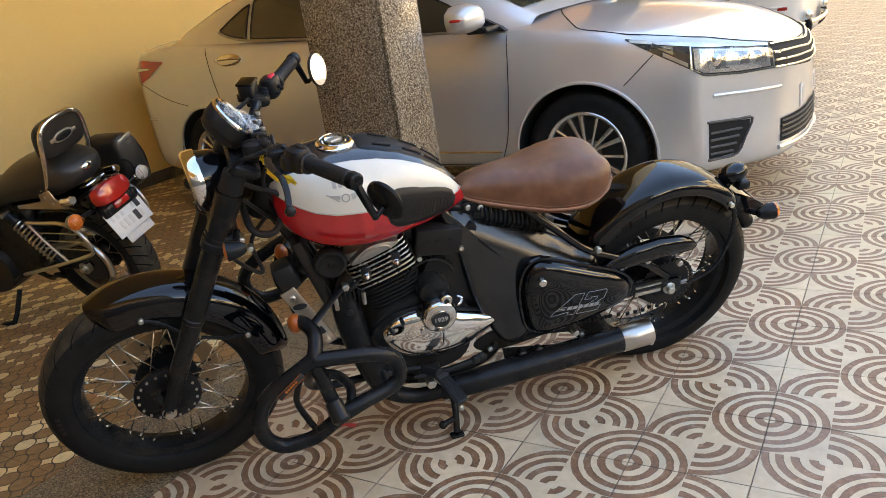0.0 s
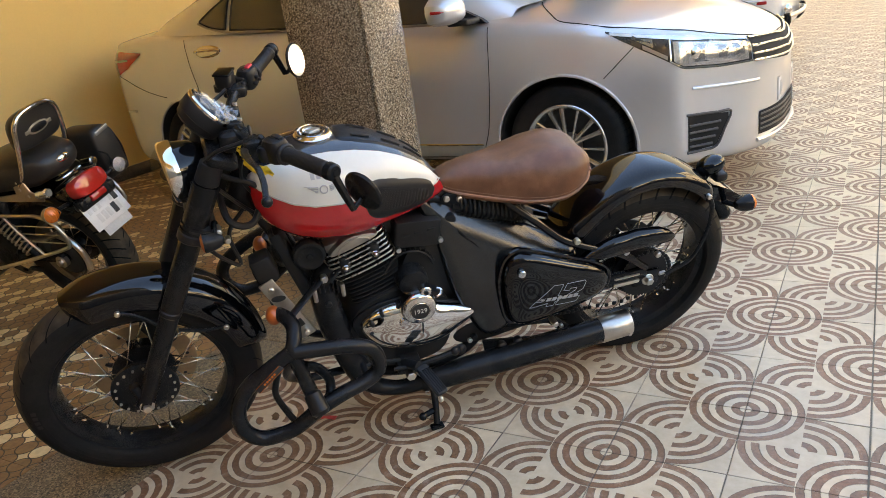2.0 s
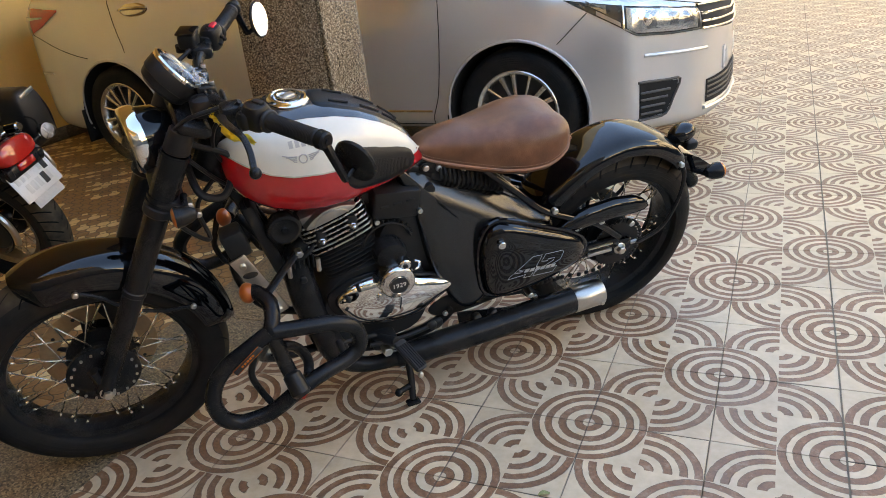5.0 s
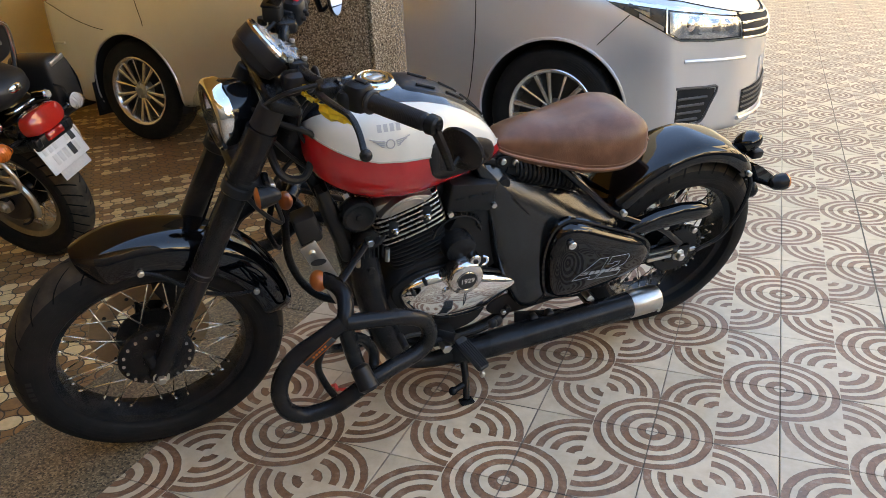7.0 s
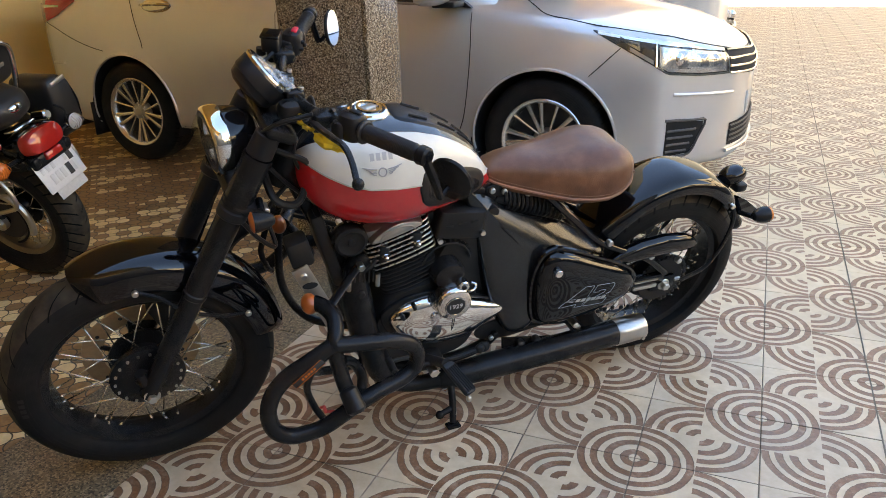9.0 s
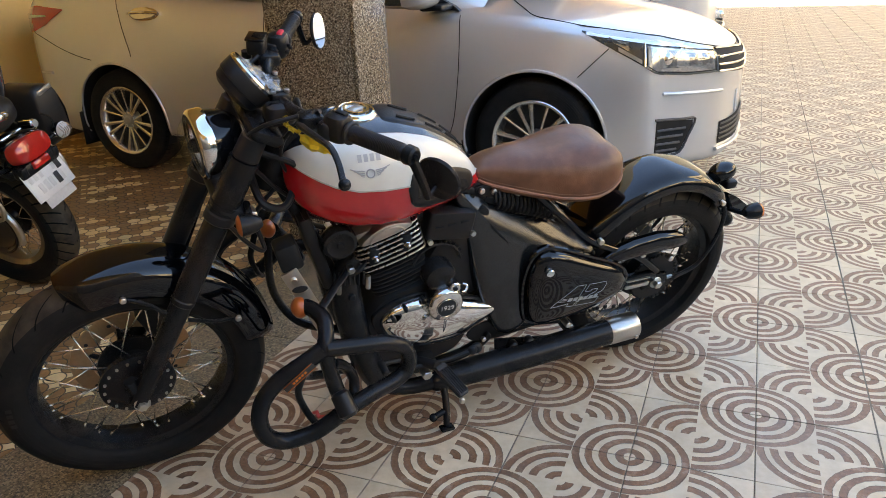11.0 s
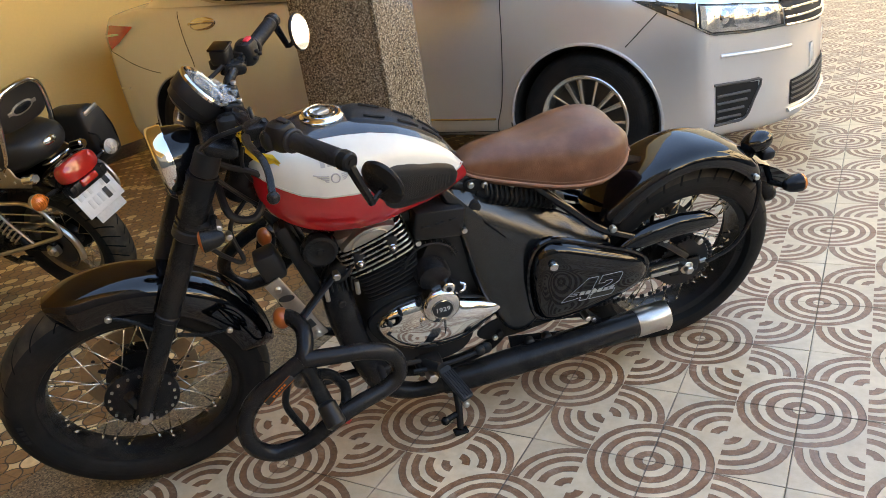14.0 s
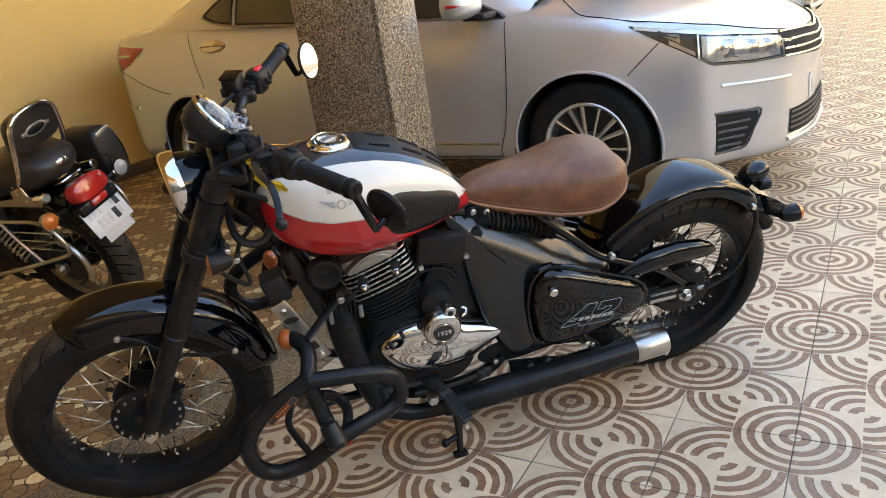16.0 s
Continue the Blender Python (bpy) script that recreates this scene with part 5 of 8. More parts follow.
bm = bmesh.new()
tube(bm, bar_path(-1)[::-1][:-1] + bar_path(1), 0.0115, seg=12, sub=6)
bars = steered("handlebar", bm, black_satin)
for s in (1, -1):
    bm = bmesh.new()
    box(bm, (1.095, s * 0.045, 1.005), (0.04, 0.028, 0.05), bev=0.008)
    riser = steered("bar_clamp", bm, black_satin)
    for dx in (-0.014, 0.014):
        bm = bmesh.new()
        cyl(bm, (1.095 + dx, s * 0.045, 1.028), (1.095 + dx, s * 0.045, 1.036), 0.0058, seg=10, bev=0.001)
        steered("clamp_bolt", bm, steel, riser)
    p = bar_path(s)
    bm = bmesh.new()
    g0, g1 = V(1.012, s * 0.243, 1.0227), V(*p[-1])
    d = (g1 - g0).normalized()
    cyl(bm, g0, g1, 0.0172, 0.0165, seg=18, bev=0.003)
    grip = steered("grip", bm, rubber_grip)
    bm = bmesh.new()
    cyl(bm, g0 - d * 0.004, g0 + d * 0.006, 0.024, seg=18, bev=0.003)
    steered("grip_flange", bm, rubber_grip, grip)
    bm = bmesh.new()
    for k in range(30):
        q = g0 + (g1 - g0) * (0.10 + 0.028 * k)
        cyl(bm, q, q + d * 0.0018, 0.0176, seg=18)
    tagged(steered("grip_ribs", bm, rubber_grip, grip), kind="stuff")
    bm = bmesh.new()
    cyl(bm, g1, g1 + d * 0.024, 0.0195, 0.0185, seg=20, bev=0.004)
    cyl(bm, g1 + d * 0.024, g1 + d * 0.027, 0.008, seg=6)
    steered("bar_end", bm, black_satin)
    # mirror on the bar end
    c = V(0.885, 0.376, 0.971) if s > 0 else V(0.880, -0.388, 0.981)
    nrm = V(-0.80, -0.55 * s, 0.18).normalized()
    u = nrm.cross(V(0, 0, 1)).normalized()
    w = u.cross(nrm)
    MM = Matrix((u, w, nrm)).transposed().to_4x4()
    MM.translation = c
    bm = bmesh.new()
    tube(bm, [g1 + d * 0.012, V(0.924, s * 0.391, 0.980), V(0.912, s * 0.395, 0.946)], [0.0085, 0.0075, 0.0065], seg=8, sub=3, flat=1.3)
    tube(bm, [V(0.913, s * 0.395, 0.948), V(0.906, s * 0.390, 0.950), c - nrm * 0.008 + V(0, 0, -0.012)], 0.0055, seg=8, sub=4)
    steered("mirror_arm", bm, black_satin)
    bm = bmesh.new()
    lathe(bm, [(0.0, -0.009), (0.018, -0.0085), (0.038, -0.006), (0.046, -0.002), (0.048, 0.003), (0.046, 0.006), (0.0, 0.003)], MM, 36)
    mir = steered("mirror_shell", bm, black_satin)
    bm = bmesh.new()
    lathe(bm, [(0.0, 0.0068), (0.0445, 0.0068), (0.0445, 0.004), (0.0, 0.004)], MM, 36)
    steered("mirror_glass", bm, mirror_glass, mir)
    # switch housing
    bm = bmesh.new()
    h0 = V(1.028, s * 0.216, 1.024)
    hx = (V(1.012, s * 0.243, 1.0227) - V(1.05, s * 0.18, 1.020)).normalized()
    hz = hx.cross(V(0, 0, 1)).normalized()
    HM = Matrix((hx, hz, hx.cross(hz))).transposed().to_4x4()
    HM.translation = h0
    box(bm, (0, 0, 0.0), (0.052, 0.046, 0.058), HM, bev=0.013)
    box(bm, (-0.018, 0.012 * s, 0.006), (0.03, 0.040, 0.040), HM, bev=0.010)
    sw = steered("switch_housing", bm, black_plastic)
    bm = bmesh.new()
    box(bm, (0.004, -0.006 * s, -0.029), (0.026, 0.013, 0.008), HM, bev=0.003)
    steered("switch", bm, red_plastic if s < 0 else black_matt, sw)
    for k in range(3):
        bm = bmesh.new()
        box(bm, (-0.016 + 0.013 * k, -0.026 * s, 0.008 - 0.012 * (k % 2)), (0.009, 0.010, 0.008), HM, bev=0.002)
        steered("button", bm, black_matt, sw)
    # lever and perch
    bm = bmesh.new()
    box(bm, (1.066, s * 0.158, 1.018), (0.05, 0.045, 0.03), bev=0.009)
    steered("lever_perch", bm, black_satin)
    bm = bmesh.new()
    if s > 0:
        lever = [(1.090, 0.165, 1.014), (1.093, 0.215, 1.028), (1.088, 0.270, 1.039), (1.078, 0.318, 1.042), (1.075, 0.352, 1.029), (1.079, 0.390, 1.013), (1.079, 0.398, 1.010)]
    else:
        lever = [(1.090, -0.165, 1.006), (1.086, -0.195, 1.010), (1.074, -0.235, 1.007), (1.062, -0.262, 0.997), (1.060, -0.280, 0.985), (1.060, -0.295, 0.975), (1.060, -0.300, 0.972)]
    tube(bm, lever[:-1], [0.009, 0.0085, 0.0078, 0.007, 0.0065, 0.0065], seg=8, sub=5, flat=0.7)
    ball(bm, lever[-1], (0.0115, 0.0115, 0.0115))
    steered("lever", bm, black_satin)
# brake fluid box
bm = bmesh.new()
RM = Matrix.Translation(V(1.086, -0.178, 1.044)) @ Matrix.Rotation(radians(-25), 4, "Z")
box(bm, (0, 0, 0), (0.040, 0.048, 0.036), RM, bev=0.006)
cyl(bm, RM @ V(0.028, -0.012, -0.02), RM @ V(0.028, -0.012, -0.036), 0.011, seg=14)
res = steered("brake_fluid_box", bm, black_plastic)
bm = bmesh.new()
box(bm, (0, 0, 0.0195), (0.043, 0.051, 0.006), RM, bev=0.002)
steered("brake_fluid_lid", bm, black_gloss, res)
bm = bmesh.new()
box(bm, (1.105, 0.075, 0.998), (0.065, 0.05, 0.046), Matrix(), bev=0.014)
cyl(bm, (1.07, 0.07, 1.0), (1.062, 0.07, 1.0), 0.024, seg=20, bev=0.003)
steered("ignition_switch", bm, black_plastic)
# cables and hoses
for pts, r in (([(1.09, 0.16, 1.03), (1.16, 0.13, 1.0), (1.19, 0.06, 0.92), (1.13, 0.05, 0.82), (1.05, 0.06, 0.74)], 0.005), ([(1.09, -0.15, 1.03), (1.17, -0.11, 0.98), (1.19, -0.07, 0.85), (1.26, -0.09, 0.66), (1.39, -0.09, 0.42)], 0.005), ([(1.05, 0.17, 1.04), (1.10, 0.09, 0.95), (1.10, 0.06, 0.86), (1.02, 0.05, 0.76)], 0.0045), ([(1.20, 0.05, 0.94), (1.14, 0.06, 0.90), (1.08, 0.075, 0.87), (1.06, 0.06, 0.80)], 0.007), ([(1.24, 0.10, 0.77), (1.20, 0.085, 0.70), (1.16, 0.07, 0.66), (1.17, 0.05, 0.74), (1.12, 0.04, 0.80)], 0.0055), ([(1.17, 0.02, 0.85), (1.16, 0.09, 0.80), (1.11, 0.09, 0.78), (1.07, 0.05, 0.82)], 0.009), ([(1.0, 0.05, 0.70), (0.97, 0.07, 0.66), (0.93, 0.07, 0.70)], 0.004)):
    bm = bmesh.new()
    tube(bm, pts, r, seg=7, sub=7)
    steered("cable", bm, black_plastic)
bm = bmesh.new()
cyl(bm, (1.16, 0.03, 0.93), (1.16, 0.085, 0.93), 0.009, seg=10)
cyl(bm, (1.155, 0.09, 0.962), (1.155, 0.105, 0.962), 0.0075, seg=10)
steered("lamp_bolt", bm, steel)
# front indicators
for s in (1, -1):
    bm = bmesh.new()
    IM = Matrix.Translation(V(1.222, s * 0.176, 0.810)) @ Matrix.Rotation(radians(90), 4, "Y") @ Matrix.Scale(0.85, 4)
    lathe(bm, [(0.0, -0.050), (0.012, -0.046), (0.021, -0.032), (0.0265, -0.010), (0.028, 0.006), (0.0, 0.006)], IM, 24)
    cyl(bm, (1.195, s * 0.095, 0.808), (1.202, s * 0.165, 0.810), 0.008, seg=12)
    ind = steered("indicator", bm, black_satin)
    bm = bmesh.new()
    lathe(bm, [(0.0, 0.015), (0.018, 0.013), (0.026, 0.008), (0.0275, 0.004), (0.0, 0.004)], IM, 24)
    steered("indicator_lens", bm, amber_dark, ind)
    bm = bmesh.new()
    cyl(bm, (1.190, s * 0.11, 0.805), (1.190, s * 0.141, 0.805), 0.0085, seg=12, bev=0.002)
    cyl(bm, (1.175, s * 0.10, 0.765), (1.175, s * 0.122, 0.765), 0.0075, seg=12, bev=0.002)
    steered("clamp_bolt", bm, steel)
# torn ribbon on the clutch lever
for c, wd, ht in ((V(1.100, 0.100, 0.992), 0.016, 0.026), (V(1.092, 0.128, 0.985), 0.030, 0.012), (V(1.074, 0.222, 0.998), 0.075, 0.028)):
    bm = bmesh.new()
    rows = []
    for i in range(5):
        rows.append([c + V(-0.7 * wd * (j / 6 - 0.5) + random.uniform(-0.004, 0.004), 0.7 * wd * (j / 6 - 0.5) + random.uniform(-0.006, 0.006), ht * (i / 4 - 0.5) * (1.15 - 0.6 * abs(j / 6 - 0.35)) - 0.12 * wd * (j / 6) + random.uniform(-0.003, 0.003)) for j in range(7)])
    sheet(bm, rows)
    steered("yellow_ribbon", bm, yellow_tape, label="crumpled yellow tape", sharp=20)

# ---- fuel tank ----
TANK = [  # x: middle top, lower edge, half width, height where the red begins
    (1.098, 0.871, 0.802, 0.046, 0.882), (1.09, 0.891, 0.782, 0.068, 0.874), (1.07, 0.911, 0.754, 0.094, 0.862), (1.042, 0.924, 0.733, 0.115, 0.849), (1.002, 0.934, 0.712, 0.132, 0.832),
    (0.952, 0.94, 0.697, 0.142, 0.82), (0.892, 0.939, 0.689, 0.145, 0.815), (0.832, 0.929, 0.688, 0.138, 0.811), (0.7711, 0.9067, 0.6968, 0.122, 0.7987), (0.7189, 0.8773, 0.7012, 0.104, 0.7823),
    (0.6771, 0.8447, 0.7088, 0.086, 0.7717), (0.6458, 0.8127, 0.7154, 0.069, 0.7687), (0.6197, 0.775, 0.7207, 0.051, 0.766), (0.601, 0.746, 0.723, 0.033, 0.772),
]
SHAPE = [(0.0, 1.0), (0.22, 0.995), (0.42, 0.975), (0.60, 0.93), (0.76, 0.855), (0.88, 0.75), (0.96, 0.62), (1.0, 0.48), (0.995, 0.34), (0.95, 0.21), (0.86, 0.10), (0.72, 0.03), (0.52, 0.0), (0.28, 0.02)]


def tank_point(x, s, out=0.0):
    """The tank's skin: s from the ridge (0) down the side to the underside (1)."""
    zt, zb, w, _ = lerp_table(TANK, x)

    def at(s):
        s = min(max(s, 0), 1) * (len(SHAPE) - 1)
        k = min(int(s), len(SHAPE) - 2)
        f = s - k
        p0, p1, p2, p3 = SHAPE[max(k - 1, 0)] if k else (-SHAPE[1][0], SHAPE[1][1]), SHAPE[k], SHAPE[k + 1], SHAPE[min(k + 2, len(SHAPE) - 1)]
        g = [0.5 * ((2 * b) + (c - a) * f + (2 * a - 5 * b + 4 * c - d) * f * f + (3 * b - a - 3 * c + d) * f ** 3) for a, b, c, d in zip(p0, p1, p2, p3)]
        return w * g[0], zb + (zt - zb) * g[1]

    y, z = at(s)
    if out:
        (ya, za), (yb, zb2) = at(s - 0.01), at(s + 0.01)
        n = V(0, -(zb2 - za), yb - ya)
        n = n.normalized() if n.length else V(0, 1, 0)
        if n.y < 0 and s > 0.05:
            n = -n
        y, z = y + n.y * out, z + n.z * out
    return V(x, y, z)


def tank_s(x, z):
    """How far down the side the skin stands at height z."""
    lo, hi = 0.0, 0.92
    for _ in range(24):
        mid = (lo + hi) / 2
        if tank_point(x, mid).z > z:
            lo = mid
        else:
            hi = mid
    return (lo + hi) / 2


txs = [1.098, 1.094, 1.09, 1.082] + [1.072 - 0.012 * i for i in range(38)] + [0.613, 0.607, 0.601]
bm = bmesh.new()
rows = []
for x in txs:
    half = [tank_point(x, i / 26) for i in range(27)]
    rows.append([V(p.x, -p.y, p.z) for p in half[:0:-1]] + half)
loft(bm, rows)
tank = part("fuel_tank", bm, tank_red, bike, "red and white fuel tank with a dark top", sharp=60)
S_TOP = 0.212
for s in (1, -1):
    bm = bmesh.new()
    rows = []
    for x in txs[1:]:
        a, b = S_TOP, max(S_TOP + 0.01, tank_s(x, lerp_table(TANK, x)[3]))
        rows.append([(lambda p: V(p.x, s * p.y, p.z))(tank_point(x, a + (b - a) * j / 12, 0.0012)) for j in range(13)])
    sheet(bm, rows)
    part("white_panel", bm, tank_white, tank, sharp=60)
    bm = bmesh.new()
    tube(bm, [r[-1] for r in rows], 0.0022, seg=5, sub=1)
    part("pinstripe", bm, gold_line, tank)
    # knee pad
    def pad_rows(grow, out):
        rr = []
        for i in range(21):
            f = i / 20
            x = 0.830 + grow - (0.830 - 0.642 + 2 * grow) * f
            e = (1 - abs(2 * f - 1) ** 4) ** 0.5
            zm, hh = 0.800 - 0.042 * f, (0.058 - 0.030 * f + grow) * e
            if f < 0.5:
                zm += 0.002
            rr.append([(lambda p: V(p.x, s * p.y, p.z))(tank_point(x, tank_s(x, zm + hh * (1 - 2 * j / 8)), out * (1 if 0 < j < 8 and 0 < i < 20 else 0.15))) for j in range(9)])
        return rr
    bm = bmesh.new()
    sheet(bm, pad_rows(0.006, 0.006))
    part("knee_pad", bm, black_plastic, tank, "black ribbed rubber knee pad")
    bm = bmesh.new()
    pr = pad_rows(-0.010, 0.0072)
    for i in range(1, 20):
        for j in range(1, 8):
            for k in range(2):
                for m_ in range(2):
                    q = pr[i][j].lerp(pr[i][min(8, j + 1)], 0.5 * k)
                    q = q.lerp(pr[min(20, i + 1)][j].lerp(pr[min(20, i + 1)][min(8, j + 1)], 0.5 * k), 0.5 * m_)
                    r0 = 0.0013
                    top = bm.verts.new(q + V(0, s * r0, 0))
                    vs = [bm.verts.new(q + V(r0 * a_, -s * r0 * 0.4, r0 * b_)) for a_, b_ in ((1, 0), (0, 1), (-1, 0), (0, -1))]
                    for e_ in range(4):
                        bm.faces.new((vs[e_], vs[(e_ + 1) % 4], top))
    tagged(part("pad_studs", bm, pattern_rubber, tank), kind="stuff")
bm = bmesh.new()
rows = []
for x in txs[1:]:
    half = [tank_point(x, S_TOP * i / 7, 0.0016) for i in range(8)]
    rows.append([V(p.x, -p.y, p.z) for p in half[:0:-1]] + half)
sheet(bm, rows)
part("dark_top", bm, tank_top, tank, "near-black painted tank top", sharp=60)
bm = bmesh.new()
rows = []
for i in range(25):
    x = 0.875 - 0.235 * i / 24
    e = (1 - abs(2 * i / 24 - 1) ** 6) ** 0.5
    w = 0.145 * (0.35 + 0.65 * e)
    half = [tank_point(x, w * j / 5, 0.0075 * e - 0.001 if j < 5 else -0.001) for j in range(6)]
    rows.append([V(p.x, -p.y, p.z) for p in half[:0:-1]] + half)
sheet(bm, rows)
spine = part("tank_spine", bm, black_plastic, tank, "raised black plastic spine on the tank")
# dark bars laid on the spine for the shade in its slots
for s in (1, -1):
    for xa in (0.83, 0.755, 0.70):
        bm = bmesh.new()
        p = [(lambda q: V(q.x, s * q.y, q.z))(tank_point(xa - 0.045 * k / 4, 0.072, 0.0085)) for k in range(5)]
        tube(bm, p, 0.003, seg=6, sub=1)
        part("spine_slot_shade", bm, dark_void, spine)
CAPM = Matrix.Translation(V(0.918, 0.0, 0.938)) @ Matrix.Rotation(radians(-3), 4, "Y")
bm = bmesh.new()
lathe(bm, [(0.0, 0.010), (0.022, 0.010), (0.024, 0.015), (0.030, 0.015), (0.032, 0.009), (0.036, 0.008), (0.038, 0.012), (0.043, 0.011), (0.046, 0.006), (0.048, 0.004), (0.048, -0.006), (0.0, -0.006)], CAPM, 40)
cap = part("filler_cap", bm, chrome, tank, "round chrome filler cap")
bm = bmesh.new()
box(bm, (0, 0, 0.0125), (0.034, 0.020, 0.006), CAPM @ Matrix.Rotation(0.5, 4, "Z"), bev=0.003)
part("cap_flap", bm, brushed, cap)
bm = bmesh.new()
lathe(bm, [(0.031, 0.0096), (0.0365, 0.0086), (0.0365, 0.0080), (0.031, 0.0085)], CAPM, 32, loop=True)
part("cap_groove", bm, black_matt, cap)
# emblem on the tank side, as plain shapes
for s in (1, -1):
    ex = 0.925
    spot = lambda dx, dz: (lambda p: V(p.x, s * p.y, p.z))(tank_point(ex - dx, tank_s(ex - dx, 0.872 + dz), 0.0022))
    emb = bmesh.new()
    for k in range(4):
        sheet(emb, [[spot(0.014 * k - 0.026, 0.010), spot(0.014 * k - 0.0165, 0.010)], [spot(0.014 * k - 0.026, 0.017), spot(0.014 * k - 0.0165, 0.017)], [spot(0.014 * k - 0.026, 0.024), spot(0.014 * k - 0.0165, 0.024)]])
    tube(emb, [spot(0.009 * math.cos(a), -0.014 + 0.009 * math.sin(a)) for a in (2 * math.pi * i / 14 for i in range(14))], 0.0016, seg=5, sub=1, closed=True)
    for sd in (1, -1):
        for k in range(4):
            tube(emb, [spot(sd * (0.013 + 0.0006 * k), -0.008 - 0.0038 * k), spot(sd * (0.030 - 0.003 * k), -0.0055 - 0.004 * k), spot(sd * (0.045 - 0.0075 * k), -0.002 - 0.004 * k)], 0.0014, seg=5, sub=3)
    part("emblem", emb, logo_grey, tank, "grey winged emblem")

# ---- saddle ----
SEAT = [(0.625, 0.022, 0.748, 0.742), (0.6154, 0.034, 0.762, 0.735), (0.5963, 0.046, 0.774, 0.726), (0.5627, 0.058, 0.783, 0.716), (0.5148, 0.072, 0.788, 0.704), (0.4574, 0.09, 0.791, 0.692), (0.3999, 0.110, 0.800, 0.683), (0.3424, 0.125, 0.809, 0.68), (0.2900, 0.129, 0.812, 0.682), (0.2500, 0.122, 0.805, 0.694), (0.2240, 0.108, 0.794, 0.706), (0.206, 0.087, 0.779, 0.717), (0.196, 0.065, 0.765, 0.724), (0.190, 0.042, 0.754, 0.728), (0.187, 0.017, 0.747, 0.730)]


def seat_section(x, n=10):
    w, zt, ze = lerp_table(SEAT, x)
    pts = []
    for i in range(n + 1):
        t = i / n * 1.62
        y = w * math.sin(min(t, 1.5708)) ** 0.92
        z = ze + 0.012 + (zt - ze - 0.012) * max(0, math.cos(min(t, 1.5708))) ** 0.62 if t < 1.5708 else ze + 0.010
        dish = 0.012 * math.exp(-(y / (w * 0.5)) ** 2) * (1 if x < 0.42 else max(0, 1 - (x - 0.42) / 0.1))
        pts.append((y, z - dish))
    pts += [(w * 1.0, ze), (w * 0.94, ze - 0.010), (w * 0.80, ze - 0.012)]
    return pts


bm = bmesh.new()
sxs = [0.625 - (0.625 - x) * 0.958 for x in [0.625, 0.62, 0.615, 0.605] + [0.595 - 0.0145 * i for i in range(26)] + [0.212, 0.206, 0.2, 0.195, 0.19, 0.186, 0.183, 0.180, 0.178]]
rows = []
for x in sxs:
    sec = seat_section(x)
    rows.append([V(x, -y, z) for y, z in sec[:0:-1]] + [V(x, y, z) for y, z in sec])
loft(bm, rows)
seat = part("saddle", bm, leather_tan, bike, "tan brown leather sprung saddle", sharp=70)
rim_pts = [(x, *lerp_table(SEAT, x)) for x in (0.625 - (0.625 - k) * 0.958 for k in [0.622, 0.61, 0.59] + [0.565 - 0.025 * i for i in range(15)] + [0.205, 0.193, 0.185, 0.180])]
loop = [V(x, w * 1.004, ze + 0.004) for x, w, zt, ze in rim_pts] + [V(x, -w * 1.004, ze + 0.004) for x, w, zt, ze in rim_pts[::-1]]
bm = bmesh.new()
tube(bm, loop, 0.0038, seg=6, sub=2, closed=True)
part("piping", bm, surface("pale_leather_edge", (0.34, 0.17, 0.105), 0.5, var=0.2), seat)
bm = bmesh.new()
fine_loop = smooth_path([p + V(0, 0, 0.011) + V(0, 0.0004 * (1 if p.y > 0 else -1), 0) for p in loop], 11, True)
for i in range(0, len(fine_loop) - 1, 2):
    cyl(bm, fine_loop[i], fine_loop[i + 1] if True else 0, 0.0007, seg=4)
tagged(part("stitching", bm, surface("pale_thread", (0.40, 0.24, 0.16), 0.7), seat), kind="stuff")
# saddle springs, suspension coil and brackets
bm = bmesh.new()
tube(bm, [V(0.57 - 0.19 * i / 150, 0.040 + 0.031 * math.cos(i * 0.62), 0.683 - 0.070 * i / 150 + 0.031 * math.sin(i * 0.62)) for i in range(151)], 0.0046, seg=7, sub=1)
part("suspension_spring", bm, black_satin, bike)
bm = bmesh.new()
cyl(bm, (0.59, 0.035, 0.68), (0.36, 0.035, 0.593), 0.02, seg=14)
part("damper", bm, black_matt, bike)
for s in (1, -1):
    bm = bmesh.new()
    plate(bm, round_outline([(0.60, 0.725), (0.52, 0.70), (0.46, 0.685), (0.47, 0.665), (0.55, 0.68), (0.62, 0.705)], 3), s * 0.045, s * 0.052)
    part("saddle_bracket", bm, black_satin, bike)
    for bx, bz in ((0.605, 0.713), (0.57, 0.705), (0.50, 0.688)):
        bm = bmesh.new()
        cyl(bm, (bx, s * 0.052, bz), (bx, s * 0.062, bz), 0.0085, seg=12, bev=0.002)
        part("bracket_bolt", bm, steel, bike)

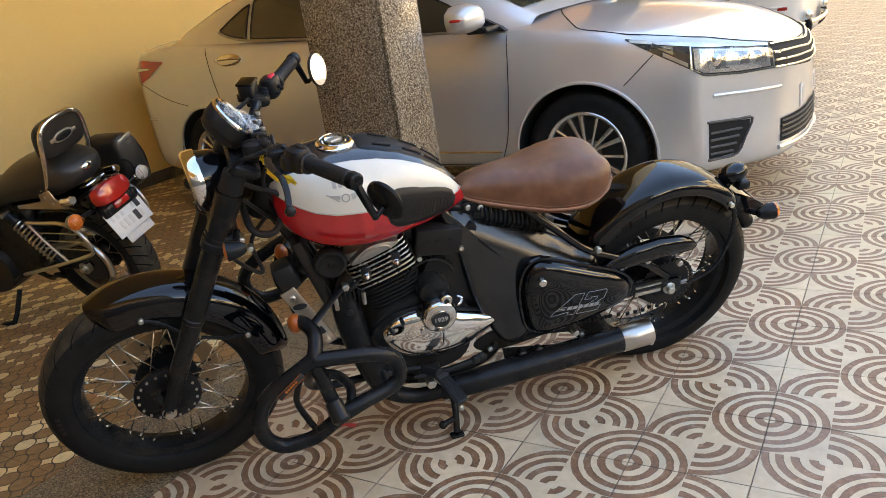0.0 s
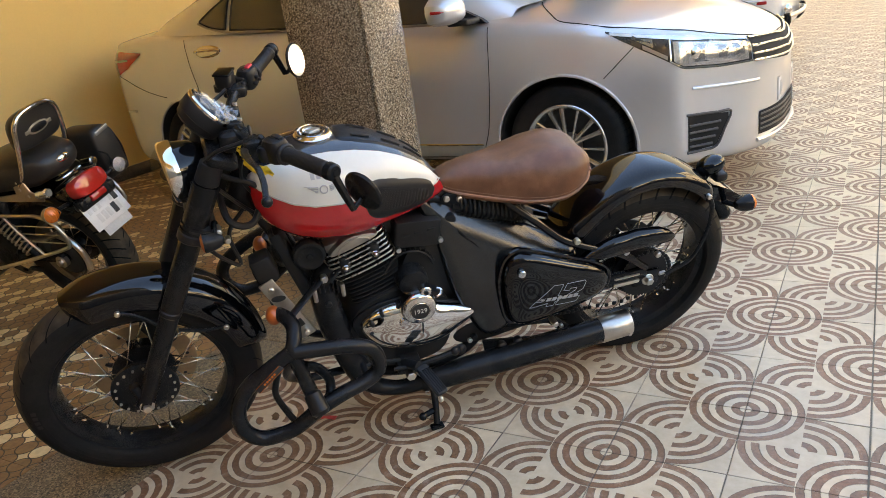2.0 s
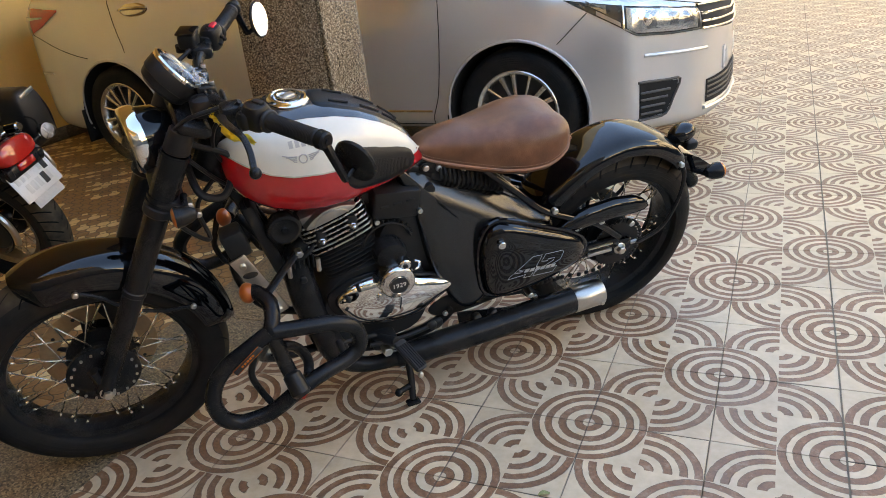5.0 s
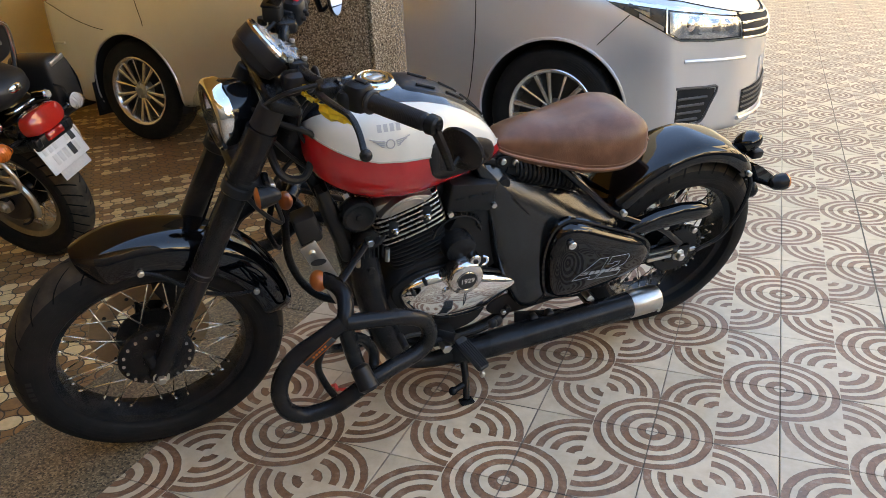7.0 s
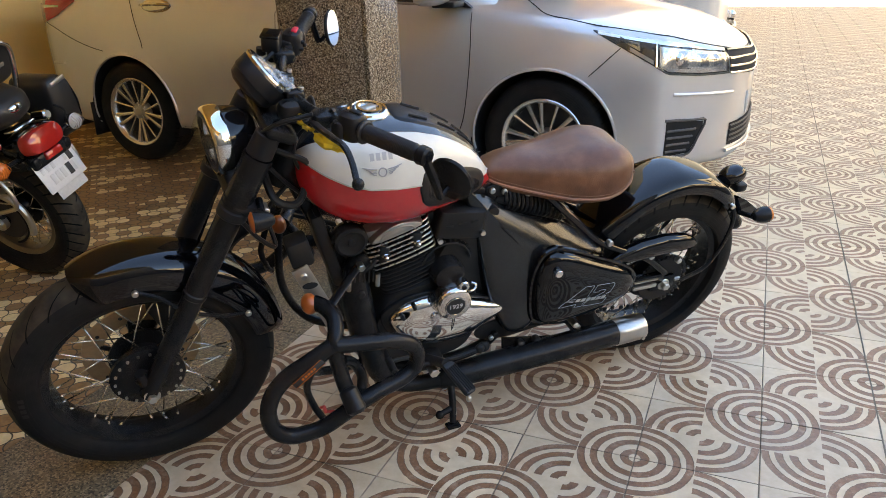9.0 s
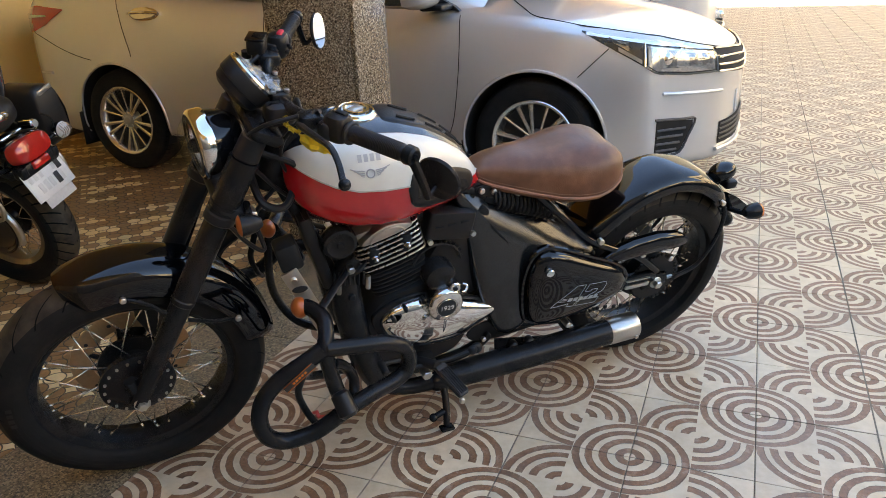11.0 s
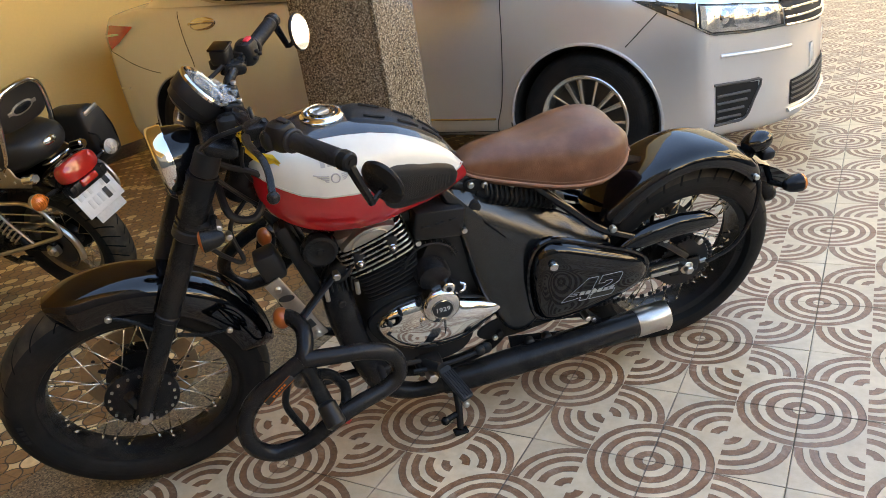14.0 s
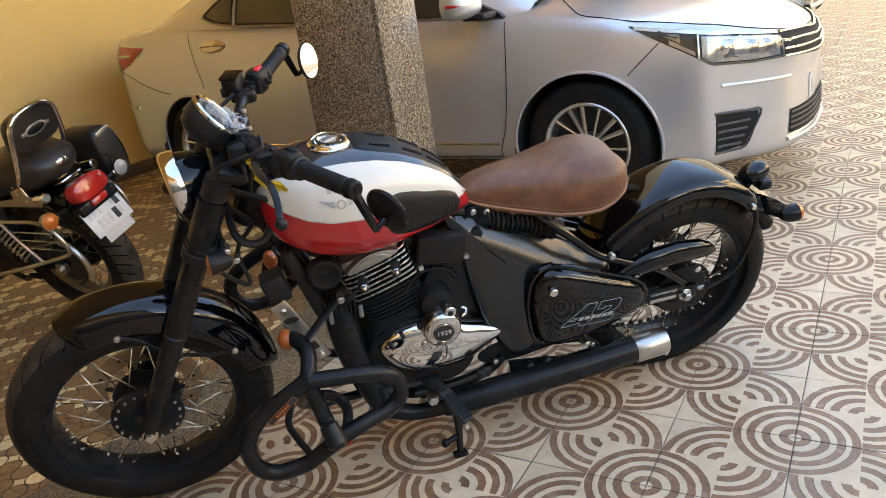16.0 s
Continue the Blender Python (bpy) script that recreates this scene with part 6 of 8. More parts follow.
# ---- frame, engine and rear of the bobber ----
for s in (1, -1):
    bm = bmesh.new()
    tube(bm, [(1.115, s * 0.018, 0.83), (1.052, s * 0.028, 0.68), (0.98, s * 0.036, 0.50), (0.905, s * 0.045, 0.29), (0.88, s * 0.055, 0.215), (0.82, s * 0.065, 0.175), (0.70, s * 0.075, 0.17), (0.58, s * 0.075, 0.20), (0.50, s * 0.075, 0.30)], 0.0165, seg=12, sub=6)
    part("frame_tube", bm, black_satin, bike)
    bm = bmesh.new()
    tube(bm, [(1.08, s * 0.02, 0.90), (1.02, s * 0.045, 0.79), (0.92, s * 0.055, 0.735), (0.76, s * 0.05, 0.725), (0.62, s * 0.035, 0.705), (0.54, s * 0.045, 0.60), (0.49, s * 0.055, 0.42), (0.48, s * 0.06, 0.30)], 0.015, seg=12, sub=6)
    part("frame_tube", bm, black_satin, bike)
    # curved rear rail over the swinging arm
    bm = bmesh.new()
    tube(bm, [(0.455, s * 0.070, 0.690), (0.42, s * 0.080, 0.655), (0.362, s * 0.096, 0.602), (0.288, s * 0.105, 0.532), (0.20, s * 0.108, 0.482), (0.10, s * 0.108, 0.435), (0.01, s * 0.106, 0.36)], 0.0115, seg=10, sub=6)
    part("rear_rail", bm, black_gloss, bike)
    bm = bmesh.new()
    box(bm, (0, 0, 0), (0.46, 0.026, 0.042), Matrix.Translation(V(0.228, s * 0.092, 0.324)) @ Matrix.Rotation(radians(2.5), 4, "Y"), bev=0.008)
    box(bm, (0, 0, 0), (0.09, 0.012, 0.05), Matrix.Translation(V(0.0, s * 0.096, 0.313)), bev=0.005)
    arm = part("swinging_arm", bm, black_satin, bike)
    bm = bmesh.new()
    cyl(bm, (-0.005, s * 0.092, 0.307), (-0.005, s * 0.104, 0.307), 0.02, seg=20, bev=0.002)
    nut = part("axle_washer", bm, steel, bike)
    bm = bmesh.new()
    cyl(bm, (-0.005, s * 0.102, 0.307), (-0.005, s * 0.120, 0.307), 0.0135, seg=6, bev=0.003)
    part("axle_nut", bm, steel, nut)
    bm = bmesh.new()
    cyl(bm, (-0.048, s * 0.095, 0.312), (-0.068, s * 0.095, 0.314), 0.006, seg=8)
    part("adjuster_bolt", bm, steel, nut)
    bm = bmesh.new()
    box(bm, (0.070, s * 0.106, 0.317), (0.085, 0.008, 0.014), bev=0.003)
    box(bm, (0.070, s * 0.106, 0.340), (0.085, 0.008, 0.006), bev=0.002)
    part("chain_adjuster", bm, steel, arm)
    for bx, bz in ((0.247, 0.521), (0.086, 0.442), (-0.022, 0.405)):
        bm = bmesh.new()
        cyl(bm, (bx, s * 0.106, bz), (bx, s * 0.122, bz), 0.0095, seg=12, bev=0.002)
        part("frame_bolt", bm, steel, bike)
# chain guard, name strip and chain
bm = bmesh.new()
rows = []
for x, z, h, w in ((0.235, 0.436, 0.012, 0.020), (0.20, 0.452, 0.026, 0.026), (0.13, 0.467, 0.034, 0.030), (0.05, 0.474, 0.035, 0.031), (-0.02, 0.470, 0.030, 0.029), (-0.055, 0.462, 0.020, 0.022), (-0.072, 0.456, 0.008, 0.010)):
    rows.append([V(x, 0.108 + w * math.cos(a) * 0.8, z + h * math.sin(a)) for a in (2 * math.pi * i / 16 for i in range(16))])
loft(bm, rows)
part("chain_guard", bm, black_gloss, bike, "long gloss black chain guard")
bm = bmesh.new()
box(bm, (0, 0, 0), (0.105, 0.004, 0.022), Matrix.Translation(V(0.168, 0.1245, 0.446)) @ Matrix.Rotation(radians(26), 4, "Y"), bev=0.002)
strip = part("name_strip", bm, black_plastic, bike)
bm = bmesh.new()
for k in range(6):
    box(bm, (-0.036 + 0.0145 * k, 0.0026, 0), (0.010, 0.001, 0.010), Matrix.Translation(V(0.168, 0.1245, 0.446)) @ Matrix.Rotation(radians(26), 4, "Y"), bev=0.0004)
tagged(part("strip_bars", bm, logo_grey, strip), kind="stuff")
bm = bmesh.new()
box(bm, (0, 0, 0), (0.0125, 0.008, 0.013), bev=0.003)
link_a = part("chain_link", bm, black_matt, bike)
link_a.matrix_basis = Matrix.Translation(V(0.02, 0.086, 0.235))
pts = smooth_path([V(0.02, 0.086, 0.235), V(0.15, 0.086, 0.236), V(0.30, 0.086, 0.252), V(0.47, 0.086, 0.282)], 10)
acc, prev = 0.0, pts[0]
for p in pts[1:]:
    acc += (p - prev).length
    prev = p
    if acc > 0.0145:
        acc = 0
        ob = new("chain_link", link_a.data)
        ob.parent = bike
        ob.matrix_basis = Matrix.Translation(p + V(0, random.choice((-0.003, 0.003)), 0)) @ Matrix.Rotation(-0.09, 4, "Y")
for k in range(17):
    a = math.pi * (1.42 - 0.92 * k / 16)
    ob = new("chain_link", link_a.data)
    ob.parent = bike
    ob.matrix_basis = Matrix.Translation(V(-0.004 + 0.083 * math.cos(a), 0.086, 0.317 + 0.083 * math.sin(a))) @ Matrix.Rotation(-a + math.pi / 2, 4, "Y")
bm = bmesh.new()
prof = []
for i in range(84):
    a = 2 * math.pi * i / 84
    r = 0.081 if i % 2 else 0.075
    prof.append((r * math.cos(a), r * math.sin(a) + 0.317))
plate(bm, prof, 0.082, 0.089, bev=0.01)
part("sprocket", bm, black_matt, bike)

# rear mudguard, its stay and the tail
bm = bmesh.new()
fender_skin(bm, RW, lambda f: lerp_table([(1.0, 0.336), (0.85, 0.356), (0.7, 0.370), (0.55, 0.375), (0.4, 0.370), (0.25, 0.361), (0.0, 0.350)], f)[0], 32, 137, 50, 0.092, lip=0.036)
part("rear_mudguard", bm, black_gloss, bike, "gloss black rear mudguard", sharp=60)
bm = bmesh.new()
fender_skin(bm, RW, lambda f: 0.338, 12, 60, 20, 0.075)
part("inner_mudguard", bm, black_plastic, bike)
for s in (1, -1):
    bm = bmesh.new()
    tube(bm, [(-0.186, s * 0.086, 0.560), (-0.196, s * 0.104, 0.52), (-0.185, s * 0.110, 0.44), (-0.14, s * 0.112, 0.355), (-0.06, s * 0.110, 0.318)], [0.008, 0.0075, 0.0065, 0.0065, 0.0065], seg=8, sub=6)
    part("mudguard_stay", bm, black_satin, bike)
    bm = bmesh.new()
    cyl(bm, (-0.186, s * 0.084, 0.556), (-0.186, s * 0.102, 0.556), 0.008, seg=12, bev=0.002)
    part("stay_bolt", bm, steel, bike)
bm = bmesh.new()
loft(bm, [[V(x, y, z) for y, z in ((-0.034, z0), (0.034, z0), (0.038, z0 + h), (-0.038, z0 + h))] for x, z0, h in ((-0.20, 0.505, 0.060), (-0.25, 0.495, 0.055), (-0.30, 0.474, 0.050), (-0.355, 0.462, 0.022))])
tail = part("tail_bracket", bm, black_gloss, bike)
bm = bmesh.new()
cyl(bm, (-0.218, 0, 0.55), (-0.238, 0, 0.585), 0.014, seg=12)
ball(bm, V(0, 0, 0), (0.046, 0.033, 0.029), Matrix.Translation(V(-0.246, 0, 0.602)) @ Matrix.Rotation(radians(14), 4, "Y"), 20, 12)
tl = part("tail_lamp", bm, black_gloss, bike, "egg-shaped smoked tail lamp")
bm = bmesh.new()
box(bm, (-0.272, 0.010, 0.566), (0.040, 0.044, 0.026), bev=0.006)
part("lamp_foot", bm, black_plastic, bike)
for s in (1, -1):
    bm = bmesh.new()
    cyl(bm, (-0.290, s * 0.03, 0.478), (-0.305, s * 0.085, 0.490), 0.008, seg=10)
    IM = Matrix.Translation(V(-0.318, s * 0.103, 0.509)) @ Matrix.Rotation(radians(-90), 4, "Y")
    lathe(bm, [(0.0, -0.044), (0.012, -0.040), (0.021, -0.026), (0.0255, -0.006), (0.026, 0.008), (0.0, 0.008)], IM, 24)
    ind = part("rear_indicator", bm, black_satin, bike)
    bm = bmesh.new()
    lathe(bm, [(0.0, 0.026), (0.016, 0.023), (0.0245, 0.015), (0.026, 0.006), (0.0, 0.005)], IM, 24)
    part("indicator_lens", bm, amber, ind)
bm = bmesh.new()
tube(bm, [(-0.262, 0.0, 0.490), (-0.285, 0.004, 0.458), (-0.305, 0.008, 0.430)], [0.020, 0.022, 0.024], seg=14, sub=4)
ball(bm, (-0.310, 0.008, 0.424), (0.026, 0.026, 0.026))
part("plate_holder", bm, black_satin, bike)

# side covers
def side_cover(pts, y0, y1, mat, nm, label="", sub=4, power=0.5, steps=6):
    o = round_outline(pts, sub)
    for s in (1, -1):
        bm = bmesh.new()
        dome(bm, o, s * y0, s * y1, steps=steps, edge=0.02, power=power)
        yield s, part(nm, bm, mat, bike, label, sharp=50)


UPPER = [(0.690, 0.735), (0.655, 0.750), (0.62, 0.738), (0.53, 0.680), (0.43, 0.614), (0.33, 0.543), (0.235, 0.492), (0.28, 0.450), (0.40, 0.38), (0.47, 0.27), (0.535, 0.265), (0.59, 0.36), (0.625, 0.46), (0.655, 0.60)]
covers = {}
# the upper edge is rolled into a narrow facet; the other edges turn over a small radius
ROLL = ((0.0, 0.046), (0.006, 0.070), (0.020, 0.086), (0.036, 0.102), (0.052, 0.118), (0.066, 0.130))
TURN = ((0.0, 0.085), (0.003, 0.105), (0.006, 0.117), (0.012, 0.124), (0.022, 0.128), (0.036, 0.131))
outline = round_outline(UPPER, 5)
mid_x, mid_z = 0.50, 0.53
for s in (1, -1):
    rings = [[V(x, s * 0.045, z) for x, z in outline]]
    for (ra, ya), (ta, tb) in zip(ROLL, TURN):
        ring = []
        for x, z in outline:
            d = ((0.738 - z) * 0.395 - (0.63 - x) * 0.246) / 0.465
            w = min(1.0, max(0.0, 1 - (d - 0.004) / 0.03)) * min(1.0, max(0.0, (0.70 - x) / 0.05))
            to_mid = V(mid_x - x, 0, mid_z - z).normalized()
            inward = (V(-0.02, 0, -1.0) * w + to_mid * (1 - w)) * (ra * w + ta * (1 - w))
            y = ya * w + tb * (1 - w) - 0.20 * max(0.0, z - 0.44)
            ring.append(V(x + inward.x, s * y, z + inward.z))
        rings.append(ring)
    last = rings[-1]
    for f in (0.6, 0.25):
        rings.append([V(mid_x + (p.x - mid_x) * f, s * (0.132 - 0.20 * max(0.0, mid_z + (p.z - mid_z) * f - 0.44)), mid_z + (p.z - mid_z) * f) for p in last])
    bm = bmesh.new()
    loft(bm, rings)
    covers[s] = part("side_cover", bm, black_side, bike, "satin black triangular side cover", sharp=60)
LOWER = [(0.485, 0.44), (0.473, 0.516), (0.440, 0.545), (0.395, 0.538), (0.295, 0.492), (0.205, 0.448), (0.162, 0.412), (0.156, 0.378), (0.176, 0.346), (0.25, 0.318), (0.34, 0.300), (0.43, 0.298), (0.468, 0.332)]
boxes = {}
for s, ob in side_cover(LOWER, 0.130, 0.178, black_gloss, "box_cover", "gloss black tapered box cover with a key lock", power=0.28, steps=8):
    boxes[s] = ob
    bm = bmesh.new()
    o = round_outline(LOWER, 5)
    tube(bm, [V(x, s * 0.134, z) for x, z in shrink(o, 1.035)], 0.0075, seg=8, sub=1, closed=True)
    part("cover_bead", bm, black_gloss, ob)
    bm = bmesh.new()
    cyl(bm, (0.440, s * 0.168, 0.502), (0.440, s * 0.183, 0.502), 0.0115, seg=18, bev=0.002)
    part("key_lock", bm, polished, ob)
    bm = bmesh.new()
    cyl(bm, (0.604, s * 0.060, 0.660), (0.604, s * 0.0785, 0.660), 0.015, seg=20)
    part("cover_plug", bm, black_matt, covers[s])
# slanting model mark in pale outline
from mathutils.bvhtree import BVHTree
cover_tree = BVHTree.FromPolygons([v.co for v in boxes[1].data.vertices], [tuple(f.vertices) for f in boxes[1].data.polygons])


def on_cover(a, b, lift=0.0004):
    """A point of the mark: a along its base line, b up its slant, laid on the box cover."""
    x, z = 0.415 - 0.160 * a - 0.031 * b, 0.371 - 0.016 * a + 0.068 * b
    hit = cover_tree.ray_cast(V(x, 0.4, z), V(0, -1, 0))[0]
    return V(x, (hit.y if hit else 0.17) + lift, z)


def along(pts, n=6):
    """The closed outline with points between its corners, so that it follows the bulge."""
    return [((1 - i / n) * p[0] + i / n * q[0], (1 - i / n) * p[1] + i / n * q[1]) for p, q in zip(pts, pts[1:] + pts[:1]) for i in range(n)]


mark = bmesh.new()
four = [(0.0, 0.0), (0.02, 0.16), (0.26, 1.0), (0.44, 1.0), (0.44, 0.46), (0.50, 0.46), (0.50, 0.20), (0.44, 0.20), (0.44, 0.0), (0.30, 0.0), (0.30, 0.16)]
two = [(0.50, 0.68), (0.51, 1.0), (0.86, 1.0), (0.90, 0.92), (0.90, 0.60), (0.66, 0.28), (0.90, 0.28), (0.90, 0.0), (0.48, 0.0), (0.48, 0.24), (0.75, 0.62), (0.75, 0.74), (0.62, 0.74), (0.62, 0.66)]
for o in (four, two):
    tube(mark, [on_cover(x, z) for x, z in along(o)], 0.0007, seg=5, sub=1, closed=True)
part("model_mark", mark, pale_line, boxes[1], "slanting pale outline mark")
bm = bmesh.new()
for k in range(6):
    a = 0.24 + 0.105 * k
    sheet(bm, [[on_cover(a + 0.085 * i / 2, 0.27 + 0.17 * j, 0.0012) for i in range(3)] for j in range(2)])
for j in range(3):
    sheet(bm, [[on_cover(0.06 + 0.03 * j + (0.14 - 0.02 * j) * i / 2, 0.27 + 0.065 * j + dz, 0.0012) for i in range(3)] for dz in (0, 0.03)])
tagged(part("mark_bars", bm, pale_line, boxes[1]), kind="stuff")

# engine
CYL = Matrix.Translation(V(0.808, 0, 0.451)) @ Matrix.Rotation(radians(17), 4, "Y")


def fin_ring(hx, hy, t, k=0.03):
    return round_outline([(hx, -hy + k), (hx, hy - k), (hx - k, hy), (-hx + k, hy), (-hx, hy - k), (-hx, -hy + k), (-hx + k, -hy), (hx - k, -hy)], 3)


def fin_plate(bm, hx, hy, z, t):
    o = fin_ring(hx, hy, t)
    loft(bm, [[CYL @ V(x, y, z + d) for x, y in shrink(o, f)] for f, d in ((0.97, -t), (1.0, -t * 0.5), (1.0, t * 0.5), (0.97, t))])


bm = bmesh.new()
o = round_outline([(0.64, 0.44), (0.62, 0.32), (0.66, 0.235), (0.76, 0.215), (0.86, 0.235), (0.925, 0.31), (0.92, 0.41), (0.87, 0.475), (0.74, 0.50)], 4)
plate(bm, o, -0.105, 0.105, bev=0.06)
part("crankcase", bm, black_matt, bike)
bm = bmesh.new()
plate(bm, round_outline([(0.76, 0.44), (0.64, 0.40), (0.585, 0.44), (0.575, 0.52), (0.60, 0.60), (0.66, 0.625), (0.73, 0.60), (0.765, 0.52)], 4), -0.085, 0.085, bev=0.06)
part("gearbox", bm, black_matt, bike)
bm = bmesh.new()
loft(bm, [[CYL @ V(x, y, z) for x, y in fin_ring(0.066, 0.078, 0)] for z in (-0.02, 0.235)])
part("cylinder", bm, black_matt, bike)
for k in range(9):
    bm = bmesh.new()
    fin_plate(bm, 0.082, 0.094, 0.015 + 0.0125 * k, 0.0022)
    part("cylinder_fin", bm, black_matt, bike)
for k in range(7):
    bm = bmesh.new()
    fin_plate(bm, 0.090, 0.100, 0.135 + 0.0145 * k, 0.0024)
    fin = part("head_fin", bm, black_satin, bike)
    bm = bmesh.new()
    oo = fin_ring(0.090, 0.100, 0)
    loft(bm, [[CYL @ V(x, y, 0.135 + 0.0145 * k + d) for x, y in shrink(oo, f)] for f, d in ((1.004, -0.0021), (1.010, -0.0012), (1.010, 0.0012), (1.004, 0.0021))])
    part("fin_edge", bm, fin_edge, fin, "machined bright fin edge")
bm = bmesh.new()
o = fin_ring(0.088, 0.098, 0)
loft(bm, [[CYL @ V(x, y, z) for x, y in shrink(o, f)] for f, z in ((0.9, 0.218), (0.9, 0.236), (0.88, 0.244), (0.80, 0.249))])
head = part("head_cover", bm, satin_alloy, bike, "satin alloy cam cover")
for s in (1, -1):
    bm = bmesh.new()
    o = round_outline([(-0.068, 0.220), (-0.048, 0.239), (0.0, 0.251), (0.048, 0.239), (0.068, 0.220), (0.0, 0.216)], 4)
    loft(bm, [[CYL @ V(x, s * y, z) for x, z in shrink(o, f)] for f, y in ((1.0, 0.06), (1.0, 0.098), (0.93, 0.106), (0.80, 0.108))])
    part("cam_end_cover", bm, satin_alloy, head)
    bm = bmesh.new()
    tube(bm, [CYL @ V(0.044 * math.cos(g), s * 0.108, 0.219 + 0.024 * math.sin(g)) for g in (math.pi * i / 14 for i in range(15))], 0.0028, seg=6, sub=1)
    part("cover_rib", bm, satin_alloy, head)
    for dx, dz in ((-0.040, 0.175), (0.045, 0.175)):
        bm = bmesh.new()
        c = CYL @ V(dx, s * 0.098, dz)
        box(bm, c - V(0, s * 0.004, 0), (0.028, 0.02, 0.05), Matrix(), bev=0.006)
        part("stud_boss", bm, black_matt, head)
        bm = bmesh.new()
        cyl(bm, c, c + V(0, s * 0.016, 0), 0.0095, seg=6, bev=0.002)
        ball(bm, c + V(0, s * 0.016, 0), (0.0075, 0.010, 0.0075), None, 12, 8)
        part("dome_nut", bm, polished, head)
# left and right engine covers
COVER = [(0.902, 0.418), (0.890, 0.368), (0.860, 0.332), (0.81, 0.307), (0.74, 0.298), (0.675, 0.305), (0.622, 0.336), (0.566, 0.378), (0.62, 0.412), (0.68, 0.434), (0.72, 0.458), (0.79, 0.466), (0.855, 0.454)]
for s in (1, -1):
    bm = bmesh.new()
    plate(bm, [(x, z) for x, z in shrink(round_outline(COVER, 4), 1.05)], s * 0.098, s * 0.114, bev=0.03)
    part("cover_flange", bm, black_satin, bike)
    bm = bmesh.new()
    dome(bm, round_outline(COVER, 5), s * 0.114, s * 0.152, steps=9, edge=0.006, power=0.42)
    cov = part("engine_cover", bm, chrome, bike, "polished teardrop engine cover", at=Matrix.Translation(V(-0.013, 0, -0.006)), sharp=50)
    bm = bmesh.new()
    lathe(bm, [(0.0, 0.172), (0.040, 0.172), (0.046, 0.168), (0.0495, 0.160), (0.0495, 0.13)], Matrix.Translation(V(0.744, 0, 0.464)) @ (AXY if s > 0 else Matrix.Diagonal((1, -1, 1, 1)) @ AXY), 36)
    rc = part("round_cover", bm, polished, cov, "round polished cover with raised numerals")
    bm = bmesh.new()
    lathe(bm, [(0.0, 0.1735), (0.029, 0.1735), (0.029, 0.171)], Matrix.Translation(V(0.744, 0, 0.462)) @ (AXY if s > 0 else Matrix.Diagonal((1, -1, 1, 1)) @ AXY), 28)
    part("badge", bm, plate_ink, rc)
    bm = bmesh.new()
    tube(bm, [V(0.744 + 0.027 * math.cos(a), s * 0.1737, 0.462 + 0.027 * math.sin(a)) for a in (2 * math.pi * i / 24 for i in range(24))], 0.0013, seg=5, sub=1, closed=True)
    part("badge_ring", bm, polished, rc)
    bm = bmesh.new()
    cyl(bm, (0.722, s * 0.14, 0.513), (0.722, s * 0.166, 0.513), 0.017, seg=20, bev=0.003)
    part("cover_boss", bm, polished, cov)
    bm = bmesh.new()
    cyl(bm, (0.722, s * 0.166, 0.513), (0.722, s * 0.1685, 0.513), 0.007, seg=6)
    part("socket_screw", bm, black_matt, cov)
    # dark screw wells round the edge
    for bx, bz, ang in ((0.872, 0.425, 0.5), (0.842, 0.452, 0.3), (0.795, 0.468, 0.1), (0.700, 0.458, -0.4)):
        bm = bmesh.new()
        WM = Matrix.Translation(V(bx, s * 0.134, bz)) @ Matrix.Rotation(ang, 4, "Y")
        box(bm, (0, 0, 0.004), (0.010, 0.022, 0.019), WM, bev=0.004)
        part("screw_well", bm, black_matt, cov)
    bm = bmesh.new()
    cyl(bm, (0.787, s * 0.140, 0.418), (0.787, s * 0.155, 0.418), 0.0135, seg=20, bev=0.003)
    part("timing_plug", bm, polished, cov)
    bm = bmesh.new()
    ball(bm, V(0.785, s * 0.141, 0.342), (0.028, 0.006, 0.0105))
    part("oval_mark", bm, satin_alloy, cov)
    bm = bmesh.new()
    tube(bm, [V(0.735, s * 0.156, 0.405), V(0.737, s * 0.155, 0.375), V(0.742, s * 0.140, 0.335)], 0.0012, seg=5, sub=4)
    part("seam", bm, dark_void, cov)
    bm = bmesh.new()
    tube(bm, [V(0.685, s * 0.13, 0.465), V(0.675, s * 0.135, 0.475), V(0.672, s * 0.13, 0.486), V(0.682, s * 0.125, 0.490)], 0.0035, seg=6, sub=5)
    part("cable_hook", bm, polished, cov)
num = text_mesh("1929", 0.0195, 0.0004, Matrix.Translation(V(0.731, 0.1745, 0.456)) @ Matrix(((-1, 0, 0, 0), (0, 0, 1, 0), (0, 1, 0, 0), (0, 0, 0, 1))))
part("numerals", num, white_plate, bike, "raised numerals 1929")
# starter housing, breather, horn
bm = bmesh.new()
rows = [[V(0.732 + r * math.cos(a), y, 0.517 + r * 0.95 * math.sin(a)) for a in (2 * math.pi * i / 20 for i in range(20))] for y, r in ((0.06, 0.044), (0.115, 0.044), (0.128, 0.039), (0.133, 0.028))]
loft(bm, rows)
part("starter_housing", bm, black_satin, bike)
bm = bmesh.new()
tube(bm, [V(0.732 + 0.066 * math.cos(a), 0.095, 0.535 + 0.066 * math.sin(a)) for a in (math.pi * (0.05 + 0.9 * i / 24) for i in range(25))], 0.003, seg=6, sub=1)
for i in range(14):
    a = math.pi * (0.08 + 0.84 * i / 13)
    cyl(bm, (0.732 + 0.060 * math.cos(a), 0.09, 0.535 + 0.060 * math.sin(a)), (0.732 + 0.075 * math.cos(a), 0.09, 0.535 + 0.075 * math.sin(a)), 0.003, seg=5)
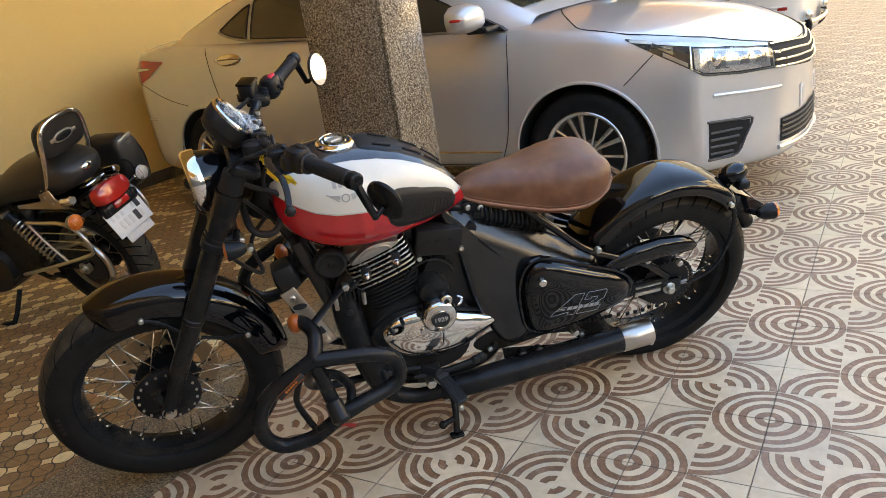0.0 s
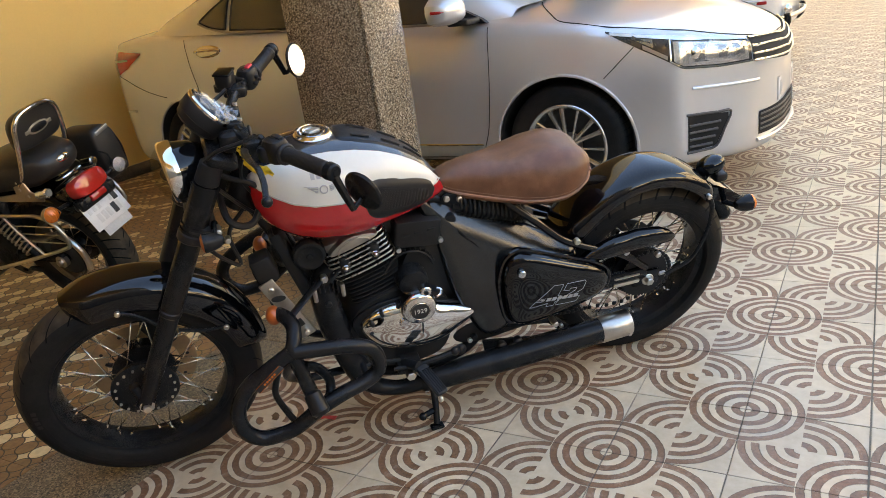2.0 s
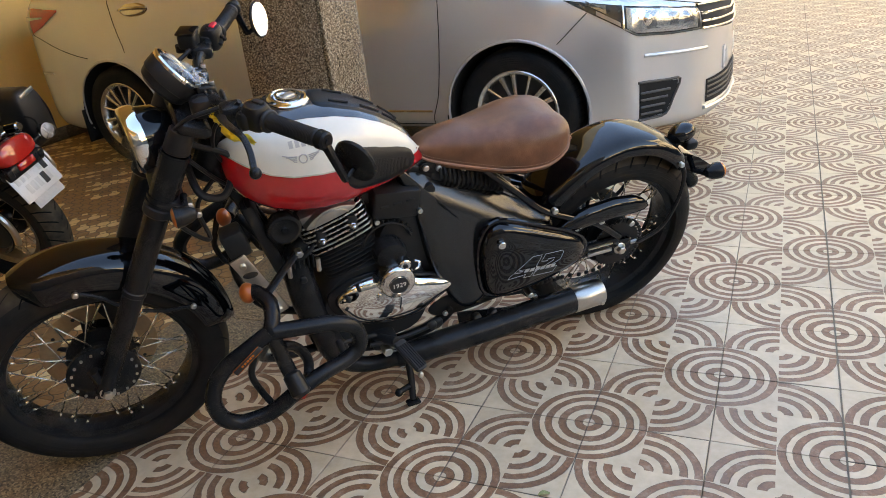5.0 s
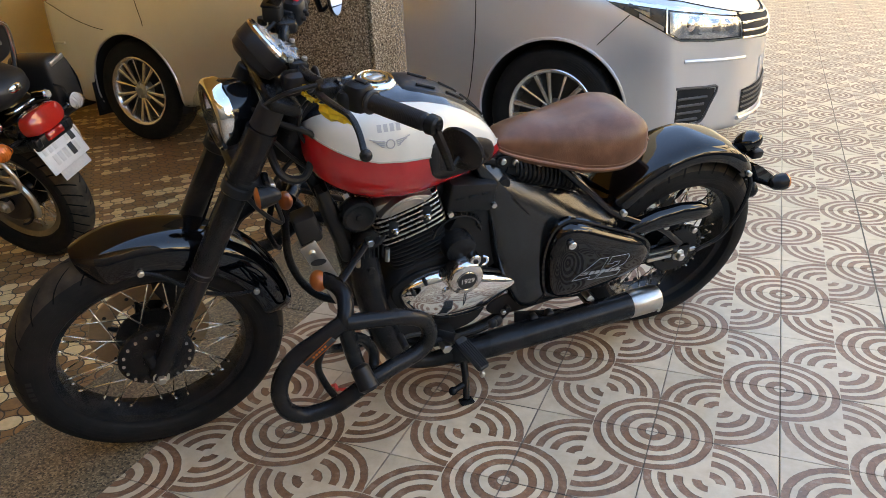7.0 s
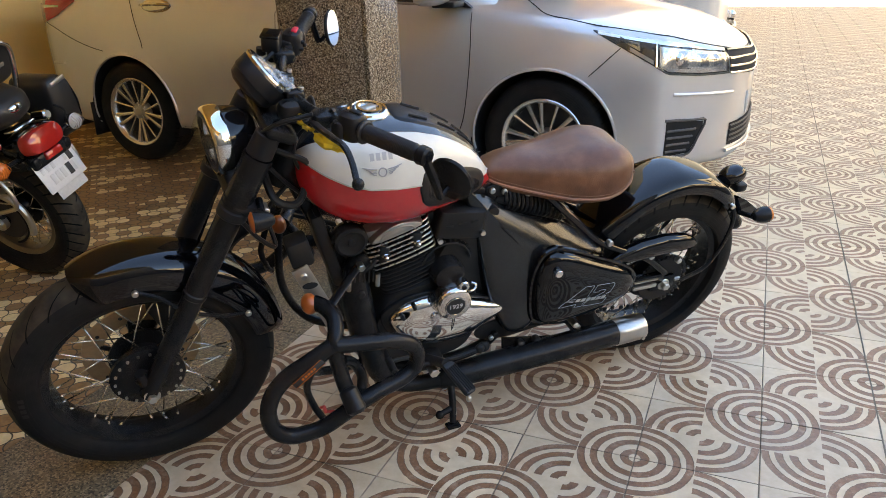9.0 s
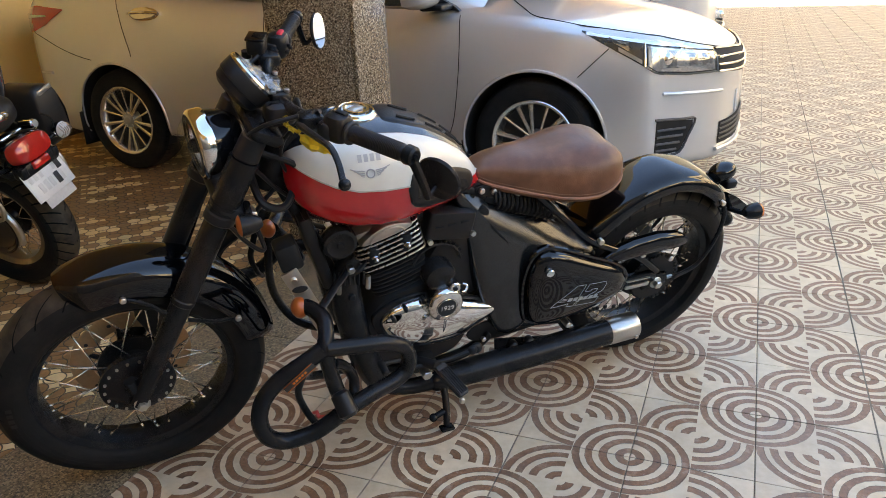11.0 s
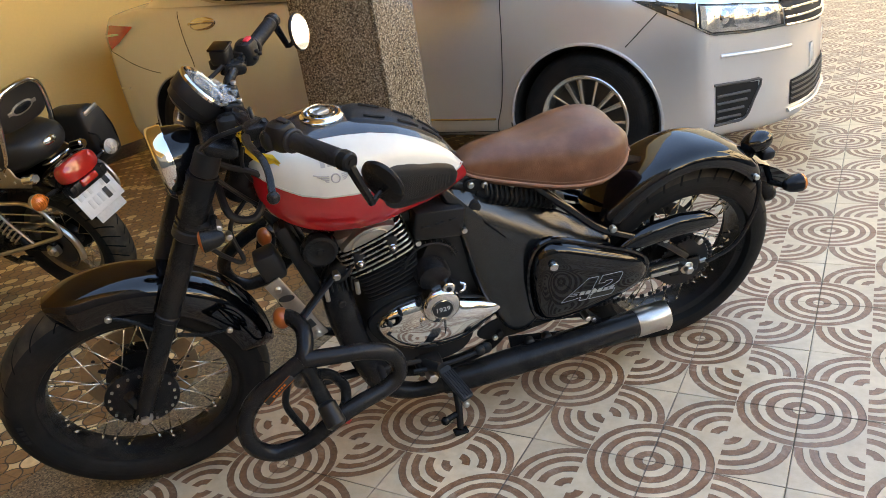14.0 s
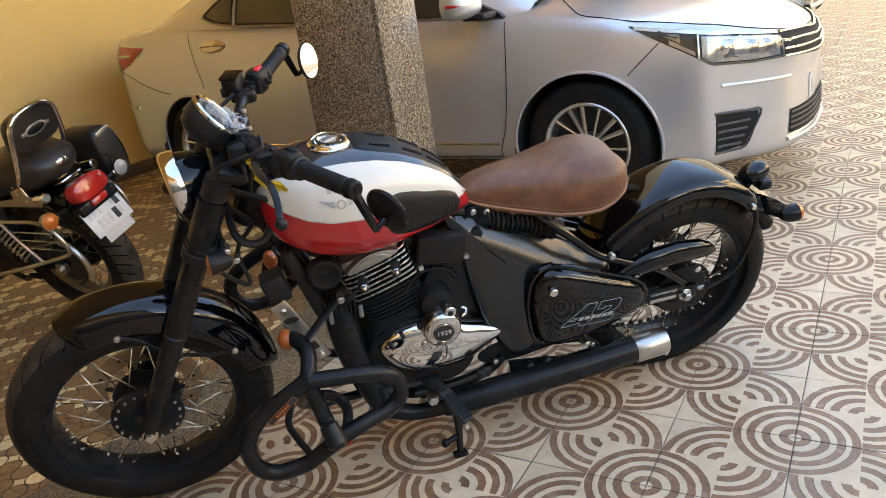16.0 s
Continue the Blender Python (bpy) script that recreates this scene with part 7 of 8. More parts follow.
tagged(part("clutch_teeth", bm, black_matt, bike), kind="stuff")
bm = bmesh.new()
box(bm, (0, 0, 0), (0.125, 0.075, 0.080), Matrix.Translation(V(0.70, 0.062, 0.650)) @ Matrix.Rotation(radians(-8), 4, "Y"), bev=0.007)
tb = part("throttle_box", bm, black_plastic, bike)
# dark bars laid on the box for the shade in its slots
for k in range(3):
    bm = bmesh.new()
    box(bm, (0.735 - 0.035 * k, 0.1, 0.655 + 0.002 * k), (0.022, 0.004, 0.007), bev=0.0015)
    part("box_slot_shade", bm, dark_void, tb)
for bx, bz in ((0.758, 0.618), (0.642, 0.622)):
    bm = bmesh.new()
    cyl(bm, (bx, 0.098, bz), (bx, 0.108, bz), 0.007, seg=10)
    part("box_bolt", bm, steel, tb)
bm = bmesh.new()
cyl(bm, (0.82, 0.03, 0.665), (0.76, 0.03, 0.665), 0.032, seg=18, bev=0.004)
part("intake_stub", bm, black_plastic, bike)
bm = bmesh.new()
lathe(bm, [(0.0, 0.106), (0.007, 0.106), (0.009, 0.103), (0.022, 0.101), (0.033, 0.106), (0.040, 0.104), (0.043, 0.096), (0.043, 0.080), (0.03, 0.066), (0.0, 0.062)], Matrix.Translation(V(0.987, 0, 0.658)) @ AXY, 40)
part("horn", bm, black_satin, bike, "round black horn")
# exhausts
for s in (1, -1):
    bm = bmesh.new()
    tube(bm, [(0.905, s * 0.055, 0.580), (0.945, s * 0.062, 0.575), (0.967, s * 0.068, 0.530), (0.962, s * 0.082, 0.44), (0.940, s * 0.092, 0.33), (0.905, s * 0.106, 0.225), (0.872, s * 0.118, 0.180), (0.81, s * 0.130, 0.160), (0.73, s * 0.138, 0.164)], [0.026, 0.03, 0.037, 0.040, 0.040, 0.037, 0.026, 0.022, 0.024], seg=18, sub=6)
    ex = part("exhaust_pipe", bm, black_satin, bike, "satin black exhaust pipe with heat shield")
    for z in (0.503, 0.282):
        bm = bmesh.new()
        x = 0.963 if z > 0.4 else 0.92
        cyl(bm, (x, s * (0.108 if z > 0.4 else 0.118), z), (x, s * (0.118 if z > 0.4 else 0.130), z), 0.0095, seg=12, bev=0.002)
        part("shield_screw", bm, black_matt, ex)
    bm = bmesh.new()
    rows = []
    for x, r in ((0.745, 0.024), (0.738, 0.029), (0.70, 0.0345), (0.59, 0.0385), (0.42, 0.040), (0.172, 0.040), (0.168, 0.039)):
        z = 0.190 - 0.026 * (x - 0.06) / 0.68
        rows.append([V(x, s * 0.138 + r * math.cos(a), z + r * math.sin(a)) for a in (2 * math.pi * i / 24 for i in range(24))])
    loft(bm, rows)
    muf = part("silencer", bm, black_satin, bike, "long satin black silencer")
    bm = bmesh.new()
    rows = []
    for x, r in ((0.172, 0.0395), (0.168, 0.0415), (0.076, 0.0415), (0.072, 0.040), (0.072, 0.030), (0.132, 0.028)):
        rows.append([V(x, s * 0.138 + r * math.cos(a), 0.190 - 0.026 * (x - 0.06) / 0.68 + r * math.sin(a)) for a in (2 * math.pi * i / 24 for i in range(24))])
    loft(bm, rows)
    part("silencer_tip", bm, brushed, muf, "brushed steel silencer tip")
    bm = bmesh.new()
    cyl(bm, (0.085, s * 0.174, 0.176), (0.085, s * 0.182, 0.176), 0.006, seg=10)
    part("tip_screw", bm, steel, muf)
    bm = bmesh.new()
    lathe(bm, [(0.04, -0.006), (0.046, -0.004), (0.046, 0.004), (0.04, 0.006)], Matrix.Translation(V(0.945, s * 0.062, 0.572)) @ Matrix.Rotation(radians(35), 4, "Y"), 20, loop=True)
    for k in range(7):
        a = -0.5 + k * 0.33
        box(bm, (0.930 + 0.012 * k, s * 0.098, 0.545 + 0.002 * k), (0.004, 0.012, 0.035), bev=0.001)
    part("exhaust_collar", bm, black_matt, ex)
    for bx, bz in ((0.992, 0.528), (0.918, 0.528)):
        bm = bmesh.new()
        cyl(bm, (bx, s * 0.10, bz + 0.022), (bx, s * 0.10, bz - 0.016), 0.0065, seg=6)
        part("exhaust_nut", bm, steel, ex)
# foot rests, gear lever and stand
for s in (1, -1):
    bm = bmesh.new()
    box(bm, (0.772, s * 0.125, 0.240), (0.07, 0.05, 0.04), Matrix(), bev=0.008)
    cyl(bm, (0.785, s * 0.14, 0.258), (0.755, s * 0.195, 0.282), 0.014, seg=12)
    part("foot_rest_bracket", bm, black_matt, bike)
    bm = bmesh.new()
    cyl(bm, (0.777, s * 0.15, 0.240), (0.777, s * 0.186, 0.240), 0.0145, seg=6, bev=0.002)
    part("bracket_bolt", bm, steel, bike)
    bm = bmesh.new()
    a, b = V(0.752, s * 0.195, 0.282), V(0.716, s * 0.288, 0.250)
    d = (b - a).normalized()
    u = d.cross(V(0, 0, 1)).normalized()
    w = u.cross(d)
    PM = Matrix((d, u, w)).transposed().to_4x4()
    PM.translation = (a + b) / 2
    box(bm, (0, 0, 0), ((b - a).length, 0.036, 0.016), PM, bev=0.006)
    peg = part("foot_rest", bm, rubber_grip, bike)
    bm = bmesh.new()
    for k in range(5):
        box(bm, (0.006, -0.0135 + 0.0068 * k, 0.009), ((b - a).length * 0.8, 0.003, 0.005), PM, bev=0.001)
    tagged(part("peg_ribs", bm, rubber_grip, peg), kind="stuff")
    bm = bmesh.new()
    ball(bm, PM @ V((b - a).length / 2 + 0.006, 0.01, -0.01), (0.008, 0.008, 0.010))
    part("peg_feeler", bm, steel, peg)
bm = bmesh.new()
tube(bm, [(0.645, 0.165, 0.275), (0.70, 0.168, 0.268), (0.765, 0.165, 0.262), (0.82, 0.16, 0.262)], 0.0062, seg=8, sub=4)
ball(bm, (0.64, 0.165, 0.277), (0.014, 0.012, 0.014))
ball(bm, (0.62, 0.15, 0.265), (0.018, 0.012, 0.018))
part("gear_linkage", bm, black_matt, bike)
bm = bmesh.new()
tube(bm, [(0.80, 0.15, 0.285), (0.88, 0.17, 0.31), (0.905, 0.18, 0.315)], 0.006, seg=8, sub=4)
cyl(bm, (0.905, 0.165, 0.315), (0.905, 0.215, 0.315), 0.010, seg=12, bev=0.003)
part("gear_pedal", bm, black_matt, bike)
bm = bmesh.new()
tube(bm, [(0.722, 0.122, 0.210), (0.715, 0.150, 0.168), (0.717, 0.186, 0.124), (0.727, 0.226, 0.073)], [0.011, 0.0105, 0.010, 0.0095], seg=10, sub=5)
box(bm, (0, 0, 0), (0.040, 0.030, 0.009), Matrix.Translation(V(0.728, 0.230, 0.0675)) @ Matrix.Rotation(radians(15), 4, "X"), bev=0.004)
stand = part("side_stand", bm, black_satin, bike, "black side stand folded out to the floor")
bm = bmesh.new()
cyl(bm, (0.727, 0.204, 0.108), (0.758, 0.210, 0.102), 0.0085, seg=10, bev=0.002)
ball(bm, (0.763, 0.211, 0.101), (0.012, 0.012, 0.012))
part("stand_peg", bm, black_satin, stand)
bm = bmesh.new()
tube(bm, [V(0.744 - 0.014 * i / 60 + 0.006 * math.cos(i * 0.9), 0.128 + 0.035 * i / 60 + 0.006 * math.sin(i * 0.9), 0.20 - 0.065 * i / 60) for i in range(61)], 0.0016, seg=5, sub=1)
part("stand_spring", bm, steel, stand)
# hanger plate of the silencer with its rubber mounts
for outline_xz in ([(0.548, 0.315), (0.307, 0.262), (0.247, 0.195), (0.262, 0.171), (0.327, 0.238), (0.543, 0.278)], [(0.538, 0.233), (0.389, 0.199), (0.269, 0.182), (0.251, 0.154), (0.394, 0.161), (0.529, 0.170)]):
    bm = bmesh.new()
    plate(bm, outline_xz, 0.098, 0.106, bev=0.02)
    part("silencer_hanger", bm, black_satin, bike)
for bx, bz in [(0.481, 0.206), (0.429, 0.207)]:
    bm = bmesh.new()
    lathe(bm, [(0.0, 0.0), (0.012, 0.0), (0.014, 0.004), (0.014, 0.020), (0.010, 0.024), (0.0, 0.024)], Matrix.Translation(V(bx, 0.104, bz)) @ AXY, 20)
    part("rubber_mount", bm, rubber_grip, bike)
for bx, bz in [(0.285, 0.218), (0.578, 0.252)]:
    bm = bmesh.new()
    cyl(bm, (bx, 0.104, bz), (bx, 0.116, bz), 0.008, seg=6, bev=0.002)
    part("hanger_bolt", bm, steel, bike)
# lower brackets
for s in (1, -1):
    bm = bmesh.new()
    plate(bm, round_outline([(0.60, 0.235), (0.52, 0.225), (0.42, 0.235), (0.345, 0.245), (0.34, 0.262), (0.44, 0.27), (0.55, 0.30), (0.62, 0.27)], 3), s * 0.085, s * 0.092)
    part("silencer_bracket", bm, black_matt, bike)
    for bx, bz in ((0.317, 0.254), (0.56, 0.25), (0.475, 0.25)):
        bm = bmesh.new()
        cyl(bm, (bx, s * 0.09, bz), (bx, s * (0.142 if bx < 0.4 else 0.104), bz), 0.0095, seg=12, bev=0.002)
        part("bracket_bolt", bm, steel if bx < 0.4 else black_matt, bike)
# leg guards
for s in (1, -1):
    bm = bmesh.new()
    G = [(1.085, 0.290, 0.523), (1.143, 0.297, 0.493), (1.188, 0.297, 0.466), (1.224, 0.305, 0.430), (1.240, 0.316, 0.385), (1.231, 0.324, 0.335), (1.196, 0.326, 0.303), (1.150, 0.328, 0.302), (1.108, 0.330, 0.315), (1.045, 0.333, 0.360), (0.980, 0.318, 0.376), (0.920, 0.301, 0.380), (0.885, 0.290, 0.395), (0.876, 0.286, 0.428), (0.892, 0.286, 0.470), (0.942, 0.290, 0.500), (1.0, 0.291, 0.511), (1.078, 0.290, 0.522)]
    tube(bm, [(a, s * b, c) for a, b, c in G], 0.0195, seg=14, sub=5)
    guard = part("leg_guard", bm, black_satin, bike, "satin black tubular leg guard")
    bm = bmesh.new()
    tube(bm, [(a, s * b, c) for a, b, c in ((1.094, 0.172, 0.556), (1.078, 0.198, 0.560), (1.066, 0.232, 0.556), (1.070, 0.266, 0.542), (1.080, 0.288, 0.518), (1.071, 0.288, 0.462), (1.061, 0.300, 0.410), (1.050, 0.326, 0.376))], 0.0185, seg=14, sub=5)
    part("guard_strut", bm, black_satin, guard)
    bm = bmesh.new()
    tube(bm, [V(1.070, s * 0.205, 0.560), V(1.015, s * 0.145, 0.570), V(0.962, s * 0.088, 0.578)], 0.011, seg=8, sub=3, flat=0.4)
    part("guard_strap", bm, black_satin, guard)
    bm = bmesh.new()
    cyl(bm, V(1.058, s * 0.312, 0.405), V(1.043, s * 0.356, 0.360), 0.022, 0.024, seg=18, bev=0.008)
    part("guard_slider", bm, black_plastic, guard, "black moulded slider")
    bm = bmesh.new()
    tube(bm, [(a, s * b, c) for a, b, c in ((1.080, 0.275, 0.505), (1.100, 0.235, 0.43), (1.105, 0.17, 0.34), (1.05, 0.11, 0.265), (0.93, 0.075, 0.23))], 0.012, seg=10, sub=5)
    part("guard_brace", bm, black_satin, guard)
    for pts, rr in ((((1.116, 0.290, 0.492), (1.136, 0.280, 0.430), (1.143, 0.280, 0.390), (1.128, 0.284, 0.335), (1.112, 0.300, 0.306)), 0.0085), (((1.062, 0.288, 0.470), (1.030, 0.262, 0.430), (1.006, 0.258, 0.380), (1.012, 0.282, 0.350), (1.030, 0.322, 0.364)), 0.013)):
        bm = bmesh.new()
        tube(bm, [(a, s * b, c) for a, b, c in pts], rr, seg=10, sub=5)
        part("guard_hoop", bm, black_satin, guard)
    bm = bmesh.new()
    box(bm, (0, 0, 0), (0.085, 0.006, 0.016), Matrix.Translation(V(1.146, s * 0.3170, 0.4815)) @ Matrix.Rotation(s * radians(25), 4, "X") @ Matrix.Rotation(radians(36), 4, "Y") @ Matrix.Rotation(s * radians(-10), 4, "Z"), bev=0.003)
    lab = part("guard_label", bm, plate_ink, guard)
    bm = bmesh.new()
    LM = Matrix.Translation(V(1.146, s * 0.3202, 0.4830)) @ Matrix.Rotation(s * radians(25), 4, "X") @ Matrix.Rotation(radians(36), 4, "Y") @ Matrix.Rotation(s * radians(-10), 4, "Z")
    for zz in (0.0068, -0.0068):
        box(bm, (0, 0, zz), (0.082, 0.002, 0.0009), LM, bev=0.0004)
    for k in range(5):
        box(bm, (-0.017 + 0.0085 * k, 0.0002, 0), (0.0055, 0.002, 0.0048), LM, bev=0.0004)
    tagged(part("label_bars", bm, amber, lab), kind="stuff")
    bm = bmesh.new()
    ball(bm, V(1.106, s * 0.170, 0.554), (0.020, 0.026, 0.025), None, 20, 12)
    part("guard_reflector", bm, amber_dark, guard, "amber reflector on the guard")
    bm = bmesh.new()
    cyl(bm, (0.962, s * 0.085, 0.578), (0.962, s * 0.108, 0.578), 0.0105, seg=6, bev=0.002)
    part("guard_bolt", bm, steel, guard)
# alloy clamp plate and rectifier on the down tube
bm = bmesh.new()
box(bm, (0, 0, 0), (0.042, 0.006, 0.215), Matrix.Translation(V(1.082, 0.090, 0.528)) @ Matrix.Rotation(radians(23), 4, "Y"), bev=0.003)
cp = part("clamp_plate", bm, brushed, bike, "brushed alloy clamp plate with a bolt", at=Matrix.Translation(V(-0.014, 0, -0.027)))
bm = bmesh.new()
cyl(bm, (1.114, 0.091, 0.603), (1.114, 0.102, 0.603), 0.0085, seg=12, bev=0.002)
part("clamp_bolt", bm, steel, cp)
bm = bmesh.new()
cyl(bm, (1.046, 0.091, 0.443), (1.046, 0.102, 0.443), 0.0085, seg=12, bev=0.002)
part("clamp_bolt", bm, steel, cp)
bm = bmesh.new()
box(bm, (0, 0, 0), (0.020, 0.0024, 0.026), Matrix.Translation(V(1.060, 0.0935, 0.478)) @ Matrix.Rotation(radians(23), 4, "Y"), bev=0.004)
part("square_badge", bm, plate_ink, cp)
bm = bmesh.new()
ball(bm, V(1.100, 0.0935, 0.571), (0.019, 0.0014, 0.010))
part("oval_badge", bm, plate_ink, cp)
bm = bmesh.new()
box(bm, (0, 0, 0), (0.055, 0.055, 0.075), Matrix.Translation(V(1.104, 0.062, 0.632)) @ Matrix.Rotation(radians(14), 4, "Y"), bev=0.008)
part("rectifier", bm, black_matt, bike)
bm = bmesh.new()
box(bm, (0, 0, 0), (0.03, 0.20, 0.22), Matrix.Translation(V(1.035, -0.02, 0.62)) @ Matrix.Rotation(radians(15), 4, "Y"), bev=0.008)
part("radiator", bm, black_matt, bike)
# red torn tape on the floor under the guard
bm = bmesh.new()
rows = [[V(0.016 * j - 0.03 + random.uniform(-0.004, 0.004), 0.006 * i - 0.01 + 0.008 * math.sin(j * 1.9) + random.uniform(-0.004, 0.004), 0.004 + 0.007 * (j % 2) + random.uniform(0, 0.004)) for j in range(6)] for i in range(4)]
sheet(bm, rows)
tagged(part("tape_scrap", bm, red_tape, at=pose(-0.565, -0.395, 0)), "crumpled scrap of red tape lying on the tiles", "tape")


# ---- the black cruiser motorcycle beside it ----
# its own axes: x ahead from its number plate, y to its left, z up its own middle plane
cruiser = thing("cruiser_motorcycle", pose(-1.9675, 0.1777, 0, -14.4, 0, 185.7), "black cruiser motorcycle with chrome rails and a pillion backrest", "motorcycle")
CW = V(0.312, 0, 0.309)


def cpart(nm, bm, mat, label="", parent=None, sharp=40):
    return part(nm, bm, mat, parent or cruiser, label, sharp=sharp)


aged_rim = surface("aged_steel_rim", (0.24, 0.215, 0.175), 0.42, metal=0.9, var=0.3, fine=80)
cw = moto_wheel("rear_wheel", Matrix.Translation(CW), "spoked rear wheel with a bright rim", 0.244, 0.062, 0.066, 0.168, tyre_cruiser_m, 0.085, parent=cruiser, rim_mat=aged_rim)
cf = moto_wheel("front_wheel", Matrix.Translation(V(1.80, 0, 0.315)), "spoked front wheel with a bright rim", 0.262, 0.050, 0.048, 0.200, tyre_cruiser_m, 0.07, parent=cruiser, rim_mat=brushed)
bm = bmesh.new()
fender_skin(bm, CW, lambda f: 0.355 + 0.012 * f, 30, 136, 40, 0.098, lip=0.05)
cpart("rear_mudguard", bm, black_gloss, "black rear mudguard", sharp=60)
bm = bmesh.new()
fender_skin(bm, V(1.80, 0, 0.315), lambda f: 0.345, 50, 165, 30, 0.075)
cpart("front_mudguard", bm, black_gloss, sharp=60)
# number plate
PL = Matrix.Translation(V(0.0, 0, 0.523)) @ Matrix.Rotation(radians(20), 4, "Y")
bm = bmesh.new()
box(bm, (0.004, 0, 0), (0.004, 0.204, 0.122), PL, bev=0.004)
npl = cpart("number_plate", bm, white_plate, "white metal number plate")
bm = bmesh.new()
for row, (n, z, h, x0) in enumerate(((6, 0.028, 0.028, 0.075), (5, -0.018, 0.040, 0.052))):
    for k in range(n):
        if row == 0 and k == 3:
            continue
        box(bm, (0.0012, x0 - 0.0275 * k - (0.012 if row == 0 and k > 3 else 0), z), (0.0015, 0.016 if row == 0 else 0.019, h), PL, bev=0.0005)
tagged(part("plate_marking", bm, plate_grey, npl), kind="stuff")
bm = bmesh.new()
for yy, z, h in ((-0.070, 0.024, 0.034), (-0.036, -0.018, 0.046)):
    box(bm, (0.0004, yy, z), (0.0015, 0.024, h), PL, bev=0.0005)
part("plate_dark_bar", bm, plate_ink, npl)
for yy in (0.085, -0.085):
    bm = bmesh.new()
    cyl(bm, PL @ V(0.003, yy, 0.05), PL @ V(-0.001, yy, 0.05), 0.006, seg=12)
    part("plate_screw", bm, steel, npl)
bm = bmesh.new()
box(bm, (0.012, -0.005, -0.045), (0.003, 0.15, 0.11), PL, bev=0.004)
cpart("plate_backing", bm, plate_grey, "grey backing plate below the number plate")
bm = bmesh.new()
box(bm, (0.03, 0, 0.585), (0.05, 0.20, 0.05), bev=0.01)
for s in (1, -1):
    box(bm, (0.012, s * 0.085, 0.59), (0.02, 0.03, 0.035), bev=0.005)
cpart("tail_bracket", bm, black_satin)
# tail lamp
TM = Matrix.Translation(V(0.028, 0, 0.652)) @ Matrix.Rotation(radians(12), 4, "Y")
bm = bmesh.new()
o = round_outline([(0.094, -0.01), (0.084, 0.028), (0.04, 0.042), (-0.04, 0.042), (-0.084, 0.028), (-0.094, -0.01), (-0.072, -0.040), (0.0, -0.048), (0.072, -0.040)], 3)
loft(bm, [[TM @ V(x, a, b) for a, b in shrink(o, f)] for f, x in ((0.96, 0.06), (1.0, 0.02), (0.985, -0.008), (0.93, -0.020), (0.86, -0.026), (0.5, -0.030), (0.2, -0.031))])
tl = cpart("tail_lamp", bm, red_lens, "rounded red tail lamp")
bm = bmesh.new()
box(bm, (0.0, 0, -0.062), (0.045, 0.085, 0.03), TM, bev=0.006)
part("lamp_window", bm, red_lens, tl)
bm = bmesh.new()
loft(bm, [[TM @ V(x, a, b) for a, b in shrink(o, f)] for f, x in ((0.9, 0.12), (1.06, 0.06), (1.06, 0.03), (1.0, 0.022))])
part("lamp_housing", bm, black_gloss, tl)
bm = bmesh.new()
box(bm, (0.07, 0.0, 0.060), (0.06, 0.11, 0.012), TM, bev=0.005)
part("lamp_trim", bm, chrome, tl)
# indicators
for s in (1, -1):
    IM = Matrix.Translation(V(0.052, s * 0.205, 0.620)) @ Matrix.Rotation(radians(-90), 4, "Y")
    bm = bmesh.new()
    lathe(bm, [(0.0, -0.046), (0.016, -0.042), (0.029, -0.024), (0.034, 0.0), (0.0, 0.004)], IM, 28)
    ind = cpart("indicator", bm, black_satin if s < 0 else brushed)
    bm = bmesh.new()
    lathe(bm, [(0.0, 0.022), (0.018, 0.019), (0.029, 0.010), (0.033, 0.0), (0.0, 0.0)], IM, 28)
    part("indicator_lens", bm, amber if s > 0 else white_plate, ind)
    for k in range(6):
        bm = bmesh.new()
        yy = -0.024 + 0.0096 * k
        h = math.sqrt(0.031 ** 2 - yy ** 2)
        tube(bm, [IM @ V(-h, yy, 0.008), IM @ V(0, yy, 0.025), IM @ V(h, yy, 0.008)], 0.0017, seg=5, sub=4)
        part("lens_grille", bm, chrome if s < 0 else amber, ind)
    bm = bmesh.new()
    cyl(bm, (0.085, s * 0.07, 0.60), (0.068, s * 0.185, 0.617), 0.0085, seg=10)
    part("indicator_stalk", bm, black_satin, ind)
    bm = bmesh.new()
    cyl(bm, (0.067, s * 0.168, 0.615), (0.065, s * 0.188, 0.618), 0.0115, seg=12)
    part("stalk_collar", bm, chrome, ind)
# seat
bm = bmesh.new()
rows = []
for x, w, zt, zb in ((0.085, 0.035, 0.775, 0.745), (0.10, 0.085, 0.805, 0.725), (0.14, 0.118, 0.828, 0.70), (0.22, 0.142, 0.842, 0.675), (0.34, 0.152, 0.84, 0.665), (0.46, 0.152, 0.822, 0.655), (0.54, 0.148, 0.785, 0.645), (0.62, 0.15, 0.735, 0.63), (0.72, 0.155, 0.70, 0.61), (0.86, 0.145, 0.70, 0.60), (0.98, 0.11, 0.715, 0.61), (1.06, 0.07, 0.73, 0.64)):
    rows.append([V(x, w * math.copysign(abs(math.cos(a)) ** 0.75, math.cos(a)), (zt + zb) / 2 + (zt - zb) / 2 * math.copysign(abs(math.sin(a)) ** 0.8, math.sin(a))) for a in (2 * math.pi * i / 26 for i in range(26))])
loft(bm, rows)
cseat = cpart("seat", bm, seat_vinyl, "stepped black vinyl seat", sharp=70)
bm = bmesh.new()
ball(bm, V(0.088, 0.0, 0.772), (0.012, 0.034, 0.018))
part("seat_badge", bm, chrome, cseat)
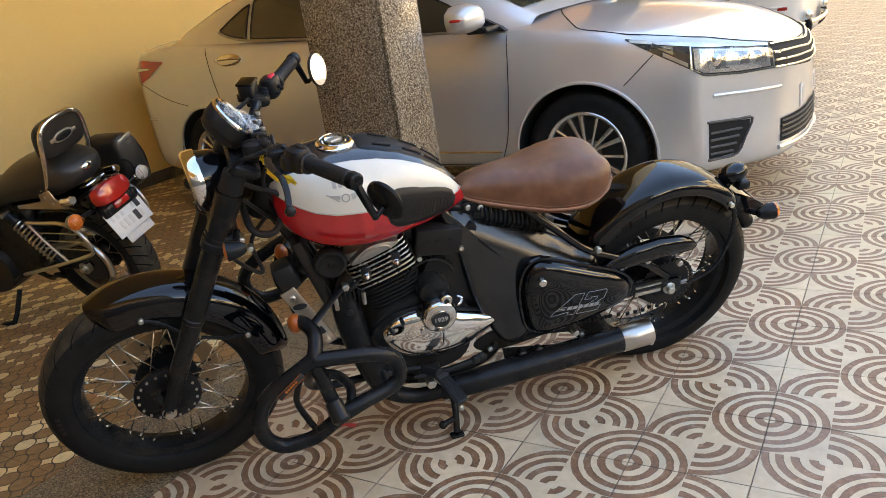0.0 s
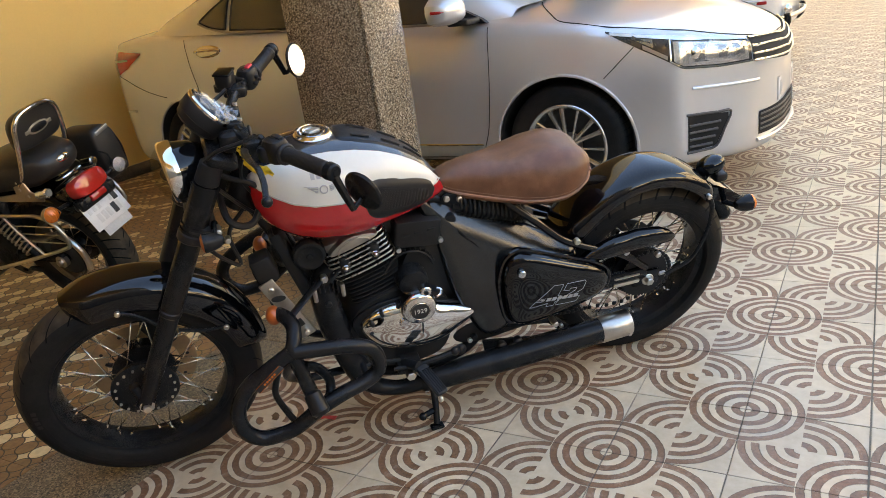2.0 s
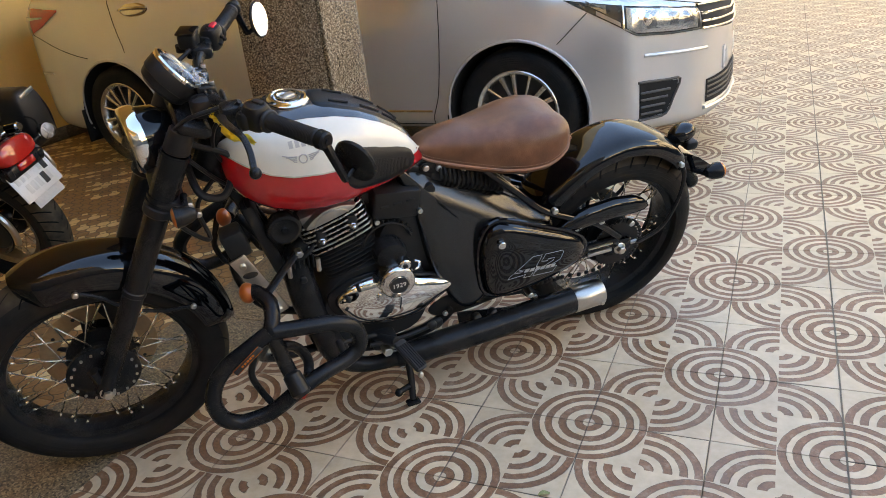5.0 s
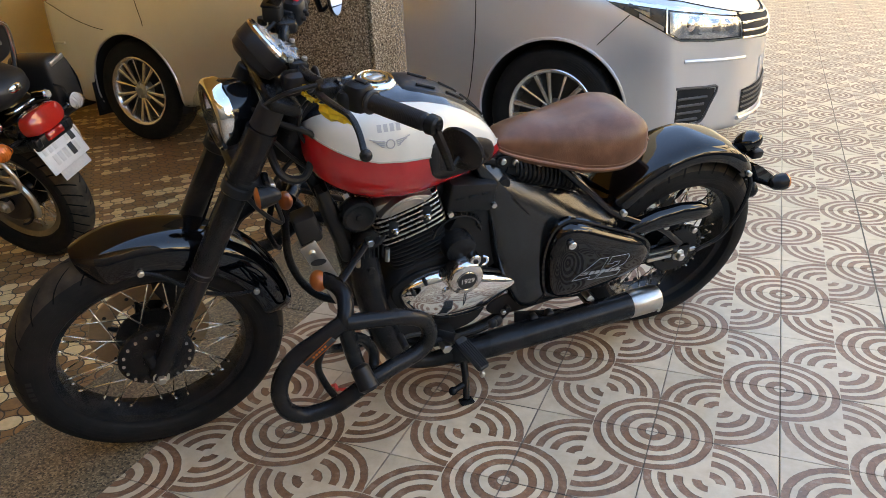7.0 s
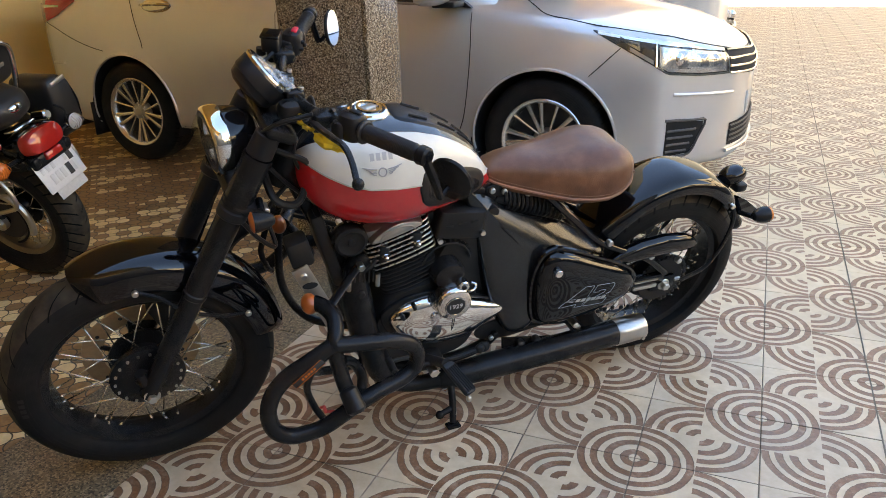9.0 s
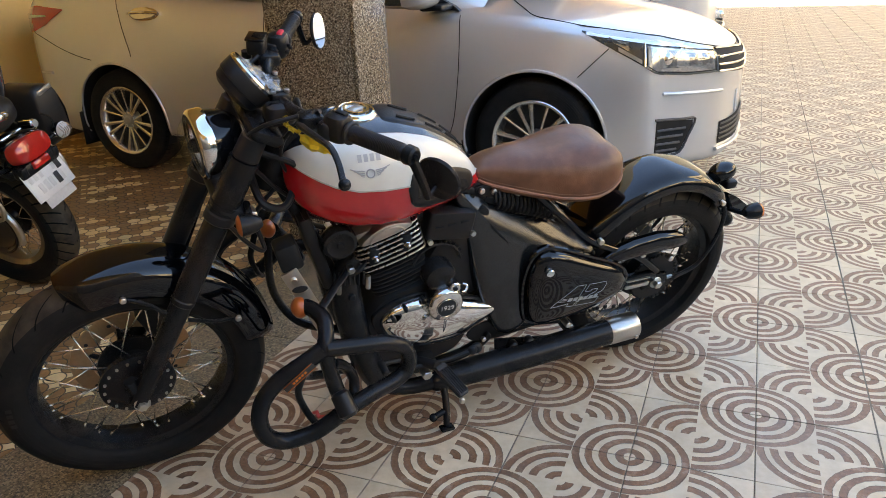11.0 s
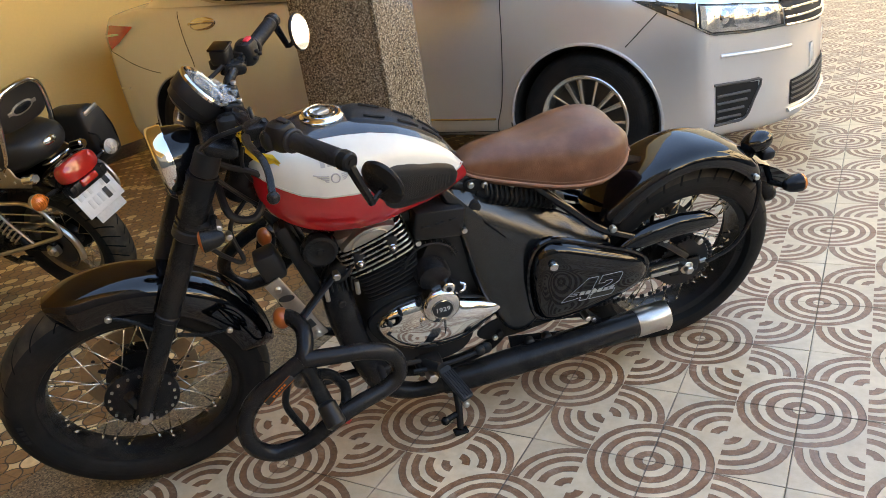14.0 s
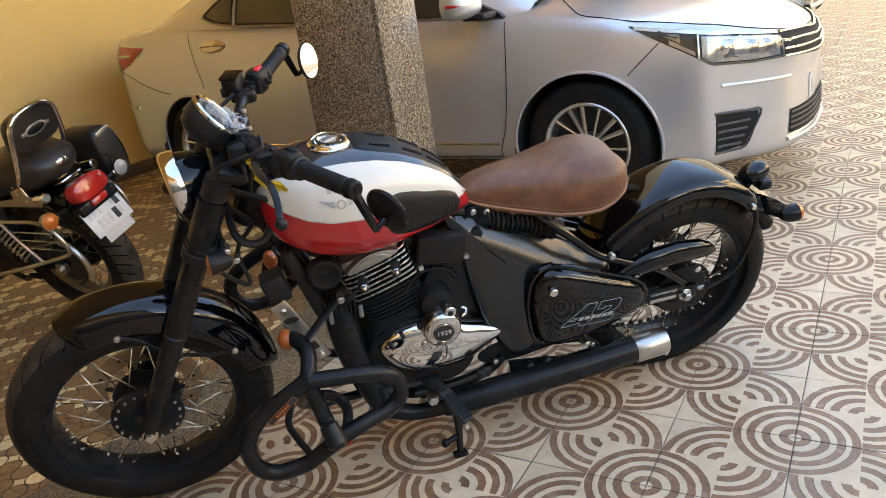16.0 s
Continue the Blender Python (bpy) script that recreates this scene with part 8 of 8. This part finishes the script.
# backrest and its rail
bm = bmesh.new()
o = round_outline([(0.108, 0.862), (0.118, 0.92), (0.108, 0.975), (0.06, 1.0), (-0.06, 1.0), (-0.108, 0.975), (-0.118, 0.92), (-0.108, 0.862), (-0.05, 0.845), (0.05, 0.845)], 3)
cxs = ((0.86, 0.186), (0.97, 0.172), (1.0, 0.150), (0.97, 0.134), (0.88, 0.128))
loft(bm, [[V(x - 0.25 * (b - 0.92), a, b) for a, b in shrink(o, f)] for f, x in cxs])
back = cpart("backrest", bm, seat_vinyl, "padded black backrest with an oval badge")
bm = bmesh.new()
ball(bm, V(0, 0, 0), (0.004, 0.055, 0.024), Matrix.Translation(V(0.126, 0, 0.915)) @ Matrix.Rotation(radians(-14), 4, "Y"), 22, 8)
for s in (1, -1):
    box(bm, (0, s * 0.06, 0), (0.004, 0.02, 0.014), Matrix.Translation(V(0.126, 0, 0.915)) @ Matrix.Rotation(radians(-14), 4, "Y"), bev=0.002)
part("badge", bm, satin_alloy, back)
bm = bmesh.new()
ball(bm, V(0, 0, 0), (0.005, 0.044, 0.017), Matrix.Translation(V(0.124, 0, 0.915)) @ Matrix.Rotation(radians(-14), 4, "Y"), 22, 8)
part("badge_field", bm, black_satin, back)
bm = bmesh.new()
tube(bm, [(0.245, 0.128, 0.715), (0.20, 0.128, 0.76), (0.155, 0.122, 0.85), (0.120, 0.112, 0.945), (0.108, 0.085, 0.985), (0.104, 0.04, 1.0), (0.104, -0.04, 1.0), (0.108, -0.085, 0.985), (0.120, -0.112, 0.945), (0.155, -0.122, 0.85), (0.20, -0.128, 0.76), (0.245, -0.128, 0.715)], 0.0105, seg=12, sub=6)
cpart("backrest_rail", bm, chrome, "bent chrome backrest rail")
for s in (1, -1):
    bm = bmesh.new()
    plate(bm, [(0.27, 0.755), (0.215, 0.755), (0.20, 0.69), (0.14, 0.655), (0.15, 0.64), (0.46, 0.645), (0.46, 0.662), (0.29, 0.68)], s * 0.130, s * 0.137, bev=0.02)
    br = cpart("rail_bracket", bm, brushed)
    for bx, bz in ((0.245, 0.735), (0.25, 0.70), (0.22, 0.668)):
        bm = bmesh.new()
        cyl(bm, (bx, s * 0.136, bz), (bx, s * 0.142, bz), 0.006, seg=10)
        part("bracket_screw", bm, steel, br)
    bm = bmesh.new()
    cyl(bm, (0.165, s * 0.13, 0.672), (0.095, s * 0.135, 0.682), 0.021, seg=18, bev=0.006)
    part("bracket_end", bm, chrome, br)
    bm = bmesh.new()
    cyl(bm, (0.545, s * 0.145, 0.622), (0.375, s * 0.145, 0.362), 0.016, seg=14)
    cyl(bm, (0.545, s * 0.145, 0.622), (0.515, s * 0.145, 0.576), 0.03, seg=18, bev=0.004)
    sh = cpart("shock_absorber", bm, black_satin)
    bm = bmesh.new()
    d = V(0.375, 0, 0.362) - V(0.512, 0, 0.572)
    u = V(d.z, 0, -d.x).normalized()
    tube(bm, [V(0.512, s * 0.145, 0.572) + d * 0.86 * (i / 150) + (u * math.cos(i * 0.45) + V(0, 1, 0) * math.sin(i * 0.45)) * 0.029 for i in range(151)], 0.0046, seg=6, sub=1)
    part("shock_spring", bm, brushed, sh)
    bm = bmesh.new()
    cyl(bm, (0.55, s * 0.13, 0.628), (0.55, s * 0.175, 0.628), 0.011, seg=10, bev=0.002)
    part("shock_nut", bm, steel, sh)
    # side rail
    bm = bmesh.new()
    tube(bm, [(0.42, s * 0.165, 0.592), (0.30, s * 0.175, 0.596), (0.195, s * 0.178, 0.596), (0.125, s * 0.178, 0.565), (0.090, s * 0.178, 0.505), (0.092, s * 0.178, 0.452), (0.14, s * 0.178, 0.430), (0.28, s * 0.178, 0.395), (0.46, s * 0.175, 0.352), (0.66, s * 0.165, 0.305)], 0.0085, seg=10, sub=5)
    rail = cpart("side_rail", bm, brushed, "bent bright steel side rail")
    for z0 in (0.545, 0.505, 0.465):
        bm = bmesh.new()
        tube(bm, [(0.40, s * 0.165, z0 - 0.005), (0.25, s * 0.176, z0), (0.105, s * 0.178, z0 - 0.004)], 0.0028, seg=6, sub=3)
        part("rail_rod", bm, brushed, rail)
    bm = bmesh.new()
    tube(bm, [(0.42, s * 0.165, 0.592), (0.36, s * 0.176, 0.51), (0.28, s * 0.178, 0.395)], 0.007, seg=8, sub=3)
    part("rail_strut", bm, brushed, rail)
    bm = bmesh.new()
    box(bm, (0.55, s * 0.095, 0.325), (0.52, 0.03, 0.045), Matrix(), bev=0.008)
    cpart("swinging_arm", bm, black_satin)
    bm = bmesh.new()
    cyl(bm, (0.312, s * 0.10, 0.309), (0.312, s * 0.128, 0.309), 0.017, seg=6, bev=0.003)
    cyl(bm, (0.312, s * 0.09, 0.309), (0.312, s * 0.112, 0.309), 0.03, seg=18)
    cpart("axle_nut", bm, brushed)
    # leather bag
    if s < 0:
        bm = bmesh.new()
        rows = []
        for x, f in ((0.10, 0.86), (0.11, 0.97), (0.13, 1.0), (0.27, 1.0), (0.29, 0.96), (0.30, 0.86)):
            rows.append([V(x, -0.246 + a * f * 0.68, 0.672 + b * f * 0.86) for a, b in round_outline([(0.092, -0.125), (0.098, 0.0), (0.085, 0.115), (0.04, 0.145), (-0.04, 0.135), (-0.088, 0.09), (-0.102, 0.0), (-0.09, -0.115), (-0.05, -0.138), (0.05, -0.138)], 3)])
        loft(bm, rows)
        bag = cpart("side_bag", bm, seat_vinyl, "hard black side bag with a bright strip", sharp=60)
        bm = bmesh.new()
        box(bm, (0, 0, 0), (0.012, 0.08, 0.02), Matrix.Translation(V(0.102, -0.246, 0.772)) @ Matrix.Rotation(radians(-6), 4, "X"), bev=0.004)
        part("bag_strip", bm, satin_alloy, bag)
        for pts in ([(0.104, -0.298, 0.73), (0.098, -0.304, 0.67), (0.104, -0.300, 0.60)], [(0.10, -0.18, 0.70), (0.07, -0.19, 0.68), (0.06, -0.18, 0.64)]):
            bm = bmesh.new()
            tube(bm, pts, 0.004, seg=6, sub=3)
            part("bag_strap", bm, black_satin, bag)
# chain case, hub and engine masses
bm = bmesh.new()
lathe(bm, [(0.0, 0.07), (0.06, 0.078), (0.088, 0.074), (0.095, 0.06), (0.095, 0.045)], Matrix.Translation(CW) @ AXY, 30)
cpart("sprocket_cover", bm, gunmetal)
bm = bmesh.new()
tube(bm, [(0.24, 0.085, 0.455), (0.31, 0.085, 0.432), (0.42, 0.085, 0.415), (0.60, 0.085, 0.40), (0.75, 0.085, 0.39)], 0.022, seg=10, sub=4, flat=0.6)
tube(bm, [V(0.312 + 0.125 * math.cos(a), 0.078, 0.309 + 0.125 * math.sin(a)) for a in (math.pi * (0.30 + 0.85 * i / 14) for i in range(15))], 0.014, seg=8, sub=2)
cpart("chain_case", bm, brushed, "grey metal chain case")
bm = bmesh.new()
tube(bm, [V(0.312 + 0.105 * math.cos(a), 0.082, 0.309 + 0.105 * math.sin(a)) for a in (math.pi * (0.35 + 1.1 * i / 40) for i in range(41))], 0.0055, seg=5, sub=1)
cpart("chain", bm, black_matt)
bm = bmesh.new()
plate(bm, round_outline([(0.47, 0.64), (0.50, 0.42), (0.62, 0.30), (0.78, 0.25), (0.95, 0.28), (1.0, 0.45), (0.95, 0.60), (0.75, 0.64)], 4), -0.12, 0.12, bev=0.08)
cpart("side_cover", bm, black_satin)
bm = bmesh.new()
plate(bm, round_outline([(0.80, 0.42), (0.78, 0.25), (0.92, 0.17), (1.12, 0.18), (1.20, 0.30), (1.14, 0.44)], 4), -0.15, 0.15, bev=0.07)
ceng = cpart("engine", bm, black_matt)
for k in range(7):
    bm = bmesh.new()
    box(bm, (1.06 + 0.012 * k, 0, 0.44 + 0.026 * k), (0.18, 0.20, 0.008), bev=0.003)
    part("engine_fin", bm, black_matt, ceng)
bm = bmesh.new()
tube(bm, [(0.62, 0.12, 0.285), (0.52, 0.14, 0.272), (0.46, 0.15, 0.300), (0.42, 0.14, 0.285)], 0.012, seg=8, sub=5)
tube(bm, [(0.66, 0.165, 0.305), (0.70, 0.18, 0.285), (0.72, 0.20, 0.28)], 0.012, seg=8, sub=4)
cpart("pillion_peg", bm, black_satin)
# tank and front end
bm = bmesh.new()
rows = []
for x, w, zt, zb in ((0.98, 0.04, 0.75, 0.70), (1.04, 0.10, 0.80, 0.66), (1.14, 0.145, 0.86, 0.64), (1.28, 0.155, 0.885, 0.65), (1.40, 0.13, 0.875, 0.69), (1.48, 0.08, 0.84, 0.72)):
    rows.append([V(x, w * math.cos(a), (zt + zb) / 2 + (zt - zb) / 2 * math.sin(a)) for a in (2 * math.pi * i / 22 for i in range(22))])
loft(bm, rows)
cpart("fuel_tank", bm, black_gloss, "black teardrop fuel tank", sharp=60)
for s in (1, -1):
    bm = bmesh.new()
    cyl(bm, (1.80, s * 0.085, 0.315), (1.455, s * 0.085, 0.985), 0.022, seg=14)
    cpart("fork_leg", bm, chrome)
bm = bmesh.new()
tube(bm, [(1.12, -0.40, 1.02), (1.25, -0.38, 1.06), (1.38, -0.24, 1.09), (1.44, -0.06, 1.02), (1.44, 0.06, 1.02), (1.38, 0.24, 1.09), (1.25, 0.38, 1.06), (1.12, 0.40, 1.02)], 0.012, seg=10, sub=5)
cpart("handlebar", bm, chrome)
bm = bmesh.new()
lathe(bm, [(0.0, -0.13), (0.05, -0.12), (0.085, -0.06), (0.092, 0.0), (0.088, 0.012), (0.0, 0.03)], Matrix.Translation(V(1.60, 0, 0.86)) @ Matrix.Rotation(radians(90), 4, "Y"), 28)
cpart("headlamp", bm, chrome)
bm = bmesh.new()
tube(bm, [(0.80, 0.15, 0.20), (0.82, 0.22, 0.10), (0.84, 0.30, 0.02)], 0.012, seg=8, sub=3)
box(bm, (0, 0, 0), (0.06, 0.045, 0.010), Matrix.Translation(V(0.845, 0.262, 0.079)) @ Matrix.Rotation(radians(15.6), 4, "X"), bev=0.004)
cpart("side_stand", bm, black_satin)


# ---- floor tiles ----
TILE = 0.300


def tile_mesh(name, mat, flip=False):
    me = bpy.data.meshes.new(name)
    h, b, z = TILE / 2 - 0.0009, 0.0018, 0.0
    o, i_, d = h, h - b, -0.010
    vs = [(-o, -o, d), (o, -o, d), (o, o, d), (-o, o, d), (-o, -o, z - b * 0.6), (o, -o, z - b * 0.6), (o, o, z - b * 0.6), (-o, o, z - b * 0.6), (-i_, -i_, z), (i_, -i_, z), (i_, i_, z), (-i_, i_, z)]
    fs = [(8, 9, 10, 11)] + [(4 + k, 4 + (k + 1) % 4, 8 + (k + 1) % 4, 8 + k) for k in range(4)] + [(k, (k + 1) % 4, 4 + (k + 1) % 4, 4 + k) for k in range(4)]
    me.from_pydata(vs, [], fs)
    uv = me.uv_layers.new(name="UVMap")
    for lp in me.loops:
        c = me.vertices[lp.vertex_index].co
        uv.data[lp.index].uv = (c.x / TILE + 0.5, c.y / TILE + 0.5)
    me.materials.append(mat)
    return me


def joined_tiles(name, cells, mat, turn):
    vs, fs, uvs = [], [], []
    h, b = TILE / 2 - 0.0009, 0.0018
    for (cx, cy, odd) in cells:
        k = len(vs)
        vs += [(cx - h, cy - h, -0.006), (cx + h, cy - h, -0.006), (cx + h, cy + h, -0.006), (cx - h, cy + h, -0.006), (cx - h + b, cy - h + b, 0), (cx + h - b, cy - h + b, 0), (cx + h - b, cy + h - b, 0), (cx - h + b, cy + h - b, 0)]
        fs += [(k + 4, k + 5, k + 6, k + 7)] + [(k + i, k + (i + 1) % 4, k + 4 + (i + 1) % 4, k + 4 + i) for i in range(4)]
        for f in fs[-5:]:
            for i in f:
                x, y = (vs[i][0] - cx) / TILE + 0.5, (vs[i][1] - cy) / TILE + 0.5
                uvs += [(y, 1 - x) if (odd and turn) else (x, y)]
    me = bpy.data.meshes.new(name)
    me.from_pydata(vs, [], fs)
    uv = me.uv_layers.new(name="UVMap")
    uv.data.foreach_set("uv", [c for p in uvs for c in p])
    me.materials.append(mat)
    ob = new(name, me)
    ob.parent = floor
    return tagged(ob, kind="stuff")


ring_me = tile_mesh("ring_tile", ring_tile_m)
rest = []
for i in range(-3, 20):
    for j in range(-30, 64):
        cx, cy = (i + 0.5) * TILE, (j + 0.5) * TILE
        odd = (i + j) % 2
        if i < 8 and -5 <= j <= 21:
            ob = new("tile", ring_me)
            ob.parent = floor
            ob.matrix_basis = pose(cx, cy, random.uniform(-0.0004, 0.0004), 0, 0, 90 if odd else 0)
        else:
            rest.append((cx, cy, odd))
joined_tiles("far_ring_tiles", rest, ring_tile_m, True)
oval_me = tile_mesh("oval_tile", oval_tile_m)
rest = []
for i in range(11):
    for j in range(-30, 64):
        cx, cy = STRIP0 - (i + 0.5) * TILE - 0.001, (j + 0.5) * TILE
        if -5 <= j <= 20:
            ob = new("tile", oval_me)
            ob.parent = floor
            ob.matrix_basis = pose(cx, cy, random.uniform(-0.0004, 0.0004))
        else:
            rest.append((cx, cy, 0))
joined_tiles("far_oval_tiles", rest, oval_tile_m, False)

# a curled dry leaf on the tiles
bm = bmesh.new()
rows = []
for i in range(9):
    f = i / 8
    w = 0.0075 * math.sin(math.pi * (0.06 + 0.9 * f)) ** 0.8
    rows.append([V(-0.014 + 0.028 * f, w * j / 3, 0.0016 + 0.004 * (j / 3) ** 2 + 0.003 * math.sin(f * 4)) for j in range(-3, 4)])
sheet(bm, rows)
leaf = part("dry_leaf", bm, surface("dry_leaf_green", (0.30, 0.30, 0.12), 0.6, var=0.4, scale=120, fine=500), at=pose(0.263, -0.595, 0.0005, 0, 0, 35))
tagged(leaf, "small curled yellow-green leaf on the ringed tiles", "leaf")
